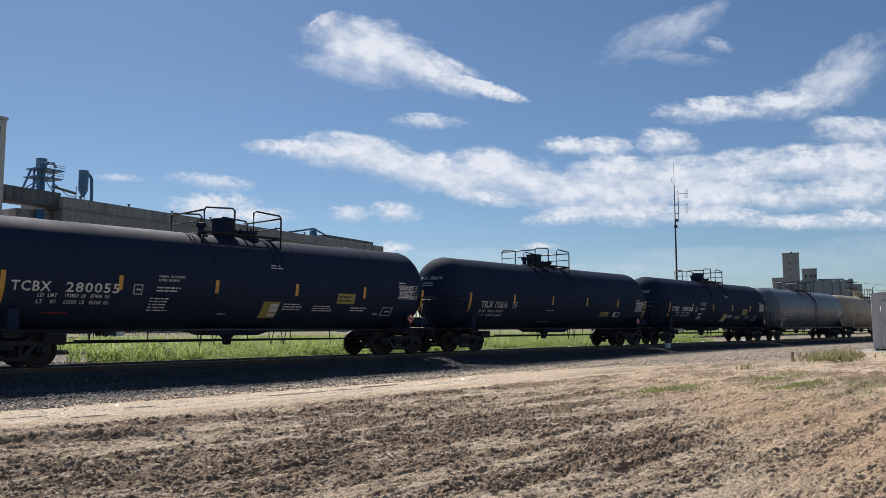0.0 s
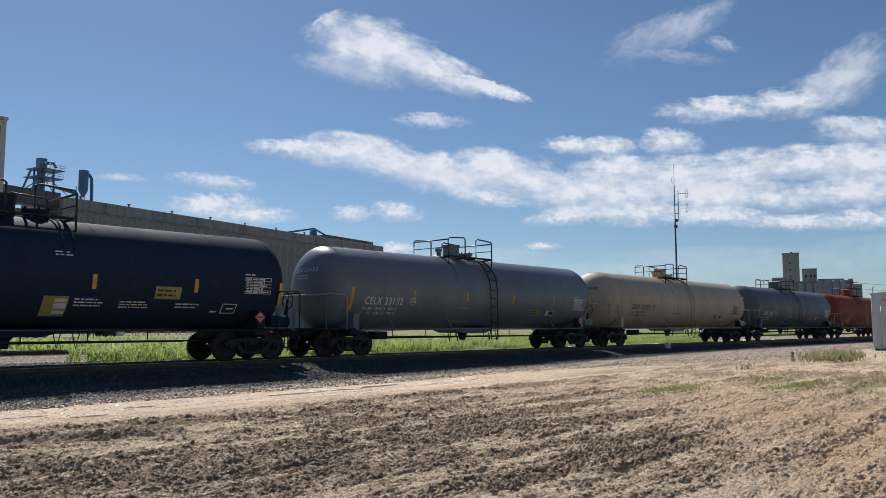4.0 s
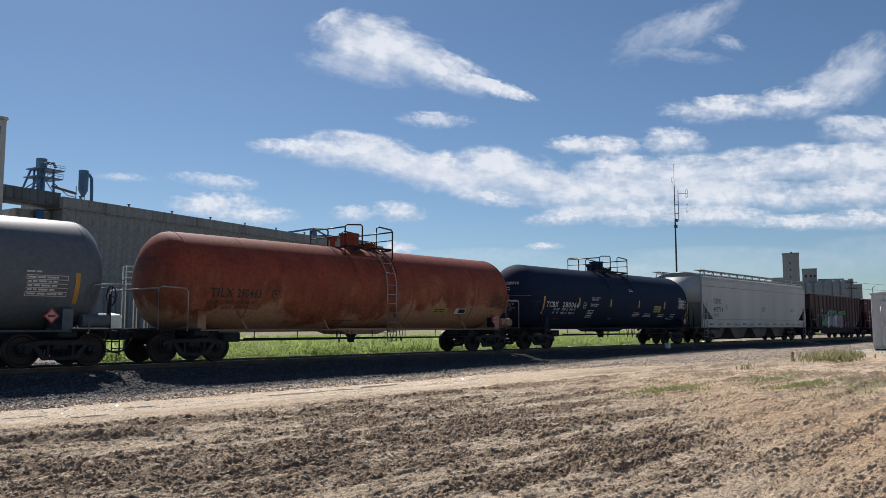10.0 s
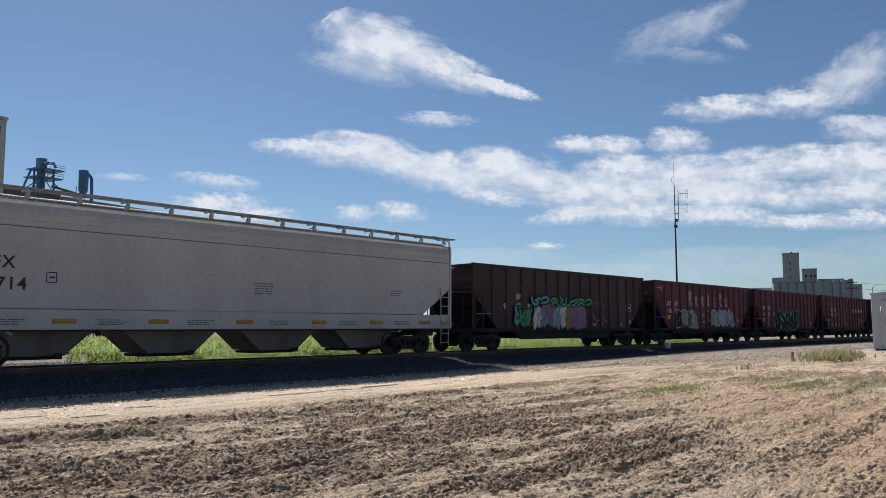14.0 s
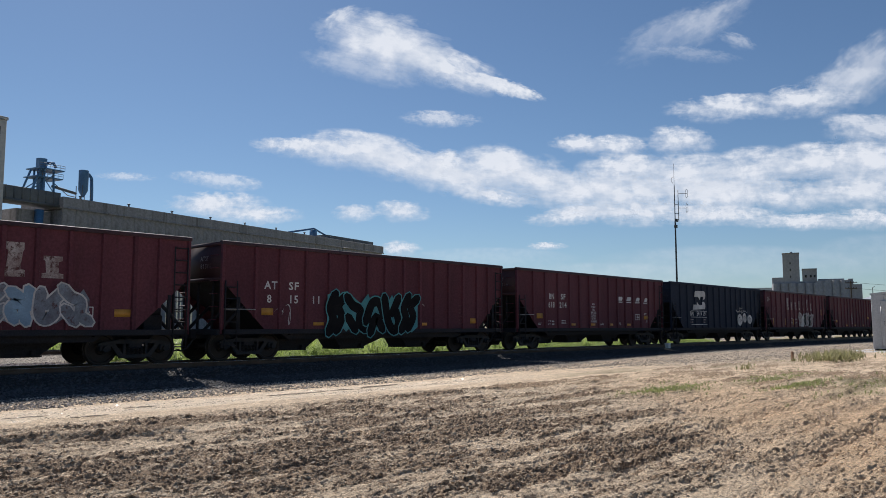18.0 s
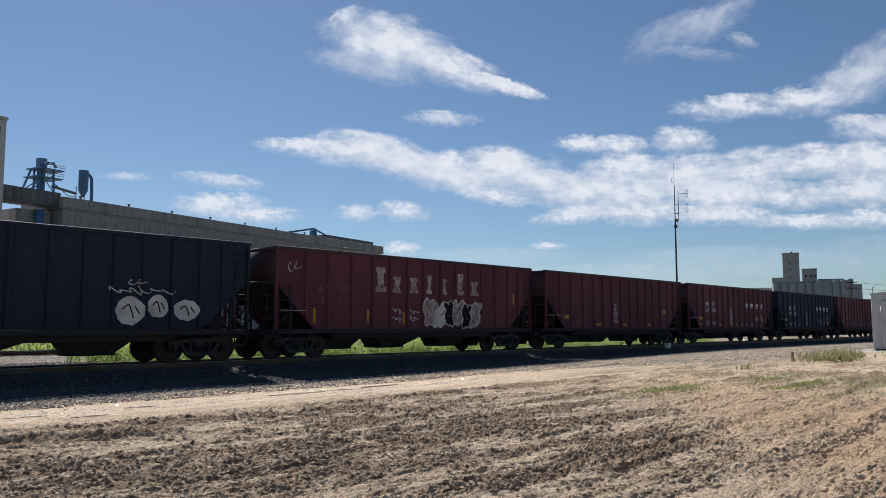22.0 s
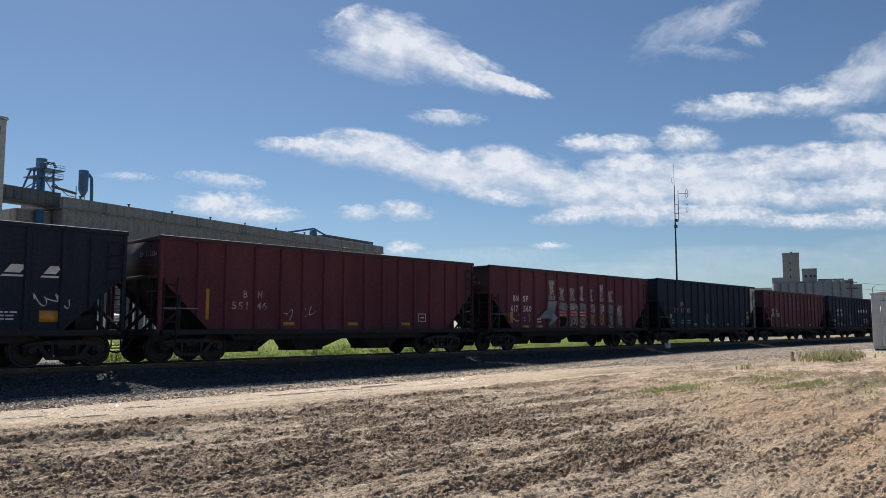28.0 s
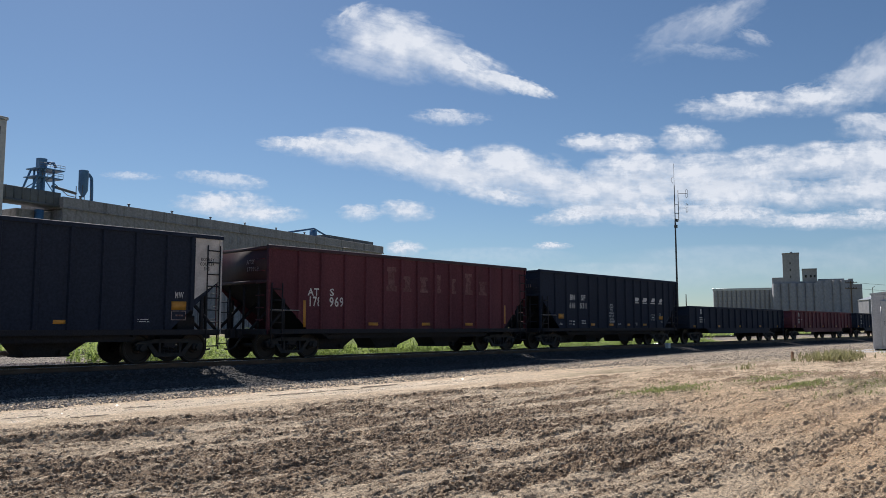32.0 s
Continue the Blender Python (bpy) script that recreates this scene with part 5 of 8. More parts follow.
def block_letters(car, x, z, n, y, mat="white_mark", w=0.24, h=0.3, gap=0.1):
    """Letters of an owner's mark as plain bars."""
    def make(bm):
        for i in range(n):
            a = x + i * (w + gap)
            for p in ((a + 0.03, a + w * 0.85, z, z + h),):
                bm.faces.new([bm.verts.new(v) for v in ((p[0], y, p[2]), (p[1], y, p[2]), (p[1], y, p[3]), (p[0], y, p[3]))])
    part("owner_mark", built(make), mat, car, "white stencilled mark")


TOP, SIDE_Y = 3.72, 1.5
RIBS = (-5.77, -4.82, -3.75, -2.74, -1.86, -0.95, -0.05, 0.93, 1.83, 2.66, 3.5, 4.4, 5.3, 6.05)


def hopper_side(bm, half, z0, top, sgn):
    y = sgn * SIDE_Y
    prism(bm, [(-half, 2.5), (-half + 1.6, z0), (half - 1.6, z0), (half, 2.5), (half, top), (-half, top)], y - 0.015, y + 0.015)


def rib_mesh(bm, z0, top, sgn):
    y = sgn * (SIDE_Y + 0.015)
    prism(bm, [(-0.08, y), (-0.05, y + sgn * 0.075), (0.05, y + sgn * 0.075), (0.08, y)], z0, top - 0.08, "z")


def open_hopper(centre, half, colour, label, marks, top=TOP, bays=True, end_mat=None):
    car = thing("open_hopper", pose(centre, TRACK_Y, RAIL), label, "hopper car", "wagons of the freight train")
    z0 = 1.0
    for sgn in (-1, 1):
        part("side_sheet", kept(("side_sheet", half, top, sgn), lambda bm: hopper_side(bm, half, z0, top, sgn)), colour, car)
        part("top_chord", kept(("top_chord", half, top, sgn), lambda bm: prism(bm, [(sgn * SIDE_Y + 0.09 * math.cos(a), top - 0.03 + 0.06 * math.sin(a)) for a in (radians(v) for v in (0, 30, 60, 90, 120, 150, 180))] + [(sgn * SIDE_Y - 0.09, top - 0.1), (sgn * SIDE_Y + 0.09, top - 0.1)], -half - 0.03, half + 0.03, "x")), "hopper_brown" if colour == "hopper_red" else colour, car)
        # sills, stanchions and ladders in near-black: their shade is in the colour
        part("side_sill", kept(("side_sill", half, sgn), lambda bm: box(bm, -half, half, sgn * SIDE_Y - 0.06, sgn * SIDE_Y + 0.075, 0.84, 1.0, 0.012)), "underframe", car)
        for x in [q * half / 7.0 for q in RIBS]:
            d = half - abs(x)
            low = max(z0, 2.5 - d * 1.5 / 1.6) if d < 1.6 else z0
            part("rib", kept(("rib", round(low, 2), top, sgn), lambda bm: rib_mesh(bm, low, top, sgn)), colour, car, "", pose(x, 0, 0))
        for e in (-half, half):
            s = 1 if e > 0 else -1
            part("corner_post", kept(("corner_post", top), lambda bm: box(bm, -0.05, 0.05, -0.06, 0.06, 0.85, top, 0.01)), end_mat or colour if s > 0 else colour, car, "", pose(e - s * 0.03, sgn * SIDE_Y, 0))
            part("stanchion", kept("stanchion", lambda bm: box(bm, -0.04, 0.04, -0.05, 0.05, 0.98, 2.0)), "underframe", car, "", pose(e - s * 0.62, sgn * SIDE_Y, 0))
            part("ladder", kept(("ladder", s, top, sgn), lambda bm: ladder_mesh(bm, -s * 0.3, 0.4, 2.5 if s < 0 else top - 0.3, 0.42, sgn * 1.6, 0.36)), "underframe", car, "side ladder", pose(e, 0, 0))
    for e in (-half, half):
        s = 1 if e > 0 else -1
        # red wagons' end sheets and all slope sheets take darker tones holding their shade
        part("end_sheet", kept(("end_sheet", top), lambda bm: (box(bm, -0.02, 0.02, -SIDE_Y + 0.02, SIDE_Y - 0.02, 2.5, top), [box(bm, -0.06, 0.06, -SIDE_Y + 0.02, SIDE_Y - 0.02, q, q + 0.1) for q in (2.5, top - 0.12)])), "hopper_brown" if colour == "hopper_red" else colour, car, "", pose(e - s * 0.03, 0, 0))
        part("slope_sheet", kept(("slope_sheet", s), lambda bm: prism(bm, [(0, 2.5), (-s * 0.04, 2.54), (-s * 2.7, 0.86), (-s * 2.66, 0.8)], -SIDE_Y + 0.02, SIDE_Y - 0.02)), "underframe", car, "", pose(e - s * 0.05, 0, 0))
        for y in (-0.85, 0.0, 0.85):
            part("end_post", kept(("end_post", s), lambda bm: tube(bm, [(-s * 0.1, 0, 0.98), (-s * 0.12, 0, 2.5)], 0.05, 4)), "underframe", car, "", pose(e, y, 0))
        for y in (-1.42, -0.5, 0.5, 1.42):
            part("end_brace", kept(("end_brace", s), lambda bm: tube(bm, [(-s * 0.05, 0, 0.98), (-s * 1.0, 0, 1.9)], 0.055, 4)), "underframe", car, "", pose(e, y, 0))
        part("end_sill", kept(("end_sill", s), lambda bm: (box(bm, -0.12, 0.0, -1.5, 1.5, 0.82, 1.0, 0.012), box(bm, min(-s * 3.0, s * 0.3), max(-s * 3.0, s * 0.3), -0.3, 0.3, 0.7, 0.98, 0.02))), "underframe", car, "", pose(e, 0, 0))
        for z in (1.3, 1.7, 2.1, 2.5, 2.9, 3.3):
            part("grab_iron", kept(("grab_iron", s), lambda bm: tube(bm, [(s * 0.02, -1.35, 0), (s * 0.09, -1.33, 0), (s * 0.09, -0.97, 0), (s * 0.02, -0.95, 0)], 0.016, 4)), colour, car, "", pose(e, 0, z))
        bogie(car, e - s * 1.35)
    part("brake_wheel", kept("hopper_brake", lambda bm: (tube(bm, [(0, 0.28 * math.cos(a), 0.28 * math.sin(a)) for a in [k * math.pi / 8 for k in range(17)]], 0.02, 5), [tube(bm, [(0, 0, 0), (0, 0.28 * math.cos(a), 0.28 * math.sin(a))], 0.014, 4) for a in (0.3, 1.87, 3.44, 5.0)])), "underframe", car, "hand brake wheel", pose(half + 0.12, 0.6, 2.3))
    ends(car, half + 0.53)
    part("brake_gear", kept("hopper_brake_gear", lambda bm: (box(bm, -1.1, -0.5, -0.95, 0.95, 0.98, 1.42, 0.03), lathe(bm, [(-1.15, 0.0), (-1.15, 0.2), (-0.45, 0.2), (-0.45, 0.0)], 14, "x", (0, -0.55, 1.58)), lathe(bm, [(-1.05, 0.0), (-1.05, 0.24), (-0.4, 0.24), (-0.4, 0.0)], 14, "x", (0, 0.3, 1.62)))), "underframe", car, "brake cylinder and reservoirs on the end deck", pose(half, 0, 0))
    part("side_grab", kept("side_grab", lambda bm: tube(bm, [(0, -SIDE_Y - 0.02, 1.62), (0, -SIDE_Y - 0.09, 1.62), (1.1, -SIDE_Y - 0.09, 1.62), (1.1, -SIDE_Y - 0.02, 1.62)], 0.018, 5)), "grey_tube", car, "pale worn grab bar", pose(-half + 0.1, 0, 0))
    part("floor", kept(("hopper_floor", half), lambda bm: box(bm, -half + 2.6, half - 2.6, -1.45, 1.45, 0.88, 0.98)), "underframe", car)
    part("centre_sill", kept(("centre_sill", half), lambda bm: box(bm, -half + 2.5, half - 2.5, -0.25, 0.25, 0.72, 0.95)), "underframe", car)
    if bays:
        part("under_skirt", kept(("under_skirt", half), lambda bm: prism(bm, [(-half + 2.3, 0.93), (-half + 2.7, 0.66), (half - 2.7, 0.66), (half - 2.3, 0.93)], -1.3, 1.3)), "underframe", car, "dark sloping underbody")
        for x, run in ((-3.5, 0.5), (-0.75, 0.95), (2.65, 0.5)):
            part("hopper_bay", kept(("open_bay", run), lambda bm: (prism(bm, [(-0.85, 0.66), (-0.6, 0.36), (-0.58, 0.3), (0.58, 0.3), (0.62, 0.36), (0.58 + run, 0.66)], -0.5, 0.5), box(bm, -0.66, 0.66, -0.46, 0.46, 0.26, 0.31, 0.02), box(bm, 0.3, 0.42, -0.66, -0.5, 0.3, 0.45, 0.01))), "underframe", car, "sloping discharge bay", pose(x, 0, 0))
    else:
        for sgn in (-1, 1):
            part("deep_sill", kept(("deep_sill", half, sgn), lambda bm: prism(bm, [(-half + 3.0, 0.85), (-half + 3.6, 0.5), (half - 3.6, 0.5), (half - 3.0, 0.85)], sgn * 1.3 - 0.05, sgn * 1.3 + 0.05)), "underframe", car)
    marks(car)
    return car


YF = -SIDE_Y - 0.02     # paint on the panels
YR = -SIDE_Y - 0.094    # paint on the ribs


def tape_row(car, xs, mat="orange", z=1.12, w=0.47, h=0.11):
    for x in xs:
        part("reflector", built(lambda bm: box(bm, x, x + w, YF - 0.002, YF + 0.004, z, z + h)), mat, car, "amber reflective strip")


def upright_tape(car, rows):
    for x, z0, z1 in rows:
        part("reflector", built(lambda bm: box(bm, x, x + 0.11, YF - 0.002, YF + 0.004, z0, z1)), "orange", car, "upright amber strip")


def service_block(car, x=-0.625):
    for k, word in enumerate(("MWH", "COMAT", "TIE", "SERVICE", "OUTLET", "GATES", "DISABLED")):
        w = 0.076 * len(word)
        lettering(car, word, x + 0.08 - w / 2, 2.16 - 0.146 * k, 0.15, w, "white_mark", False, YF)


def data_box(car, x, z, mat="white_mark"):
    outline_box(car, x, x + 0.48, z, z + 0.31, mat, False, YF)
    part("box_rule", built(lambda bm: flat_shape(bm, [(x + 0.23, z + 0.02), (x + 0.255, z + 0.02), (x + 0.255, z + 0.29), (x + 0.23, z + 0.29)], YF - 0.002)), mat, car)


def weights(car, x, z=1.3):
    words_on(car, (("LD LMT", x, z, 0.27, 0.11), ("LT WT", x, z - 0.14, 0.2, 0.11)), YF)
    for dz in (0.0, -0.14):
        small_print(car, x + 0.32, z + dz - 0.02, 0.2, 0.12, 1, "white_mark", 5, False, YF)


def marks_bn(a, b, extra=None, clean=True):
    def put(car):
        words_on(car, (("BN", -4.48, 2.38, 0.42, 0.37), ("SF", -3.49, 2.38, 0.41, 0.37), (a, -4.53, 1.98, 0.5, 0.37), (b, -3.62, 1.98, 0.62, 0.37)), YF)
        weights(car, -4.57)
        small_print(car, -3.45, 1.2, 0.4, 0.22, 2, "white_mark", 5, False, YF)
        plate(car, -5.49, -5.02, 1.46, 1.69, YF)
        small_print(car, -5.4, 1.15, 0.3, 0.12, 2, "white_mark", 6, False, YF)
        service_block(car)
        slanted_mark(car, YF)
        if clean:
            data_box(car, 3.78, 1.43)
            plate(car, 4.74, 5.23, 1.47, 1.67, YF)
            small_print(car, 4.76, 1.7, 0.36, 0.13, 2, "white_mark", 7, False, YF)
            small_print(car, 4.95, 1.3, 0.26, 0.12, 2, "white_mark", 8, False, YF)
            small_print(car, 1.92, 1.14, 0.28, 0.16, 3, "white_mark", 9, False, YF)
            words_on(car, (("Gu-195", 0.08, 1.15, 0.33, 0.15),), YF)
            tape_row(car, (-2.68, -0.85, 0.91, 2.79))
        end_mark(car, 7.0, ("BNSF", a + b))
        if extra:
            extra(car)
    return put


def marks_black_tagged(car):
    for x0, x1, z0, z1, seed in ((1.62, 2.42, 1.55, 1.86, 17), (1.8, 2.5, 1.23, 1.55, 27), (4.54, 5.41, 1.53, 2.05, 18), (0.05, 0.45, 1.55, 1.95, 19)):
        scrawl(car, x0, x1, z0, z1, YF, "white_paint", seed)
    data_box(car, 2.73, 1.38)
    plate(car, 2.74, 3.18, 1.16, 1.3, YF)
    plate(car, 4.72, 5.22, 1.2, 1.5, YF)
    small_print(car, 3.72, 1.24, 0.55, 0.26, 3, "white_mark", 9, False, YF)
    tape_row(car, (-2.68, -0.85, 0.86))


def piece_dark(car):
    words_on(car, (("BN", -4.36, 2.3, 0.48, 0.36), ("9", -5.3, 1.86, 0.2, 0.36), ("67", -4.44, 1.86, 0.42, 0.36), ("872", -3.5, 1.86, 0.6, 0.36)), YF)
    graffiti(car, -3.1, 1.2, 1.02, 2.2, YR, ("purple_paint", "purple_paint", "blue_paint", "rust_orange", "white_paint", "white_paint"), "faded_blue", "teal_paint", 8, 4)
    graffiti(car, -4.6, -3.3, 1.05, 2.0, YR, ("green_paint", "green_paint", "teal_paint"), "black_paint", None, 3, 5)
    graffiti(car, -3.4, 1.9, 2.05, 2.5, YR - 0.03, ("green_paint", "teal_paint"), "black_paint", None, 7, 6)
    scrawl(car, 2.2, 3.4, 1.1, 1.7, YF, "faded_mark", 8)
    scrawl(car, 2.4, 3.2, 1.9, 2.5, YF, "faded_mark", 9)
    words_on(car, (("MW", 5.5, 1.2, 0.45, 0.3),), YF)
    outline_box(car, 5.45, 5.95, 1.85, 2.3, "white_mark", False, YF)
    tape_row(car, (-3.2, -0.3, 1.9, 4.6))


def piece_blue(car):
    words_on(car, (("AT", -5.4, 2.3, 0.52, 0.37), ("SF", -4.45, 2.3, 0.45, 0.37), ("178", -5.42, 1.86, 0.55, 0.37), ("774", -4.5, 1.86, 0.58, 0.37)), YF)
    plate(car, -5.5, -4.98, 1.5, 1.74, YF)
    worn_name(car, 2.34, YF)
    graffiti(car, -4.3, -1.6, 1.05, 2.05, YR, ("faded_blue", "black_paint", "hopper_brown"), "white_paint", None, 4, 14)
    graffiti(car, 0.48, 4.01, 1.14, 2.1, YR, ("blue_paint", "faded_blue", "faded_blue"), "white_paint", "faded_blue", 5, 15)
    scrawl(car, -6.6, -5.7, 3.1, 3.45, YF, "white_paint", 9)
    for x0, x1, z0, z1, seed in ((-0.12, 0.32, 1.95, 2.18, 31), (-0.1, 0.3, 1.45, 1.75, 32), (-0.69, -0.35, 1.6, 1.94, 33), (-0.65, -0.3, 1.25, 1.45, 34)):
        scrawl(car, x0, x1, z0, z1, YF, "white_paint", seed)
    data_box(car, 3.68, 1.31)
    plate(car, 4.74, 5.25, 1.35, 1.56, YF)
    tape_row(car, (-2.7, -0.03, 2.7), "orange", 1.39)
    end_mark(car, 6.97, ("ATSF", "178774"))


def piece_teal(car):
    words_on(car, (("AT", -5.4, 2.3, 0.5, 0.36), ("SF", -4.45, 2.3, 0.42, 0.36), ("8", -5.3, 1.86, 0.18, 0.36), ("15", -4.45, 1.86, 0.4, 0.36), ("11", -3.5, 1.86, 0.35, 0.36)), YF)
    graffiti(car, -2.85, 1.62, 0.82, 2.35, YR, ("black_paint", "black_paint", "black_paint", "teal_dark"), "teal_paint", "teal_paint", 5, 24)
    scrawl(car, -4.9, -4.3, 1.1, 2.0, YF, "white_paint", 10)
    scrawl(car, 1.3, 2.1, 1.8, 2.1, YF, "faded_mark", 41)
    tape_row(car, (1.76, -3.4))
    plate(car, 4.85, 5.34, 1.21, 1.42, YF)
    plate(car, -5.5, -5.05, 1.45, 1.68, YF)
    small_print(car, 4.12, 1.15, 0.4, 0.85, 6, "ghost_mark", 42, False, YF)
    end_mark(car, 6.97, ("ATSF", "81511"))


def piece_white(car):
    words_on(car, (("AT", -5.3, 2.26, 0.5, 0.36), ("SF", -4.35, 2.26, 0.45, 0.36), ("71", -5.2, 1.82, 0.36, 0.36), ("815", -4.4, 1.82, 0.55, 0.36)), YF, "ghost_mark")
    worn_name(car, 2.36, YF)
    graffiti(car, -0.06, 3.3, 1.06, 2.12, YR, ("black_paint", "white_paint", "faded_mark"), "white_paint", "faded_mark", 6, 34)
    for x0, x1, z0, z1, seed in ((-1.8, -1.29, 1.5, 1.84, 11), (-1.7, -1.3, 1.22, 1.5, 12), (-0.85, -0.35, 1.5, 1.8, 13), (-0.8, -0.4, 1.28, 1.5, 14)):
        scrawl(car, x0, x1, z0, z1, YF, "white_paint", seed)
    upright_tape(car, ((-5.5, 1.2, 1.7), (-3.04, 1.2, 1.68), (-1.21, 1.16, 1.64), (0.89, 1.17, 1.6), (3.37, 1.17, 1.6), (5.7, 2.03, 2.5)))
    outline_box(car, 3.9, 4.3, 1.2, 1.6, "ghost_mark", False, YF)
    scrawl(car, -6.6, -6.1, 2.9, 3.3, YF, "white_paint", 15)


def blob(car, cx, cz, rx, rz, seed):
    """A rounded pale sprayed patch with a dark curl on it."""
    rnd = random.Random(seed)
    part("sprayed_patch", built(lambda bm: flat_shape(bm, [(cx + rx * q, cz + rz * r) for q, r in rounded(18, rnd, 0.07)], YR)), "white_paint", car, "pale sprayed patch")
    part("dark_curl", built(lambda bm: (ribbon(bm, [(cx - 0.5 * rx, cz + 0.1 * rz), (cx - 0.1 * rx, cz + 0.4 * rz), (cx + 0.2 * rx, cz - 0.5 * rz)], 0.02, YR - 0.002), ribbon(bm, [(cx + 0.3 * rx, cz + 0.3 * rz), (cx + 0.6 * rx, cz - 0.2 * rz)], 0.02, YR - 0.003))), "black_paint", car)


def piece_device(car):
    """White company device in plain shapes, and a pale sprayed piece."""
    for form in ([(-3.95, 2.9), (-3.84, 3.26), (-2.6, 3.3), (-2.38, 3.2), (-2.33, 3.0), (-2.45, 2.8), (-2.72, 2.72), (-2.62, 2.93), (-3.05, 2.93), (-3.2, 2.71), (-3.4, 2.9)],
                 [(-4.22, 2.1), (-4.08, 2.42), (-3.62, 2.42), (-3.6, 2.6), (-3.3, 2.4), (-2.85, 2.42), (-2.85, 2.6), (-2.55, 2.62), (-2.4, 2.5), (-2.38, 2.3), (-2.47, 2.16)]):
        part("white_device", built(lambda bm: flat_shape(bm, form, YR - 0.002)), "white_paint", car, "worn white company device")
    words_on(car, (("BN", -4.4, 1.74, 0.43, 0.37), ("59", -2.62, 1.74, 0.39, 0.37)), YF)
    words_on(car, (("5419", -3.65, 1.74, 0.72, 0.37),), YR)
    for q in (2.03, 1.65, 1.2):
        part("ruled_line", built(lambda bm: box(bm, -4.43, -2.17, YR - 0.002, YR + 0.002, q - 0.017, q + 0.017)), "white_mark", car)
    small_print(car, -4.4, 1.28, 0.5, 0.3, 2, "faded_mark", 61, False, YF)
    small_print(car, -2.65, 1.28, 0.45, 0.3, 2, "faded_mark", 62, False, YF)
    blob(car, 3.12, 1.53, 0.44, 0.4, 44)
    blob(car, 3.94, 1.66, 0.32, 0.33, 45)
    blob(car, 4.84, 1.56, 0.42, 0.31, 46)
    for x0, x1, z0, z1, seed in ((2.52, 3.4, 1.96, 2.2, 13), (3.3, 4.37, 2.0, 2.25, 14), (3.0, 3.5, 2.25, 2.42, 15)):
        scrawl(car, x0, x1, z0, z1, YR, "white_paint", seed)


def piece_colour(car):
    words_on(car, (("BN", -5.38, 2.21, 0.41, 0.37), ("SF", -4.65, 2.21, 0.4, 0.37), ("617", -5.54, 1.75, 0.52, 0.38), ("560", -4.63, 1.75, 0.62, 0.38), ("MW", -4.98, 1.55, 0.22, 0.14)), YF)
    worn_name(car, 2.34, YF)
    part("painted_panel", built(lambda bm: flat_shape(bm, [(-3.55, 1.45), (-2.85, 1.9), (-2.75, 2.28), (-1.98, 2.28), (-2.3, 1.72), (-1.95, 1.5), (-2.5, 1.13), (-2.8, 1.13), (-2.45, 1.45)], YR - 0.004)), "faded_blue", car, "pale blue sprayed shape")
    for k, (x0, x1, mat) in enumerate(((-1.77, -1.0, "faded_blue"), (-0.93, -0.12, "faded_mark"), (0.03, 0.68, "faded_blue"), (0.89, 1.5, "faded_mark"), (1.81, 2.4, "faded_mark"), (2.83, 3.3, "faded_blue"), (3.73, 4.2, "faded_mark"))):
        part("painted_panel", built(lambda bm: flat_shape(bm, [(x0, 1.13), (x1, 1.13), (x1, 2.1), (x1 - 0.1, 2.2), (x0 + 0.1, 2.24), (x0, 2.0)], YF - 0.003)), mat, car, "patchy sprayed panel")
        graffiti(car, x0 + 0.05, x1 - 0.05, 1.15, 1.75, YF - 0.005, ("faded_blue", "faded_mark", "black_paint", "rust_orange"), "black_paint", None, 1, 54 + k)
    for x0, x1, lines in ((-1.79, -1.05, ("OUTLET GATE", "SCRAP TIE")), (-0.8, -0.18, ("DISABLED", "SERVICE")), (0.02, 0.68, None)):
        plate(car, x0, x1, 1.53, 1.88, YF - 0.014, "red_mark", "red painted notice")
        if lines:
            words_on(car, [(q, x0 + 0.06, 1.74 - 0.16 * k, (x1 - x0) * 0.8, 0.12) for k, q in enumerate(lines)], YF - 0.019)
        else:
            small_print(car, x0 + 0.06, 1.57, 0.5, 0.3, 2, "white_mark", 71, False, YF - 0.019)
    plate(car, -5.61, -5.41, 1.25, 1.73, YF)
    plate(car, 3.78, 4.1, 1.62, 1.85, YF - 0.014)
    data_box(car, 3.75, 1.2)
    small_print(car, -3.55, 1.24, 0.4, 0.26, 2, "white_mark", 72, False, YF)
    tape_row(car, (-4.68, -3.6, 0.05, 2.85), "orange", 1.02)
    for x0, x1, z0, z1, seed in ((-5.4, -4.75, 1.15, 1.5, 16), (-4.7, -4.0, 1.25, 1.65, 26)):
        scrawl(car, x0, x1, z0, z1, YF, "white_paint", seed)
    end_mark(car, 7.05, ("BNSF", "617560"))


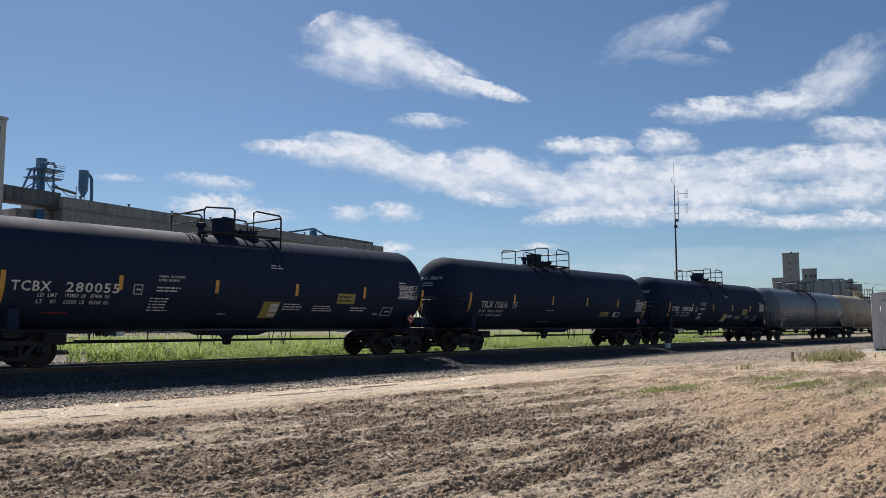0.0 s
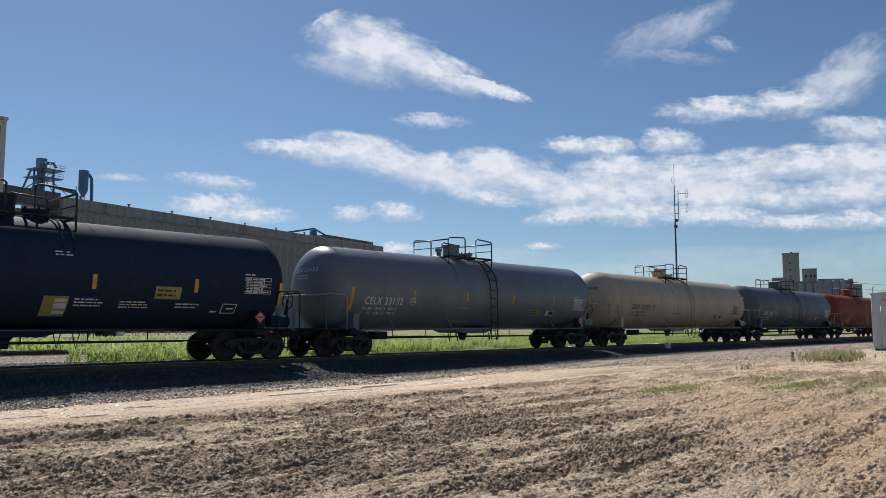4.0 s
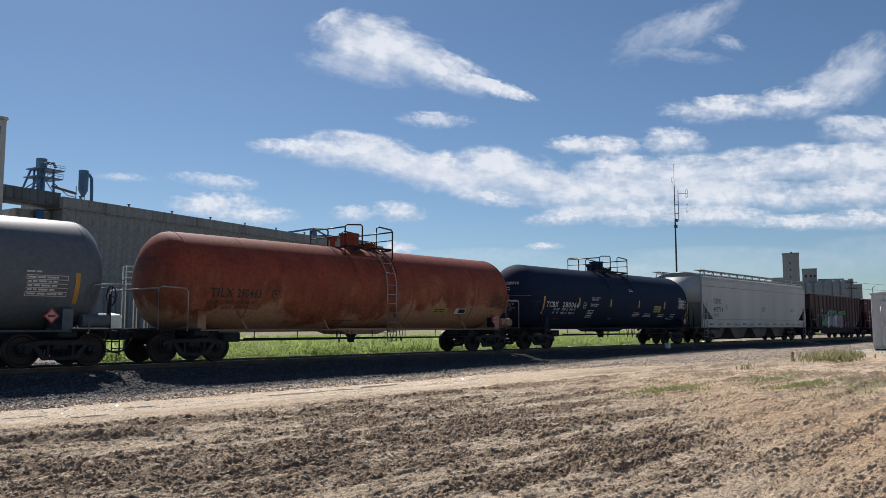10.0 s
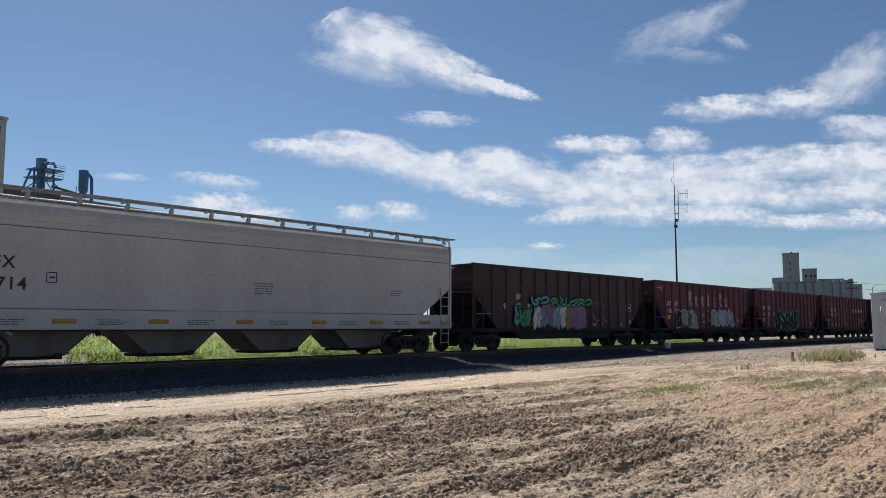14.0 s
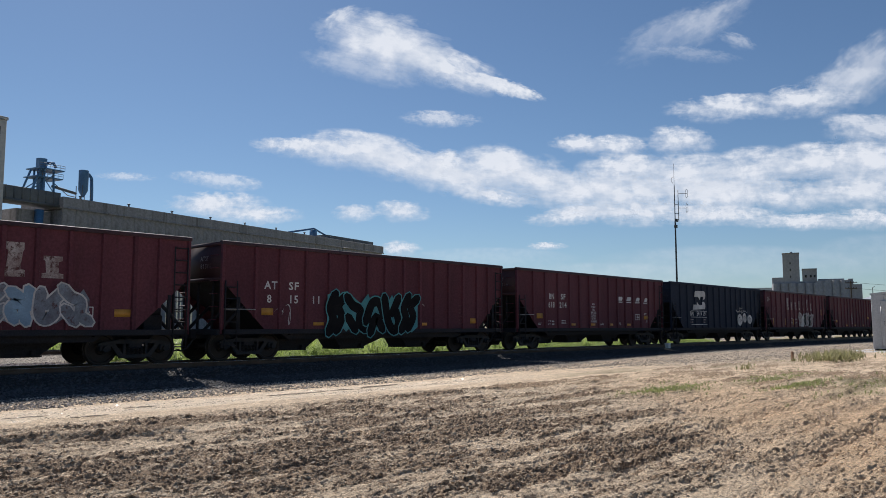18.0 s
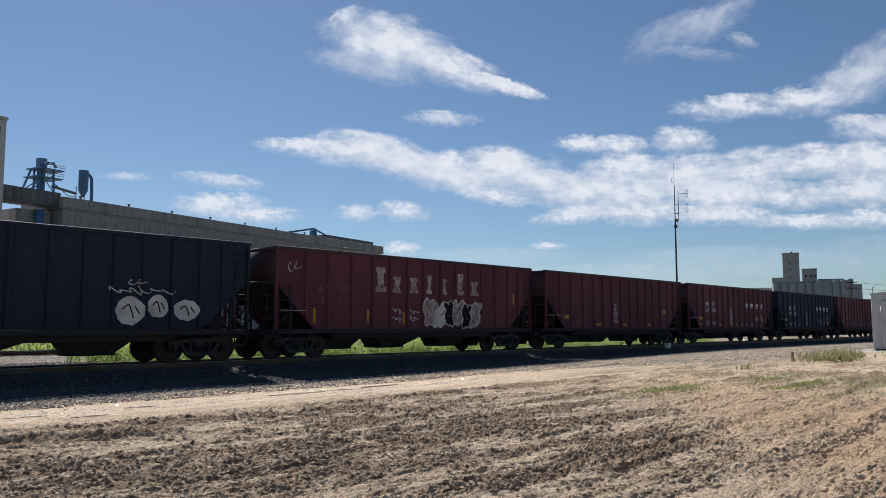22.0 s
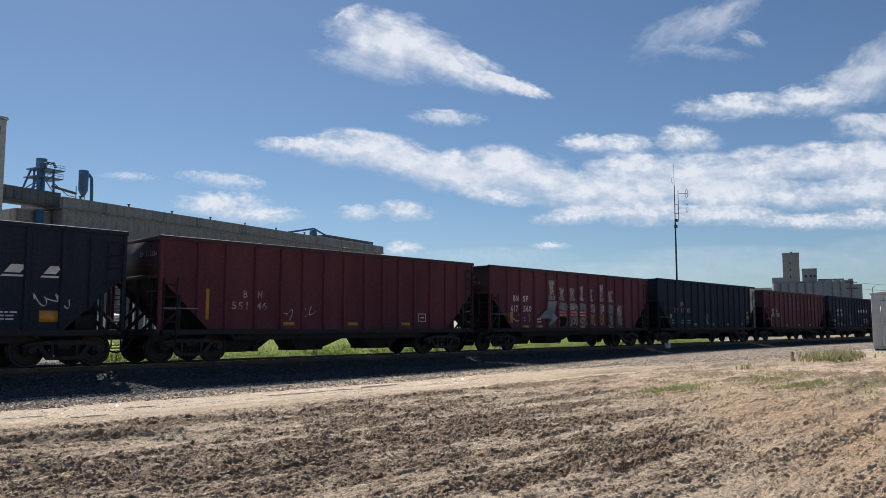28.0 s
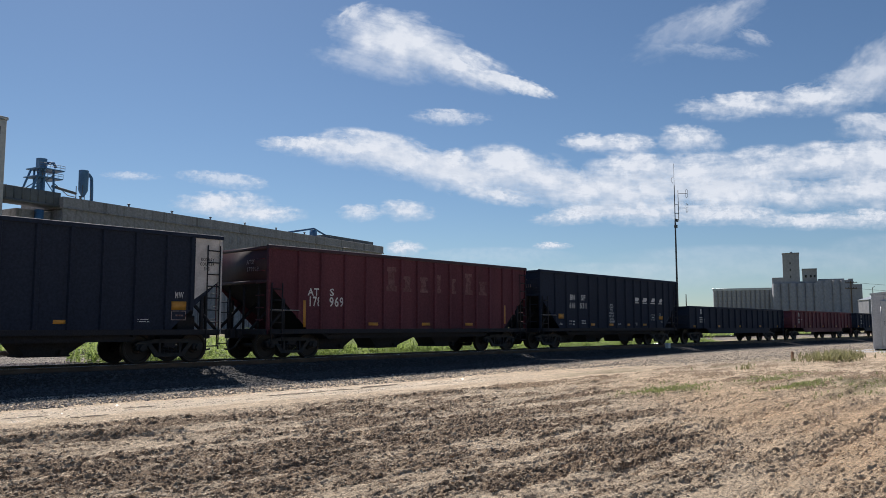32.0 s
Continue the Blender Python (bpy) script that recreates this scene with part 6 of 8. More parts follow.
def piece_white_end(car):
    words_on(car, (("BN", -4.42, 2.3, 0.5, 0.36), ("53", -5.26, 1.93, 0.5, 0.36), ("15", -4.4, 1.93, 0.47, 0.36), ("82", -3.54, 1.93, 0.46, 0.36)), YF, "faded_mark")
    plate(car, -6.06, -5.59, 1.56, 1.81, YF)
    for k, x in enumerate((-5.6, -4.4, -3.55)):
        small_print(car, x, 1.22, 0.45, 0.3, 2, "faded_mark", 60 + k, False, YF)
    for k, word in enumerate(("SCRAP TIE", "SERVICE ONLY", "", "DISABLED", "OUTLET GATES")):
        w = 0.05 * len(word)
        if word:
            lettering(car, word, -0.8 - w / 2, 1.78 - 0.14 * k, 0.13, w, "white_mark", False, YF)
    small_print(car, -1.08, 1.49, 0.5, 0.13, 1, "white_mark", 9, False, YF)
    tape_row(car, (-2.69, -0.16, 2.38), "orange", 1.15)
    words_on(car, (("MW", 5.79, 1.92, 0.28, 0.26),), YF)
    plate(car, 5.69, 6.16, 1.57, 1.82, YF)
    outline_box(car, 5.69, 6.16, 1.27, 1.55, "faded_mark", False, YF)
    small_print(car, 4.6, 1.2, 0.5, 0.12, 2, "white_mark", 63, False, YF)
    part("white_panel", built(lambda bm: prism(bm, [(6.42, 1.9), (7.26, 2.48), (7.26, 3.82), (6.42, 3.82)], YF - 0.003, YF + 0.003)), "white_paint", car, "white painted end panel")
    words_on(car, (("ROTARY", 6.6, 3.06, 0.46, 0.14), ("COUPLER", 6.57, 2.92, 0.5, 0.14), ("END", 6.7, 2.78, 0.22, 0.14)), YF - 0.006, "black_mark")


def tie_notice(car):
    """The white service notice down one panel."""
    service_block(car, -0.72)
    tape_row(car, (-2.5, 0.09, 2.79))
    plate(car, 4.68, 5.17, 1.78, 1.99, YF)
    outline_box(car, 4.69, 5.17, 1.47, 1.76, "ghost_mark", False, YF)
    plate(car, -5.47, -5.04, 1.44, 1.65, YF)
    small_print(car, -4.3, 1.2, 0.5, 0.26, 2, "ghost_mark", 64, False, YF)
    words_on(car, (("BN", -4.3, 2.2, 0.2, 0.3), ("SF", -3.7, 2.2, 0.2, 0.3)), YF, "ghost_mark")
    end_mark(car, 7.05, ("BNSF",))


def marks_faded(car):
    words_on(car, (("B", -4.2, 1.99, 0.17, 0.32), ("N", -3.67, 1.99, 0.19, 0.32), ("551", -4.61, 1.63, 0.6, 0.32), ("46", -3.69, 1.63, 0.4, 0.32)), YF, "faded_mark")
    for x0, x1, z0, z1, seed in ((-2.64, -2.25, 1.28, 1.68, 19), (-1.88, -1.37, 1.38, 1.8, 20)):
        scrawl(car, x0, x1, z0, z1, YF, "white_paint", seed)
    tape_row(car, (-2.66, 0.15, 2.81))
    outline_box(car, 3.73, 4.16, 1.27, 1.58, "white_mark", False, YF)
    upright_tape(car, ((5.27, 1.29, 2.23), (-5.5, 1.29, 2.23)))
    end_mark(car, 7.0, ("BN 551326",))


def marks_painted(car):
    words_on(car, (("AT", -5.38, 2.14, 0.47, 0.35), ("S", -4.44, 2.15, 0.2, 0.35), ("178", -5.37, 1.78, 0.56, 0.46), ("969", -4.45, 1.78, 0.65, 0.46)), YF)
    worn_name(car, 2.4, YF, "ghost_mark", 0.9)
    upright_tape(car, ((-5.57, 1.06, 1.96), (5.4, 1.2, 2.0)))
    tape_row(car, (-2.6, 0.2, 2.8))
    end_mark(car, 7.0, ("ATSF", "178969"))


HALF = 7.0
OPEN = [
    open_hopper(183.8, 7.35, "hopper_brown", "dark brown open hopper with purple and green graffiti", piece_dark, TOP + 0.03, False),
    open_hopper(199.5, 6.97, "hopper_red", "oxide-red open hopper with blue graffiti and worn white letters", piece_blue),
    open_hopper(214.55, 6.97, "hopper_red", "oxide-red open hopper with large teal graffiti", piece_teal),
    open_hopper(229.65, 7.0, "hopper_red", "oxide-red open hopper with clean white stencils", marks_bn("618", "214")),
    open_hopper(244.7, 7.0, "hopper_black", "black open hopper with a worn white device", piece_device),
    open_hopper(259.8, 7.05, "hopper_red", "oxide-red open hopper with worn white letters and scrawls", piece_white),
    open_hopper(275.07, 7.05, "hopper_red", "plain oxide-red open hopper with a stencilled notice", tie_notice),
    open_hopper(290.2, 7.0, "hopper_red", "oxide-red open hopper with white stencils and amber plates", marks_bn("617", "530")),
    open_hopper(305.45, 6.95, "hopper_black", "black open hopper with white stencils and scrawls", marks_bn("618", "136", marks_black_tagged, False)),
    open_hopper(320.45, 7.0, "hopper_red", "faded oxide-red open hopper with worn numbers", marks_faded),
    open_hopper(335.65, 7.05, "hopper_red", "oxide-red open hopper with multicoloured graffiti", piece_colour),
    open_hopper(351.3, 7.3, "hopper_black", "black open hopper with one white end panel", piece_white_end, TOP + 0.12, True, "white_paint"),
    open_hopper(367.35, 7.0, "hopper_red", "oxide-red open hopper with hand-painted numbers", marks_painted),
    open_hopper(382.5, 7.0, "hopper_black", "black open hopper ahead of low gondolas", marks_bn("616", "531")),
]


def gondola(centre, half, colour, label, seed):
    car = thing("gondola", pose(centre, TRACK_Y, RAIL), label, "gondola car", "wagons of the freight train")
    top = 2.3
    for sgn in (-1, 1):
        y = sgn * 1.5
        part("side_sheet", kept(("gondola_side", half, sgn), lambda bm: prism(bm, [(-half, 0.95), (-half + 2.6, 0.95), (-half + 3.2, 0.62), (half - 3.2, 0.62), (half - 2.6, 0.95), (half, 0.95), (half, top), (-half, top)], y - 0.015, y + 0.015)), colour, car)
        part("top_chord", kept(("gondola_chord", half, sgn), lambda bm: box(bm, -half, half, y - 0.08, y + 0.08, top - 0.08, top + 0.03, 0.012)), colour, car)
        for k in range(17):
            x = -half + 0.06 + k * (2 * half - 0.12) / 16
            part("rib", kept(("gondola_rib", sgn), lambda bm: prism(bm, [(-0.07, y + sgn * 0.015), (-0.05, y + sgn * 0.1), (0.05, y + sgn * 0.1), (0.07, y + sgn * 0.015)], 0.95, top - 0.08, "z")), colour, car, "", pose(x, 0, 0))
        part("ladder", kept(("gondola_ladder", sgn), lambda bm: ladder_mesh(bm, 0, 0.4, top - 0.1, 0.42, y * 1.08, 0.36)), colour, car, "", pose(half - 0.4, 0, 0))
    part("floor", kept(("gondola_floor", half), lambda bm: box(bm, -half, half, -1.48, 1.48, 0.95, 1.05)), "underframe", car)
    part("centre_sill", kept(("gondola_sill", half), lambda bm: box(bm, -half - 0.3, half + 0.3, -0.3, 0.3, 0.62, 0.95)), "underframe", car)
    for e in (-half, half):
        s = 1 if e > 0 else -1
        part("end_sheet", kept("gondola_end", lambda bm: (box(bm, -0.03, 0.03, -1.5, 1.5, 0.95, top), [box(bm, -0.09, 0.09, -1.48, 1.48, q, q + 0.1) for q in (1.2, 1.7, top - 0.1)])), colour, car, "", pose(e, 0, 0))
        bogie(car, e - s * 1.9)
    ends(car, half + 0.55)
    block_letters(car, -half + 1.7, 1.85, 2, -1.522)
    small_print(car, -half + 1.6, 1.3, 0.9, 0.4, 3, "white_mark", seed, False, -1.522)
    for k in range(5):
        x = -half + 0.7 + k * (2 * half - 2.0) / 4
        part("reflector", kept("gondola_tape", lambda bm: box(bm, 0, 0.4, -1.525, -1.518, 1.02, 1.14)), "orange", car, "", pose(x, 0, 0))
    return car


LOW = [
    gondola(399.2, 8.15, "hopper_black", "low black gondola car with white stencils", 1),
    gondola(417.2, 8.0, "hopper_red", "low oxide-red gondola car", 2),
    gondola(434.9, 8.0, "hopper_black", "low dark gondola car at the end of the string", 3),
]
TRAIN = TANKS + [HOPPER] + OPEN + LOW


# ---------------------------------------------------------------- places behind the train
FWD, RGT = Vector((0.7404, 0.6722, 0)), Vector((0.6722, -0.7404, 0))


def spot(u, depth):
    """A place on the plain, depth metres out on the way from the lot towards the north-east, u times that to its side."""
    return FWD * depth + RGT * (u * depth)


def in_row(name, me, mat, parent, n, place, label=""):
    for k in range(n):
        part(name, me, mat, parent, label, place(k))


def grain_elevator():
    """Long row of concrete bins with a header wall on top."""
    el = thing("grain_elevator", pose(78.4, 196.3, 0, 0, 0, 12.8), "long grey concrete grain elevator with ribbed bins", "grain elevator", kind="structure")
    length, top, deep, n = 139.0, 33.0, 16.0, 40
    w = length / n
    part("core_wall", built(lambda bm: box(bm, 0.3, length - 0.3, 0.4, deep, 0, top - 3.0)), "concrete", el)

    def bay(bm):
        prism(bm, [(w * q, -0.42 * math.sin(math.pi * q) ** 0.6) for q in (0.0, 0.04, 0.12, 0.25, 0.4, 0.6, 0.75, 0.88, 0.96, 1.0)] + [(w, 0.5), (0, 0.5)], 0, top - 2.8, "z")
    in_row("bin_wall", kept("bin_wall", bay), "concrete", el, n, lambda k: pose(k * w, 0, 0))
    part("header_wall", built(lambda bm: box(bm, -0.4, length + 0.4, -0.6, deep + 0.4, top - 2.8, top, 0.1)), "concrete", el, "concrete parapet along the roof")
    part("drip_ledge", built(lambda bm: box(bm, -0.5, length + 0.5, -0.8, -0.6, top - 2.9, top - 2.5)), "concrete", el)
    part("roof_gallery", built(lambda bm: box(bm, length * 0.76, length - 3, 2, 6, top, top + 1.6, 0.1)), "grey_steel", el, "low roof conveyor gallery")
    part("roof_conveyor", built(lambda bm: (tube(bm, [(length * 0.62, 3, top + 0.4), (length * 0.72, 3, top + 3.2), (length * 0.78, 3, top + 1.0)], 0.35, 5), box(bm, length * 0.712, length * 0.724, 2, 4, top, top + 2.6))), "blue_steel", el, "blue inclined conveyor")
    in_row("roof_vent", kept("roof_vent", lambda bm: (lathe(bm, [(0, 0.0), (0, 0.22), (0.7, 0.22), (0.7, 0.4), (0.9, 0.4), (1.0, 0.0)], 8, "z"))), "grey_steel", el, 9, lambda k: pose(5 + k * 14.5, 0.6, top))
    # bridge towards the tall headhouse
    part("conveyor_bridge", built(lambda bm: (box(bm, -15.0, 0, 1.0, 6.0, top - 2.6, top + 1.0, 0.1), box(bm, -15.0, 0, 0.7, 1.0, top - 2.6, top - 2.0), [box(bm, q, q + 0.25, 0.9, 1.0, top - 2.0, top + 1.0) for q in range(-14, 0, 2)])), "grey_steel", el, "enclosed steel conveyor bridge")
    part("end_bin", built(lambda bm: box(bm, -9.2, -0.42, 4.0, deep, 0, top - 3.6, 0.1)), "concrete", el)
    part("support_leg", built(lambda bm: box(bm, -5.4, -3.9, 1.6, 3.0, 0, top - 3.6)), "blue_steel", el, "blue steel support leg")
    # steel tower with its drive
    tw = part("drive_tower", built(lambda bm: (
        [tube(bm, [(x0, y, top), (x1, y, top + 6.4)], 0.26, 5) for y in (1.5, 5.5) for x0, x1 in ((-7.6, -5.2), (-1.6, -2.0), (-4.3, -4.3))],
        [tube(bm, [(-7.0, y, top + 1.2), (-2.0, y, top + 5.0)], 0.13, 4) for y in (1.5, 5.5)],
        [tube(bm, [(-1.8, y, top + 1.0), (-4.8, y, top + 4.6)], 0.13, 4) for y in (1.5, 5.5)],
        box(bm, -6.6, 0.2, 0.8, 6.2, top + 4.2, top + 4.45), box(bm, -6.0, 0.6, 0.8, 6.2, top + 6.3, top + 6.55),
        box(bm, -4.5, -3.3, 2.6, 4.2, top + 0.6, top + 6.3, 0.1))), "blue_steel", el, "steel headframe with platforms")
    rails = [(-6.6, 0.2, top + 4.45), (-6.0, 0.6, top + 6.55)]
    part("tower_rail", built(lambda bm: [tube(bm, [(a, 0.8, z + q), (b, 0.8, z + q)], 0.06, 4) for a, b, z in rails for q in (0.55, 1.1)] +
                             [tube(bm, [(a + (b - a) * k / 5, 0.8, z), (a + (b - a) * k / 5, 0.8, z + 1.1)], 0.06, 4) for a, b, z in rails for k in range(6)]), "grey_steel", tw)
    part("drive_drum", built(lambda bm: (lathe(bm, [(0, 0.0), (0, 1.25), (2.5, 1.25), (2.52, 0.9), (2.53, 0.0)], 16, "z", (-3.9, 3.4, top + 6.55)), tube(bm, [(-2.7, 3.4, top + 8.2), (-1.0, 3.0, top + 8.4), (-0.4, 3.0, top + 7.4)], 0.4, 6))), "blue_steel", el, "dark blue drive drum")
    part("dust_cyclone", built(lambda bm: lathe(bm, [(1.2, 0.0), (1.2, 0.3), (2.9, 1.15), (8.0, 1.2), (8.1, 1.1), (8.2, 0.0)], 18, "z", (7.4, 3.0, top))), "blue_steel", el, "blue dust cyclone")
    part("cyclone_legs", built(lambda bm: [tube(bm, [(7.5 + dx, 3.0 + dy, top), (7.5 + dx, 3.0 + dy, top + 4)], 0.12, 4) for dx in (-1.2, 1.2) for dy in (-1.2, 1.2)]), "grey_steel", el)
    part("cyclone_duct", built(lambda bm: tube(bm, [(7.5, 3.0, top + 7.4), (8.9, 3.0, top + 7.3), (9.7, 3.0, top + 6.4), (9.9, 3.0, top + 3), (9.9, 3.0, top)], 0.4, 8)), "blue_steel", el, "blue bent duct")
    part("feed_duct", built(lambda bm: (tube(bm, [(-1.5, 2.5, top + 2.6), (5.3, 2.8, top + 1.8)], 0.35, 6), tube(bm, [(-1.0, 2.5, top + 3.4), (3.0, 2.8, top + 1.0), (5.5, 3, top + 0.9)], 0.12, 4))), "grey_steel", el)
    return el


def headhouse():
    hh = thing("headhouse", pose(78.4, 196.3, 0, 0, 0, 12.8), "tall pale concrete elevator headhouse", "elevator tower", kind="structure")
    part("tower_wall", built(lambda bm: box(bm, -36, -15.0, 0, 16, 0, 48.6, 0.15)), "concrete_pale", hh)
    part("parapet", built(lambda bm: box(bm, -36.2, -14.8, -0.2, 16.2, 48.6, 49.3, 0.05)), "concrete_pale", hh)
    me = kept("tower_window", lambda bm: (box(bm, -0.7, 0.7, -0.06, 0.0, -0.9, 0.9), box(bm, -0.05, 0.05, -0.1, -0.06, -0.9, 0.9)))
    for k in range(8):
        for z in (46.0, 36.5):
            part("window", me, "dark_glass", hh, "small dark window", pose(-17.2 - k * 2.7, 0, z))
    return hh


def grain_bin(u, depth, r, eave, peak, label):
    b = thing("grain_bin", Matrix.Translation(spot(u, depth)), label, "grain bin", kind="structure")
    prof = [(0, r)]
    z = 0.0
    while z < eave - 0.5:
        prof += [(z + 0.25, r + 0.05), (z + 0.5, r)]
        z += 0.5
    part("bin_wall", built(lambda bm: lathe(bm, prof, 36, "z")), "galvanised", b, "corrugated steel wall")
    part("bin_roof", built(lambda bm: lathe(bm, [(eave - 0.1, r + 0.25), (eave, r + 0.25), (peak - 0.5, 0.8), (peak, 0.8), (peak + 0.2, 0.0)], 24, "z")), "galvanised", b, "conical sheet roof")
    for k in range(12):
        a = k * math.pi / 6
        part("roof_rib", built(lambda bm: tube(bm, [((r + 0.2) * math.cos(a), (r + 0.2) * math.sin(a), eave + 0.05), (0.8 * math.cos(a), 0.8 * math.sin(a), peak - 0.4)], 0.08, 4)), "galvanised", b)
    part("catwalk", built(lambda bm: (box(bm, -r, 1.5, -0.8, 0.8, peak + 0.6, peak + 0.8), [tube(bm, [(q, -0.8, peak - 0.4), (q, -0.8, peak + 2.0)], 0.08, 4) for q in (-r, -r * 0.5, 0.0, 1.4)], tube(bm, [(-r, -0.8, peak + 2.0), (1.5, -0.8, peak + 2.0)], 0.06, 4))), "grey_steel", b, "steel catwalk over the bin")
    return b


def far_elevator():
    o = spot(0.4442, 645)
    el = thing("concrete_elevator", Matrix.Translation(o) @ pose(0, 0, 0, 0, 0, -71.6), "distant grey concrete grain elevator with towers", "grain elevator", kind="structure")

    el.scale = (0.93, 1, 1)

    def block(name, x0, x1, z, y0=0.0, y1=18.0, z0=0.0):
        return part(name, built(lambda bm: box(bm, x0, x1, y0, y1, z0, z, 0.2)), "concrete_far", el)
    tower = block("main_tower", -7.4, 6.2, 61.0)
    part("tower_cap", built(lambda bm: (box(bm, -7.7, 6.5, -0.3, 18.3, 61.0, 61.6), box(bm, -1.0, 1.0, 5, 7, 61.6, 62.9))), "concrete_far", tower)
    low = block("second_tower", 8.4, 19.9, 47.6, 1.0)
    part("tower_cap", built(lambda bm: box(bm, 8.1, 20.2, 0.7, 18.3, 47.6, 48.3)), "concrete_far", low)
    block("side_block", -16.5, -7.4, 41.5, 0.5)
    block("link_block", 6.2, 21.5, 38.0, 2.0)
    block("end_block", 44.0, 54.5, 35.0, 2.0)
    block("end_tower", 44.0, 48.0, 39.5, 3.0)
    silo = kept("silo", lambda bm: lathe(bm, [(0, 3.7), (36.0, 3.7), (36.4, 3.5), (36.4, 0)], 14, "z"))
    in_row("silo", silo, "concrete_far", el, 7, lambda k: pose(-13 + k * 6.6, 0.6, 0))
    in_row("silo", silo, "concrete_far", el, 4, lambda k: pose(22 + k * 6.2, 0.6, 1.8))
    part("silo_gallery", built(lambda bm: box(bm, 20.5, 41, 1, 8, 38.0, 39.6, 0.1)), "concrete_far", el)
    small = kept("slim_silo", lambda bm: lathe(bm, [(0, 2.15), (31.5, 2.15), (31.6, 0)], 12, "z"))
    in_row("silo", small, "concrete_far", el, 13, lambda k: pose(-65.0 + k * 4.0, 6, 0))
    part("long_gallery", built(lambda bm: (box(bm, -67.4, -16.5, 4, 12, 31.4, 33.4, 0.1))), "galvanised", el, "pale gallery roof")
    wm = kept("elevator_window", lambda bm: box(bm, -0.7, 0.7, -0.15, 0.0, -1.0, 1.0))
    for z in (42, 47.5, 53):
        for x in (-1.2,):
            part("window", kept("slit_window", lambda bm: box(bm, -0.45, 0.45, -0.12, 0.0, -0.8, 0.8)), "dark_glass", el, "", pose(x, 0, z))
    for k, (x, z) in enumerate([(11, 42), (15, 42), (18, 42), (-13, 34), (-10.5, 34)]):
        part("window", wm, "dark_glass", el, "", pose(x, 1.0 if x > 8 else (0.5 if x < -8 else 0.0), z))
    shed = thing("storage_shed", Matrix.Translation(spot(0.556, 560)) @ pose(0, 0, 0, 0, 0, -47.77), "low tan shed beside the far elevator", "shed", kind="structure")
    part("shed_wall", built(lambda bm: prism(bm, [(-9, 0), (9, 0), (9, 20), (0, 22.5), (-9, 20)], 0, 14)), "concrete_far", shed)
    part("shed_roof", built(lambda bm: prism(bm, [(-9.4, 20.0), (0, 22.7), (9.4, 20.0), (9.4, 20.4), (0, 23.1), (-9.4, 20.4)], -0.3, 14.3)), "galvanised", shed)
    return el


grain_elevator()
headhouse()
grain_bin(-0.112, 215, 5.2, 16.0, 20.6, "corrugated steel grain bin with conical roof")
far_elevator()


def radio_mast():
    p = spot(0.2975, 138)
    ms = thing("radio_mast", Matrix.Translation(p), "slim dark radio mast with side antennas", "radio mast")
    part("mast_pole", built(lambda bm: lathe(bm, [(0, 0.2), (10, 0.17), (20, 0.13), (20.2, 0.09), (26.5, 0.07), (26.6, 0.035), (30.4, 0.025), (30.4, 0.0)], 8, "z")), "mast", ms)
    d = RGT
    part("side_pole", built(lambda bm: tube(bm, [d * 0.65 + Vector((0, 0, 20.0)), d * 0.62 + Vector((0, 0, 25.6))], 0.06, 6)), "mast", ms)
    for z in (20.4, 21.4, 23.0):
        part("standoff", built(lambda bm: tube(bm, [Vector((0, 0, z)), d * 0.68 + Vector((0, 0, z))], 0.05, 5)), "mast", ms)
    for z in (22.4, 25.0):
        part("dipole", built(lambda bm: (tube(bm, [d * 0.65 + Vector((0, 0, z)), d * 2.2 + Vector((0, 0, z))], 0.04, 5),
                                         tube(bm, [d * 2.1 + Vector((0, 0, z - 0.8)), d * 2.0 + Vector((0, 0, z - 0.6)), d * 2.0 + Vector((0, 0, z + 0.6)), d * 2.1 + Vector((0, 0, z + 0.8)), d * 2.32 + Vector((0, 0, z + 0.6)), d * 2.32 + Vector((0, 0, z - 0.6)), d * 2.1 + Vector((0, 0, z - 0.8))], 0.04, 5))), "mast", ms, "folded dipole antenna")
    part("coil_box", built(lambda bm: (box(bm, -0.1, 0.5, -0.2, 0.2, 18.9, 19.4, 0.03), box(bm, 0.2, 0.9, -0.15, 0.15, 20.0, 20.4, 0.03))), "mast", ms)
    part("ring_antenna", built(lambda bm: tube(bm, [d * -0.2 + Vector((0, 0, 27.3 - 0.5)), d * -0.42 + Vector((0, 0, 27.1)), d * -0.42 + Vector((0, 0, 27.8)), d * -0.1 + Vector((0, 0, 28.0))], 0.04, 5)), "mast", ms)
    part("equipment_box", built(lambda bm: box(bm, -0.9, 0.9, -0.6, 0.6, 0.0, 2.0, 0.03)), "cabinet", ms)
    return ms


radio_mast()


def utility_pole(u, depth, h, arms=True):
    p = spot(u, depth)
    pl = thing("utility_pole", Matrix.Translation(p) @ pose(0, 0, 0, 0, 0, -47.77), "weathered wooden utility pole", "utility pole", "utility poles")
    part("pole", built(lambda bm: lathe(bm, [(0, 0.17), (h, 0.11), (h, 0.0)], 8, "z")), "wood_pole", pl)
    if arms:
        for z in (h - 0.4, h - 1.5):
            part("crossarm", built(lambda bm: box(bm, -1.1, 1.1, -0.06, 0.06, z - 0.07, z + 0.07)), "wood_pole", pl)
            for x in (-1.0, -0.5, 0.5, 1.0):
                part("insulator", kept("insulator", lambda bm: lathe(bm, [(0, 0.03), (0.1, 0.06), (0.2, 0.05), (0.22, 0.0)], 6, "z")), "dark_glass", pl, "", pose(x, 0, z + 0.07))
    return pl


utility_pole(0.5185, 150, 10.2)
utility_pole(0.74, 170, 11.3)
utility_pole(0.3085, 190, 9.2, False)
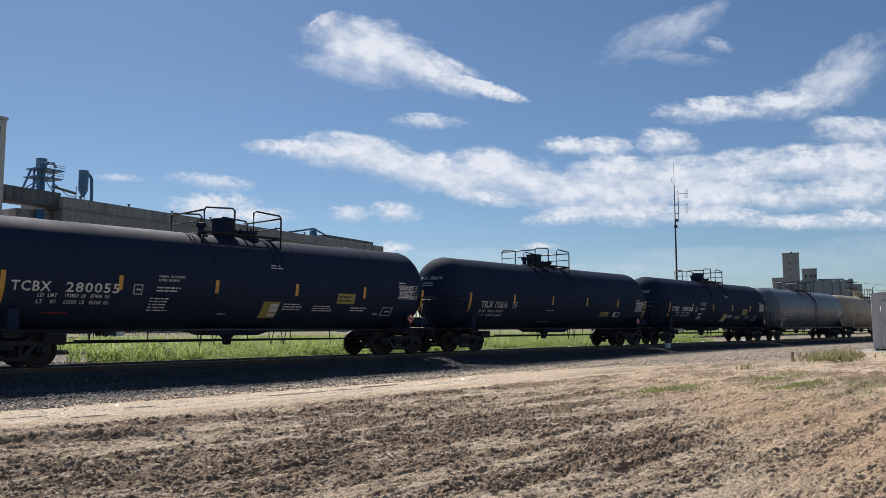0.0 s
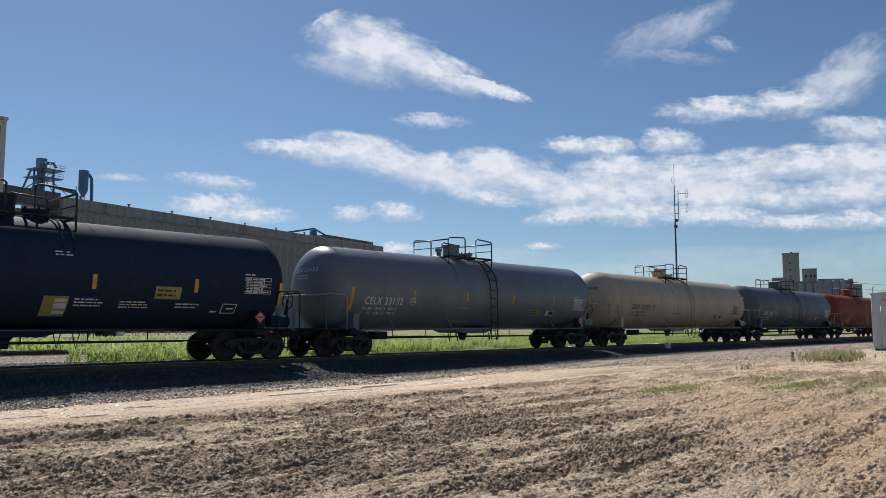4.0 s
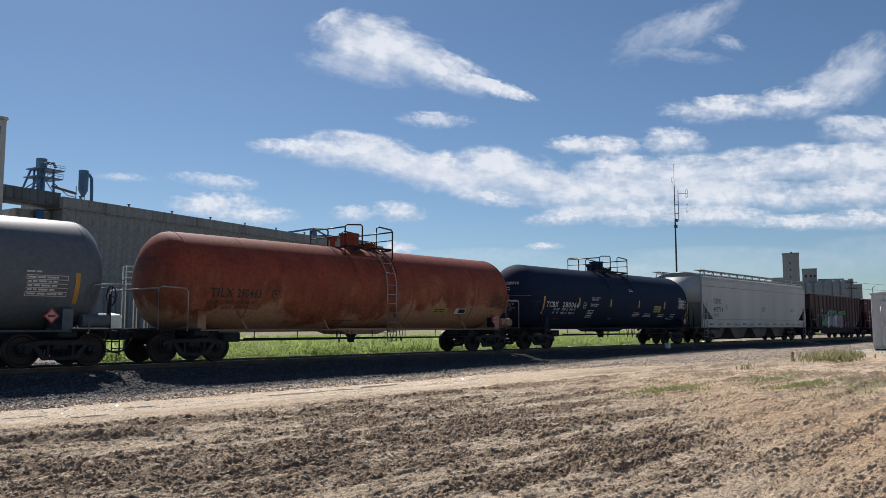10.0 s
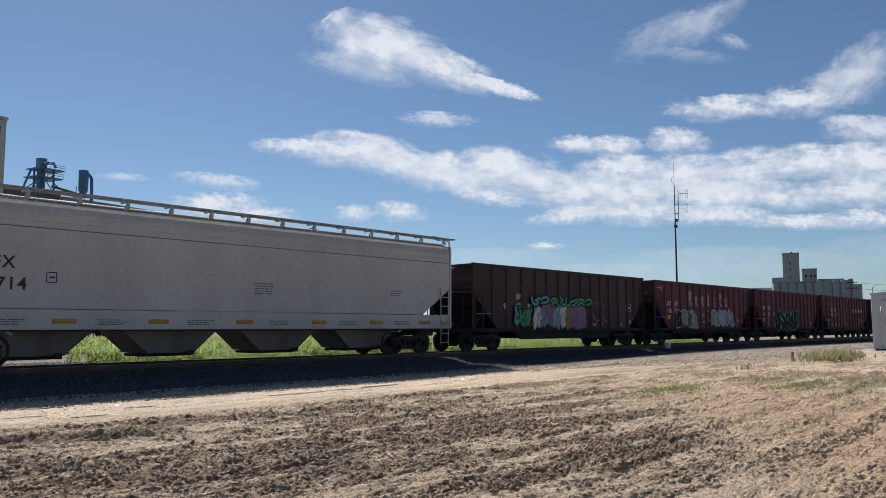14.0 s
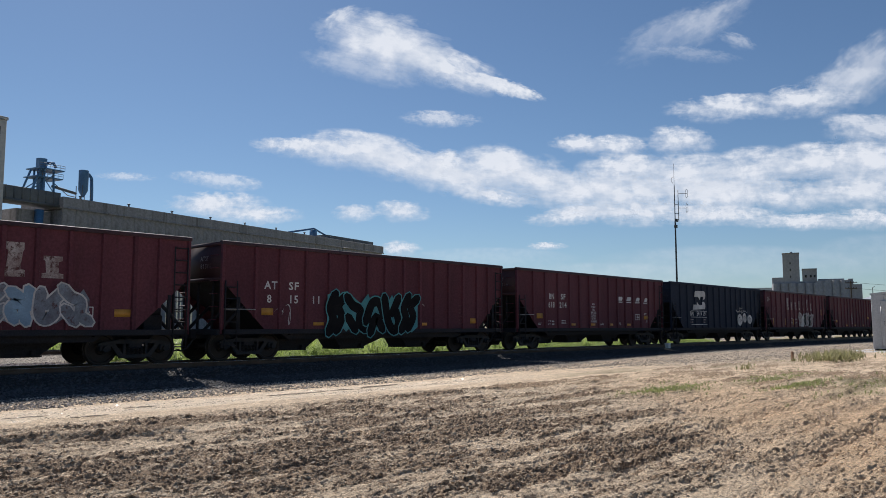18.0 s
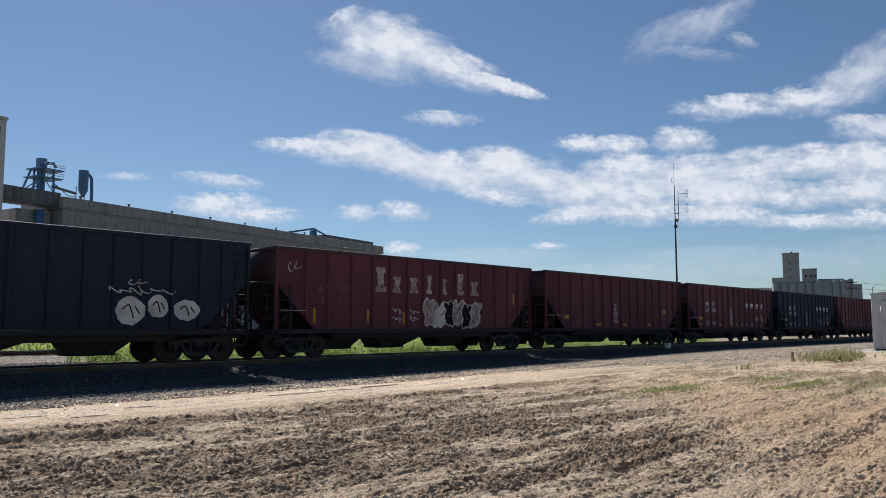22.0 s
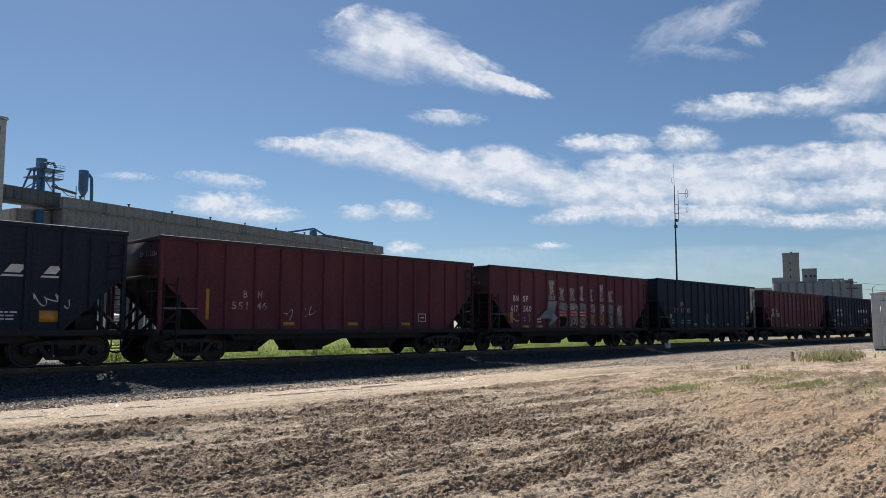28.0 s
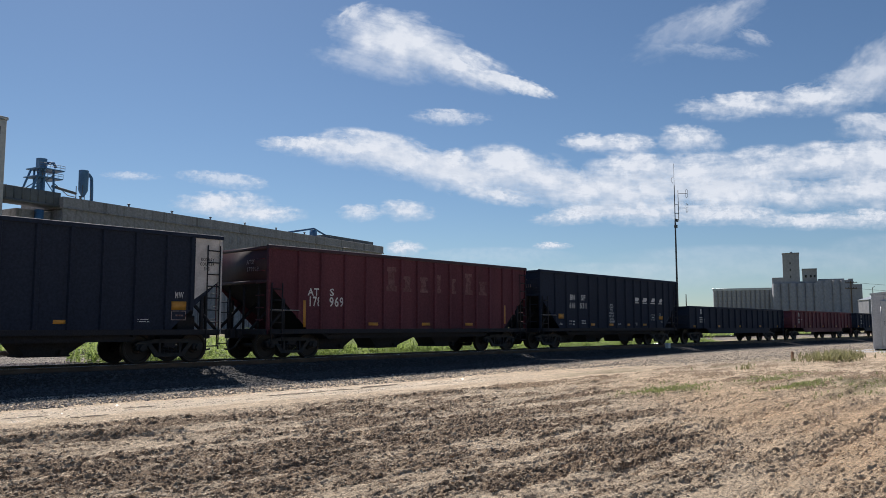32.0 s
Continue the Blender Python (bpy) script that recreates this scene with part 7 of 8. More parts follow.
for i, dz in enumerate((0.0, -1.1)):
    a, b = spot(0.5185, 150) + Vector((0, 0, 9.9 + dz)), spot(0.74, 170) + Vector((0, 0, 11.0 + dz))
    tagged(part("overhead_wire", built(lambda bm: tube(bm, [a.lerp(b, q / 12) - Vector((0, 0, 1.0 * math.sin(math.pi * q / 12))) for q in range(13)], 0.025, 4)), "mast"), "thin sagging overhead wire", "wire", "overhead wires")


def signal_house():
    g = ground_z(48.5, 10.2)
    sh = thing("signal_house", pose(47.5, 11.62, g - 0.02), "tall aluminium signal equipment house on a concrete pad", "signal house")
    part("body", built(lambda bm: box(bm, 0.0, 2.2, -3.2, 0.0, 0.12, 3.05, 0.02)), "cabinet", sh)
    part("roof", built(lambda bm: prism(bm, [(-3.24, 3.05), (0.04, 3.05), (0.04, 3.12), (-1.6, 3.3), (-3.24, 3.12)], -0.03, 2.23, "x")), "cabinet", sh, "shallow gabled metal roof")
    door = part("door", built(lambda bm: box(bm, -0.05, 0.0, -1.5, -0.5, 0.3, 2.7, 0.01)), "cabinet", sh, "metal access door")
    part("door_frame", built(lambda bm: (box(bm, -0.055, 0.0, -0.5, -0.46, 0.25, 2.74), box(bm, -0.055, 0.0, -1.54, -1.5, 0.25, 2.74), box(bm, -0.055, 0.0, -1.5, -0.5, 2.7, 2.74))), "cabinet", sh)
    part("handle", built(lambda bm: tube(bm, [(-0.05, -0.65, 1.4), (-0.12, -0.65, 1.4), (-0.12, -0.65, 1.6), (-0.05, -0.65, 1.6)], 0.015, 5)), "mast", door)
    part("vent", built(lambda bm: [box(bm, -0.03, 0.0, -2.9, -2.3, 2.2 + q * 0.08, 2.25 + q * 0.08) for q in range(5)]), "grey_steel", sh)
    for q in range(5):
        part("panel_seam", built(lambda bm: box(bm, -0.008, 0.0, -3.1 + q * 0.62, -3.085 + q * 0.62, 0.15, 3.0)), "grey_steel", sh)
    part("antenna", built(lambda bm: tube(bm, [(0.1, -0.1, 3.1), (0.1, -0.1, 3.45), (0.1, -0.2, 3.5)], 0.02, 4)), "mast", sh)
    part("skid", built(lambda bm: [box(bm, -0.1, 2.3, q, q + 0.15, 0.0, 0.12) for q in (-3.1, -1.7, -0.25)]), "underframe", sh)
    pad = part("concrete_pad", built(lambda bm: box(bm, 44.6, 50.5, 6.5, 12.6, g - 0.3, g + 0.015, 0.02)), "concrete_pale")
    tagged(pad, "pale concrete pad under the signal house", "pad", kind="structure")


signal_house()


def yard_things():
    tr = thing("white_trailer", Matrix.Translation(spot(-0.47, 112)) @ pose(0, 0, 0, 0, 0, 8), "white box trailer parked by the elevator", "trailer")
    part("box_body", built(lambda bm: box(bm, -7.0, 7.0, -1.25, 1.25, 0.9, 3.2, 0.05)), "white_sheet", tr)
    part("chassis", built(lambda bm: box(bm, -6.8, 6.8, -0.5, 0.5, 0.65, 0.9)), "underframe", tr)
    for x in (-5.6, -4.4, 4.8, 5.9):
        for y in (-1.0, 1.0):
            part("tyre", kept("tyre", lambda bm: lathe(bm, [(-0.14, 0.0), (-0.14, 0.45), (-0.1, 0.5), (0.1, 0.5), (0.14, 0.45), (0.14, 0.0)], 16, "y")), "black_mark", tr, "", pose(x, y, 0.5))
    part("landing_leg", built(lambda bm: [box(bm, 3.0, 3.15, y - 0.07, y + 0.07, 0.0, 0.7) for y in (-0.6, 0.6)]), "grey_steel", tr)
    rk = thing("probe_frame", Matrix.Translation(spot(-0.362, 150)) @ pose(0, 0, 0, 0, 0, -10), "white steel platform frame before the elevator", "steel frame", kind="structure")
    for x in (-6.2, -4.1, -2.05, 0.0, 2.05, 4.1, 6.2):
        for y in (-1.0, 1.0):
            part("post", kept("frame_post", lambda bm: box(bm, -0.09, 0.09, -0.09, 0.09, 0, 12.8)), "white_sheet", rk, "", pose(x, y, 0))
    for z in (9.4, 10.6, 11.7, 12.7):
        for y in (-1.0, 1.0):
            part("rail", kept("frame_rail", lambda bm: box(bm, -6.3, 6.3, -0.06, 0.06, -0.06, 0.06)), "white_sheet", rk, "", pose(0, y, z))
    part("deck", built(lambda bm: box(bm, -6.3, 6.3, -1.1, 1.1, 10.0, 10.15)), "grey_steel", rk)
    tk = thing("storage_tank", Matrix.Translation(spot(-0.42, 128)), "white upright storage tank with domed top", "tank", kind="structure")
    part("shell", built(lambda bm: lathe(bm, [(0, 1.9), (3.0, 1.9), (3.5, 1.2), (3.7, 0.0)], 24, "z")), "white_sheet", tk)
    bt = thing("blue_bin", Matrix.Translation(spot(-0.452, 140)), "blue painted steel hopper bin on legs", "bin", kind="structure")
    part("bin_shell", built(lambda bm: lathe(bm, [(1.2, 0.2), (2.6, 0.75), (6.4, 0.75), (6.8, 0.0)], 14, "z")), "blue_steel", bt)
    part("bin_legs", built(lambda bm: [tube(bm, [(x, y, 0), (x, y, 3)], 0.08, 4) for x in (-0.65, 0.65) for y in (-0.65, 0.65)]), "blue_steel", bt)
    bx = thing("junction_box", pose(42.3, 21.0, ground_z(42.3, 21.0) - 0.1), "small white trackside junction box", "junction box")
    part("case", built(lambda bm: box(bm, -0.14, 0.14, -0.11, 0.11, 0.1, 0.36, 0.02)), "white_sheet", bx)
    part("lid", built(lambda bm: box(bm, -0.16, 0.16, -0.13, 0.13, 0.36, 0.4, 0.01)), "white_sheet", bx)
    part("stake", built(lambda bm: box(bm, -0.04, 0.04, -0.04, 0.04, 0.0, 0.1)), "grey_steel", bx)
    sk = ground_z(33.5, 11.2)
    mk = thing("marker_stake", pose(33.5, 11.2, sk - 0.04), "short rusty marker stake in the dirt", "stake")
    part("post", built(lambda bm: prism(bm, [(-0.05, -0.05), (0.05, -0.05), (0.05, 0.0), (-0.0, 0.05), (-0.05, 0.0)], 0.0, 0.42, "z")), "tank_rust", mk)


yard_things()


# ---------------------------------------------------------------- weeds, stones and clods
def soup(name, verts, faces, mat, label, category):
    me = bpy.data.meshes.new(name)
    me.from_pydata(verts.tolist(), [], faces.tolist())
    me.materials.append(M[mat])
    me.polygons.foreach_set("use_smooth", np.zeros(len(faces), dtype=bool))
    return tagged(new(name, me), label, category, kind="stuff")


def blades(name, px, py, pz, heights, per, width, mat, label, category, seed, lean=0.45):
    """Tufts of bent leaves: three points a leaf edge."""
    rng = np.random.default_rng(seed)
    n = len(px)
    N = n * per
    bx, by, bz, h = (np.repeat(a, per) for a in (px, py, pz, heights))
    ang = rng.uniform(0, 2 * np.pi, N)
    h = h * rng.uniform(0.55, 1.1, N)
    out = h * rng.uniform(0.15, lean * 1.6, N)
    w = width * rng.uniform(0.6, 1.3, N)
    dx, dy = np.cos(ang), np.sin(ang)
    sx, sy = -dy * w, dx * w
    start = rng.uniform(0.0, 0.45, N) * h
    pts = []
    for f, o, ww in ((0.0, 0.0, 0.5), (0.6, 0.35, 1.0), (0.95, 1.0, 0.05)):
        zz = bz + start + (h - start) * f
        for s in (-1, 1):
            pts.append(np.stack([bx + dx * out * o + s * sx * ww, by + dy * out * o + s * sy * ww, zz], -1))
    verts = np.stack(pts, 1).reshape(-1, 3)
    base = np.arange(N)[:, None] * 6
    faces = np.concatenate([base + np.array([0, 1, 3, 2]), base + np.array([2, 3, 5, 4])])
    return soup(name, verts, faces, mat, label, category)


def leafy(name, px, py, pz, heights, per, size, mat, label, category, seed):
    """Upright stalks set with broad, folded leaves that tilt every way."""
    rng = np.random.default_rng(seed)
    N = len(px) * per
    bx, by, bz, h = (np.repeat(a, per) for a in (px, py, pz, heights))
    up = rng.random(N) ** 0.7
    reach = 0.16 * h * (1.1 - up) + 0.03
    a, b = rng.uniform(0, 2 * np.pi, N), rng.uniform(-0.7, 0.6, N)
    c = np.stack([bx + reach * np.cos(a), by + reach * np.sin(a), bz + 0.04 + h * up], -1)
    out = np.stack([np.cos(a) * np.cos(b), np.sin(a) * np.cos(b), np.sin(b)], -1)
    side = np.stack([-np.sin(a), np.cos(a), rng.uniform(-0.4, 0.4, N)], -1)
    s = (size * rng.uniform(0.5, 1.3, N))[:, None]
    drop = np.array([0, 0, 0.25])
    verts = np.stack([c - out * s, c + side * s * 0.5 + drop * s, c + out * s, c - side * s * 0.5 + drop * s], 1).reshape(-1, 3)
    k = np.arange(N)[:, None] * 4
    return soup(name, verts, np.concatenate([k + np.array([0, 1, 2]), k + np.array([0, 2, 3])]), mat, label, category)


def base_z(x, y):
    return ground_base(x, y) + relief(x, y, churned(x, y))


rng = np.random.default_rng(3)
wx, wy = rng.uniform(12.5, 66, 7500), rng.uniform(26.6, 36.8, 7500)
thick = fbm(wx * 0.3, wy * 0.3, 3, 70)
keep = (wx > 13.5 + 3.5 * fbm(wx * 0.0 + 1, wy * 0.6, 2, 71)) & (thick > 0.3) & ((wx < 60) | (thick > 0.62))
wx, wy, thick = wx[keep], wy[keep], thick[keep]
blades("tall_grass", wx[::3], wy[::3], base_z(wx[::3], wy[::3]), 0.5 + 0.9 * thick[::3], 8, 0.016, "weed", "tall green grass between the tracks", "grass", 8, 0.75)
leafy("tall_weeds", wx, wy, base_z(wx, wy), 0.25 + 2.6 * thick * fbm(wx * 0.8, wy * 0.8, 3, 77) ** 2, 20, 0.062, "weed", "dense leafy green weeds between the tracks", "weeds", 28)
wx, wy = rng.uniform(13, 62, 6000), 26.0 + 3.2 * rng.random(6000) ** 1.3
keep = (wx > 14.5 + 2.5 * fbm(wx * 0.0 + 1, wy * 0.6, 2, 71))
wx, wy = wx[keep], wy[keep]
leafy("low_weeds", wx, wy, base_z(wx, wy), 0.12 + 0.7 * fbm(wx * 0.7, wy * 0.7, 3, 74) ** 2, 12, 0.05, "weed", "bright low weeds at the ballast edge", "weeds", 18)
wx, wy = rng.uniform(-5, 160, 9000), rng.uniform(44, 70, 9000)
blades("field_grass", wx, wy, base_z(wx, wy), 0.5 + 0.4 * fbm(wx * 0.3, wy * 0.3, 3, 72), 5, 0.05, "weed", "green grass field beyond the siding", "grass", 9)
wx, wy = rng.normal(34.6, 1.2, 300), rng.normal(9.9, 0.45, 300)
blades("dry_grass_tuft", wx, wy, base_z(wx, wy), 0.2 + 0.3 * rng.random(300), 7, 0.012, "dry_grass", "pale green grass tuft on the dirt", "grass", 10)
wx, wy = rng.uniform(16, 50, 1900), rng.uniform(2.5, 11.5, 1900)
keep = fbm(wx * 0.22, wy * 0.55, 4, 60) > np.where(wx > 17, 0.6, 0.7)
wx, wy = wx[keep], wy[keep]
mx = np.concatenate([rng.normal(18.1, 0.9, 420), rng.normal(21.2, 1.0, 420), rng.normal(23.5, 1.3, 260)])
my = np.concatenate([rng.normal(9.0, 0.25, 420), rng.normal(6.9, 0.22, 420), rng.normal(8.4, 0.3, 260)])
blades("creeping_weeds", mx, my, base_z(mx, my), 0.03 + 0.06 * rng.random(len(mx)), 7, 0.006, "lot_weed", "flat green creeping weeds on the dirt lot", "weeds", 31, 1.0)
mx, my = rng.normal(26.6, 0.3, 24), rng.normal(10.4, 0.15, 24)
blades("dead_weed_tuft", mx, my, base_z(mx, my), 0.1 + 0.2 * rng.random(24), 6, 0.007, "dry_grass", "dead brown weed tuft on the dirt", "weeds", 32, 0.6)
blades("sparse_weeds", wx, wy, base_z(wx, wy), 0.05 + 0.1 * rng.random(len(wx)), 8, 0.006, "lot_weed", "sparse low weeds on the dirt lot", "weeds", 12, 0.8)


def pebbles(name, px, py, size, mat, label, category, seed, squash=0.7, sunk=0.25):
    """Angular lumps, each a jittered eight-sided stone."""
    r = np.random.default_rng(seed)
    n = len(px)
    corner = np.array([(1, 0, 0), (-1, 0, 0), (0, 1, 0), (0, -1, 0), (0, 0, 1), (0, 0, -1)], float)
    tri = np.array([(0, 2, 4), (2, 1, 4), (1, 3, 4), (3, 0, 4), (2, 0, 5), (1, 2, 5), (3, 1, 5), (0, 3, 5)])
    v = corner[None] * r.uniform(0.65, 1.25, (n, 6, 1)) + r.uniform(-0.3, 0.3, (n, 6, 3))
    a = r.uniform(0, 2 * np.pi, n)
    ca, sa = np.cos(a)[:, None], np.sin(a)[:, None]
    x, y = v[..., 0] * ca - v[..., 1] * sa, v[..., 0] * sa + v[..., 1] * ca
    s = size[:, None]
    verts = np.stack([px[:, None] + x * s, py[:, None] + y * s, base_z(px, py)[:, None] + (v[..., 2] * squash + 0.7 * squash - sunk) * s], -1).reshape(-1, 3)
    faces = (np.arange(n)[:, None, None] * 6 + tri[None]).reshape(-1, 3)
    return soup(name, verts, faces, mat, label, category)


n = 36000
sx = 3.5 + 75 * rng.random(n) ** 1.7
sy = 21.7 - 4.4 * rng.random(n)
# dark stones reach out as far as the train's shadow
pebbles("ballast_stones", sx, sy, 0.016 + 0.03 * rng.random(n) ** 1.6, "shaded_ballast_stone", "loose angular ballast stones along the track, darkened for the train shade", "gravel", 5)
n = 26000
sx = 3.5 + 80 * rng.random(n) ** 1.7
sy = 17.7 - 1.6 * rng.random(n) ** 1.3 - 5.5 * step01(20, 36, sx) * rng.random(n)
pebbles("gravel_stones", sx, sy, 0.01 + 0.03 * rng.random(n) ** 2.2, "gravel_stone", "tan gravel spread beside the ballast", "gravel", 15)
n = 9000
pebbles("yard_stones", rng.uniform(-3, 15.5, n), rng.uniform(26.5, 36, n), 0.025 + 0.04 * rng.random(n), "yard_stone", "loose reddish stones beyond the track", "gravel", 46)
pebbles("bed_stones", rng.uniform(2, 80, n), rng.uniform(21.5, 28.5, n), 0.02 + 0.03 * rng.random(n), "shaded_ballast_stone", "ballast stones between and behind the rails", "gravel", 6)
n = 70000
ca, cr = rng.uniform(radians(14), radians(80), n), 7.0 + 27 * rng.random(n) ** 1.7
cx, cy = cr * np.sin(ca), cr * np.cos(ca)
ch = churned(cx, cy)
keep = rng.random(n) < np.where(cy < 14.2, 0.05 + 0.72 * ch ** 2, 0.0)
cx, cy, ch = cx[keep], cy[keep], ch[keep]
pebbles("mud_clods", cx, cy, 0.006 + (0.008 + 0.018 * ch) * rng.random(len(cx)) ** 2.6, "clod", "dried mud clods on the churned lot", "soil", 7, 0.55, 0.42)
n = 2800
sx, sy = 3.0 + 16 * rng.random(n), rng.normal(15.0, 0.38, n)
keep = fbm(sx * 0.6, sy * 2.5, 3, 95) > 0.5
sx, sy = sx[keep], sy[keep]
pebbles("wet_mud_lumps", sx, sy, 0.005 + 0.018 * rng.random(len(sx)) ** 1.5, "wet_mud", "wet glinting mud lumps along the smooth strip", "soil", 27, 0.4, 0.1)


# ---------------------------------------------------------------- clouds
def cloud_material(aspect, seed, cut, soft, dense):
    """Vapour: lumpy and crisp along the top, drawn out and thin below."""
    m = bpy.data.materials.new("cloud_vapour")
    m.use_nodes = True
    nt = m.node_tree
    nt.nodes.remove(nt.nodes["Principled BSDF"])
    tc = nt.nodes.new("ShaderNodeTexCoord").outputs["Object"]
    off = nt.nodes.new("ShaderNodeVectorMath")
    off.operation = "ADD"
    nt.links.new(tc, off.inputs[0])
    off.inputs[1].default_value = (seed * 3.7, seed * 1.3, seed * 2.1)
    wisp = noise_node(nt, off.outputs[0], 1.0, 10.0, 0.56, (aspect * 0.42, 1, 1), 0.6)
    puff = noise_node(nt, off.outputs[0], 2.6, 8.0, 0.55, (aspect * 0.75, 1, 1), 0.2)
    comb = noise_node(nt, off.outputs[0], 2.4, 12.0, 0.62, (aspect * 0.3, 1.5, 1.5), 0.9)
    sep = nt.nodes.new("ShaderNodeSeparateXYZ")
    nt.links.new(tc, sep.inputs[0])
    ln = nt.nodes.new("ShaderNodeVectorMath")
    ln.operation = "LENGTH"
    nt.links.new(tc, ln.inputs[0])

    def calc(op, a, b):
        n = nt.nodes.new("ShaderNodeMath")
        n.operation = op
        for s, v in zip(n.inputs, (a, b)):
            if hasattr(v, "links"):
                nt.links.new(v, s)
            else:
                s.default_value = v
        return n.outputs[0]
    body = calc("SUBTRACT", 1.0, ln.outputs["Value"])
    field = calc("ADD", calc("MULTIPLY", body, 0.62), calc("ADD", calc("MULTIPLY", wisp, 0.8), calc("ADD", calc("MULTIPLY", puff, 0.42), calc("MULTIPLY", comb, 0.36))))
    over = calc("SUBTRACT", calc("MULTIPLY", field, 0.6), cut)
    width = calc("MULTIPLY", soft, calc("SUBTRACT", 0.95, calc("MULTIPLY", sep.outputs["Z"], 0.55)))
    edge = calc("MINIMUM", 1.0, calc("MAXIMUM", 0.0, calc("DIVIDE", over, width)))
    fade = ramp(nt, body, 0.0, 0.2)
    alpha = calc("MULTIPLY", calc("MULTIPLY", edge, fade), dense)
    shade = calc("ADD", calc("MULTIPLY", puff, 0.5), calc("ADD", calc("MULTIPLY", field, 0.36), calc("MULTIPLY", sep.outputs["Z"], 0.1)))
    em = nt.nodes.new("ShaderNodeEmission")
    nt.links.new(ramp(nt, shade, 0.46, 0.76, (0.5, 0.58, 0.68, 1), (0.8, 0.83, 0.86, 1)), em.inputs["Color"])
    tp = nt.nodes.new("ShaderNodeBsdfTransparent")
    ms = nt.nodes.new("ShaderNodeMixShader")
    nt.links.new(alpha, ms.inputs["Fac"])
    nt.links.new(tp.outputs["BSDF"], ms.inputs[1])
    nt.links.new(em.outputs["Emission"], ms.inputs[2])
    nt.links.new(ms.outputs["Shader"], nt.nodes["Material Output"].inputs["Surface"])
    return m


CLOUDS = []


def cloud_sheet(bm):
    """A gently bowed sheet, one unit in half-width and half-height."""
    n = 8
    vs = [[bm.verts.new((x, 0.12 * (x * x + z * z), z)) for z in np.linspace(-1, 1, n)] for x in np.linspace(-1, 1, n)]
    for i in range(n - 1):
        for j in range(n - 1):
            bm.faces.new((vs[i][j], vs[i + 1][j], vs[i + 1][j + 1], vs[i][j + 1]))


def cloud(u, e, w, h, tilt=0, seed=1, cut=0.493, soft=0.31, dense=0.92, layer=550.0):
    depth = layer / e
    ob = part("cloud", kept("cloud_sheet", cloud_sheet), "ground")
    ob.material_slots[0].material = cloud_material(w / h, seed, cut, soft, dense)
    place = spot(u, depth) + Vector((0, 0, 1.6 + layer))
    m = Matrix.Translation(place) @ pose(0, 0, 0, 0, 0, -47.77) @ pose(0, 0, 0, 0, tilt, 0)
    ob.scale = (w * depth, w * depth * 0.4, h * depth)
    tagged(ob, "white wispy fair-weather cloud", "cloud", "clouds", "structure")
    CLOUDS.append((ob, m))
    return ob


# the high drawn-out cloud
cloud(-0.1, 0.36, 0.11, 0.055, 12, 1)
cloud(-0.025, 0.337, 0.1, 0.032, 20, 2)
cloud(0.05, 0.309, 0.075, 0.014, 14, 3, soft=0.2)
cloud(0.075, 0.301, 0.045, 0.009, 14, 31, soft=0.2)
cloud(-0.155, 0.397, 0.03, 0.014, -30, 28, dense=0.6)
cloud(-0.13, 0.33, 0.09, 0.02, 14, 32, dense=0.3)
cloud(-0.018, 0.265, 0.06, 0.013, 3, 4, dense=0.65)
# thin veils and the bar to their south
cloud(0.27, 0.375, 0.1, 0.03, -24, 5, cut=0.5, dense=0.24)
cloud(0.32, 0.392, 0.075, 0.03, -30, 33, cut=0.5, dense=0.4)
cloud(0.3, 0.35, 0.08, 0.012, 6, 34, dense=0.22)
cloud(0.36, 0.366, 0.03, 0.012, 20, 29, dense=0.35)
cloud(0.35, 0.28, 0.09, 0.022, -3, 6)
cloud(0.45, 0.289, 0.09, 0.026, -5, 30)
cloud(0.53, 0.33, 0.09, 0.045, -38, 7, cut=0.49, dense=0.5)
cloud(0.5, 0.315, 0.07, 0.02, -10, 35, dense=0.4)
cloud(0.539, 0.25, 0.08, 0.026, 5, 8, dense=0.75)
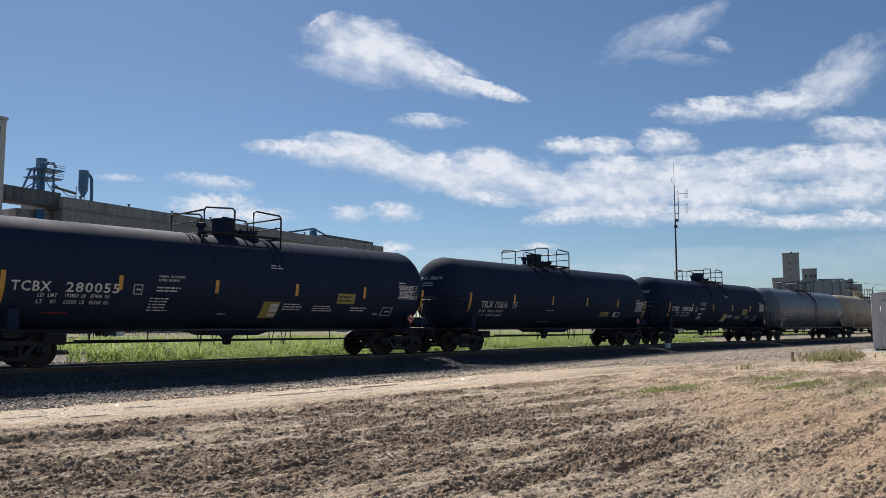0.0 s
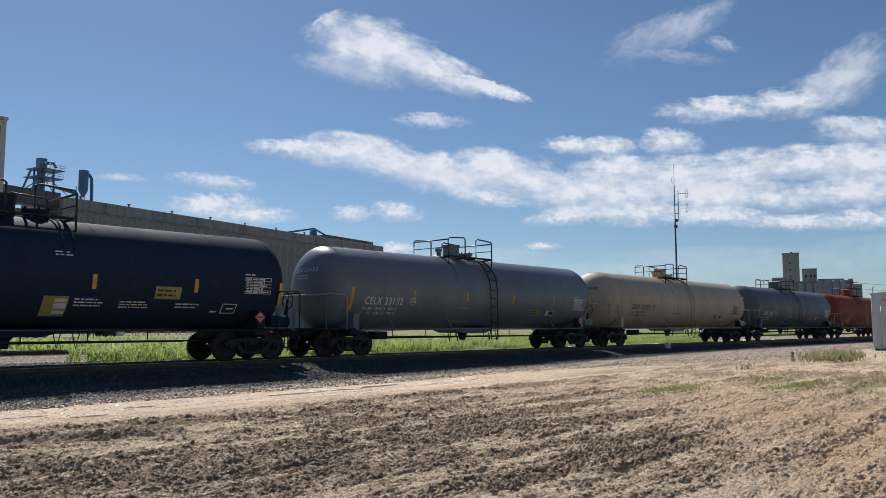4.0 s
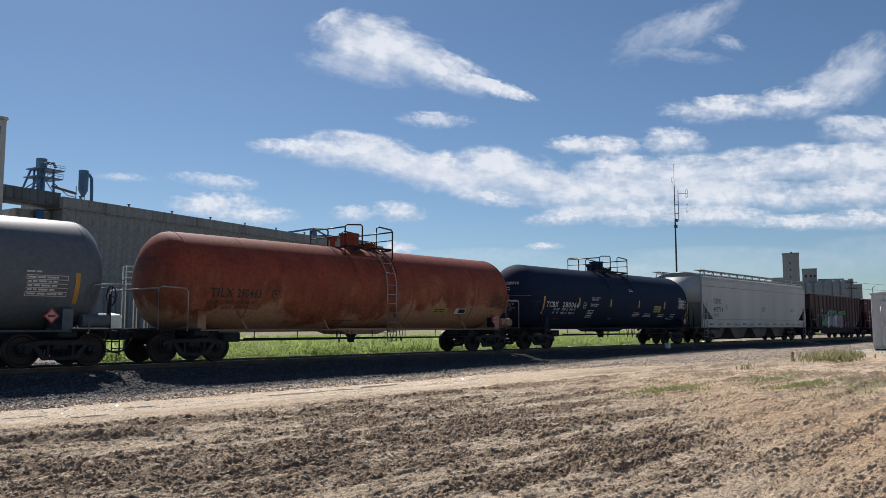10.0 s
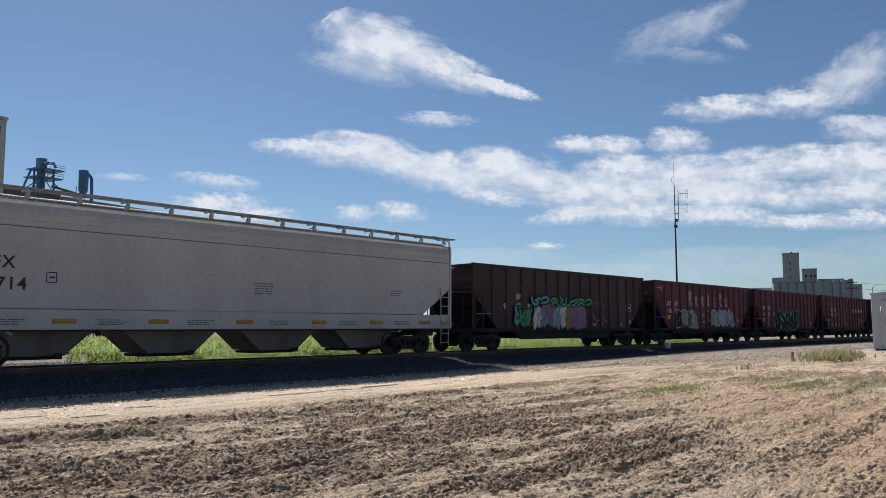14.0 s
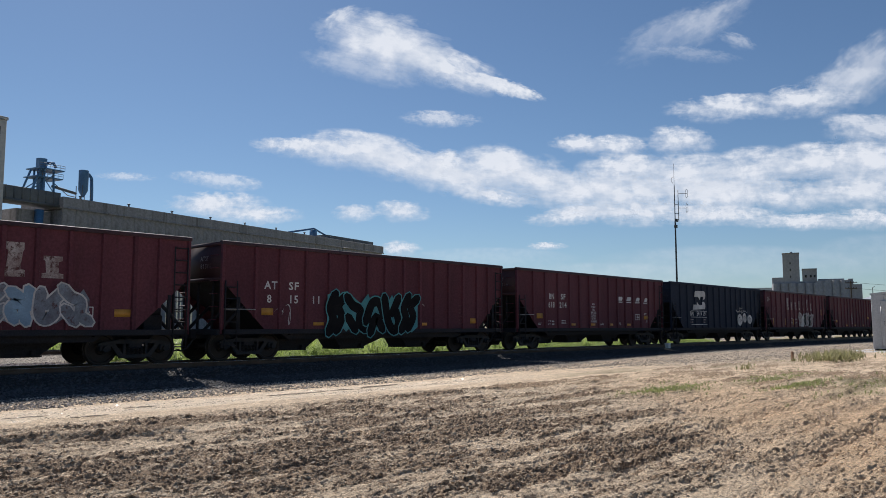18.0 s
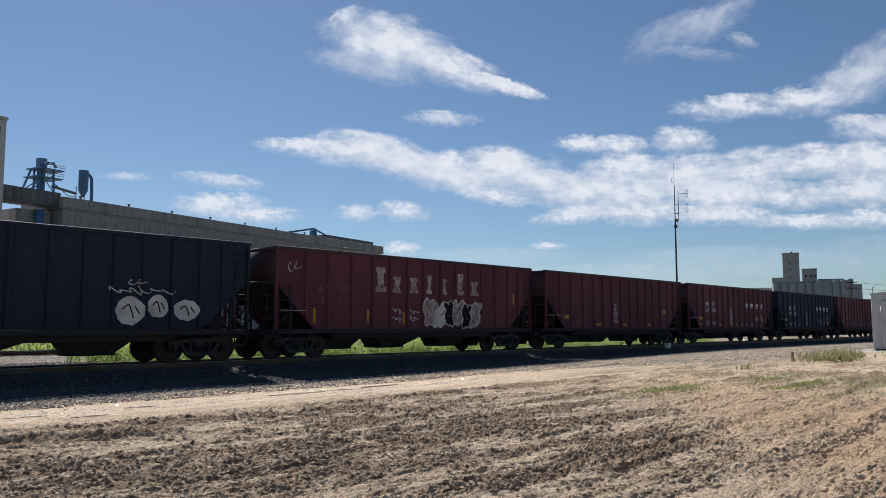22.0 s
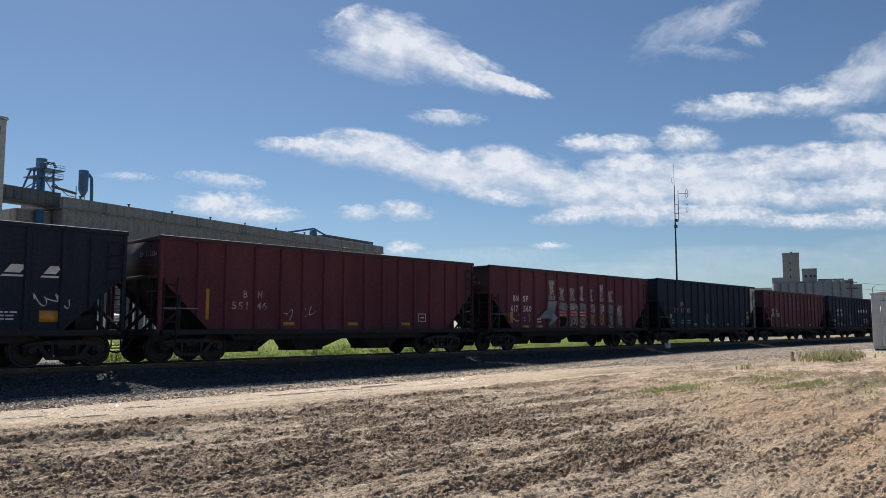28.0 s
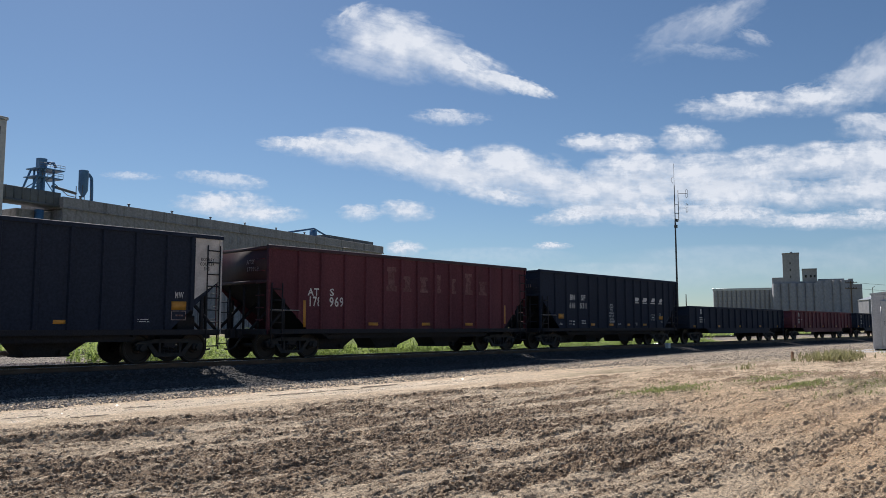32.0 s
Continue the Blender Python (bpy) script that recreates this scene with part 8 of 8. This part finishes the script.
# the long bank, puff by puff
for k, (u, e, w, h, tilt) in enumerate((
        (-0.2, 0.228, 0.07, 0.016, 4), (-0.13, 0.225, 0.085, 0.03, 4), (-0.075, 0.212, 0.08, 0.034, 14), (-0.01, 0.208, 0.03, 0.02, 0), (0.0, 0.19, 0.08, 0.032, 12),
        (0.055, 0.2, 0.07, 0.036, 0), (0.105, 0.186, 0.07, 0.038, 6), (0.05, 0.165, 0.06, 0.014, 10), (0.157, 0.172, 0.085, 0.034, 4), (0.16, 0.232, 0.042, 0.016, 0),
        (0.207, 0.229, 0.05, 0.018, 0), (0.29, 0.237, 0.055, 0.023, 0), (0.223, 0.199, 0.07, 0.026, 0), (0.3, 0.191, 0.09, 0.034, -4), (0.39, 0.199, 0.085, 0.034, -4),
        (0.471, 0.206, 0.08, 0.034, -4), (0.545, 0.206, 0.08, 0.038, 0), (0.23, 0.165, 0.095, 0.03, 4), (0.33, 0.165, 0.1, 0.03, 0), (0.42, 0.165, 0.1, 0.025, 0),
        (0.525, 0.17, 0.09, 0.03, 0), (0.156, 0.14, 0.07, 0.014, -6), (0.25, 0.142, 0.1, 0.019, 0), (0.34, 0.14, 0.1, 0.017, 0), (0.45, 0.132, 0.09, 0.013, 0), (0.535, 0.135, 0.08, 0.017, 0))):
    cloud(u, e, w, h, tilt, 40 + k)
# small ones low over the elevator
cloud(-0.298, 0.185, 0.072, 0.013, 6, 19, dense=0.6)
cloud(-0.3, 0.155, 0.075, 0.02, 0, 20)
cloud(-0.249, 0.141, 0.07, 0.016, 0, 21)
cloud(-0.122, 0.143, 0.035, 0.014, 0, 22, dense=0.75)
cloud(-0.061, 0.146, 0.042, 0.019, 4, 23, dense=0.85)
cloud(0.124, 0.101, 0.03, 0.006, 0, 24, layer=434.0)
cloud(-0.061, 0.098, 0.03, 0.012, 0, 25, layer=417.0)
cloud(-0.418, 0.19, 0.045, 0.007, 2, 26, dense=0.5)
# faint glowing veils added low down to pale the horizon as haze does
for k, (u, e, w, h) in enumerate(((0.36, 0.075, 0.2, 0.03), (0.5, 0.05, 0.16, 0.028), (0.2, 0.06, 0.16, 0.022), (0.58, 0.09, 0.14, 0.03), (0.05, 0.085, 0.12, 0.016))):
    cloud(u, e, w, h, 0, 70 + k, cut=0.26, soft=0.75, dense=0.2, layer=260.0)
DRIFT = RGT * 58 + FWD * -38       # metres in the 32 seconds


# ---------------------------------------------------------------- what moves
def motions():
    for ob, m in CLOUDS:
        ob_scale = ob.scale.copy()
        walk(ob, [(t, Matrix.Translation(DRIFT * (t / 32)) @ m) for t in (0, 8, 16, 24, 32)])
        ob.scale = ob_scale
    for car in TRAIN:
        x, y, z = car.location
        walk(car, [(t, pose(x - SPEED * t, y, z)) for t in (0, 8, 16, 24, 32)])
    # one keyed wheel for each place on a bogie; its like share the turning
    turn = math.degrees(SPEED / WHEEL_R)
    steps = 960
    done = {}
    for wh, ax, wy in WHEELS:
        if (ax, wy) not in done:
            walk(wh, [(32 * k / steps, pose(ax, wy, WHEEL_R, 0, -turn * 32 * k / steps, 0)) for k in range(steps + 1)])
            done[ax, wy] = wh
        else:
            src = done[ax, wy].animation_data
            wh.rotation_mode = "QUATERNION"
            wh.animation_data_create()
            wh.animation_data.action = src.action
            wh.animation_data.action_slot = src.action_slot


motions()
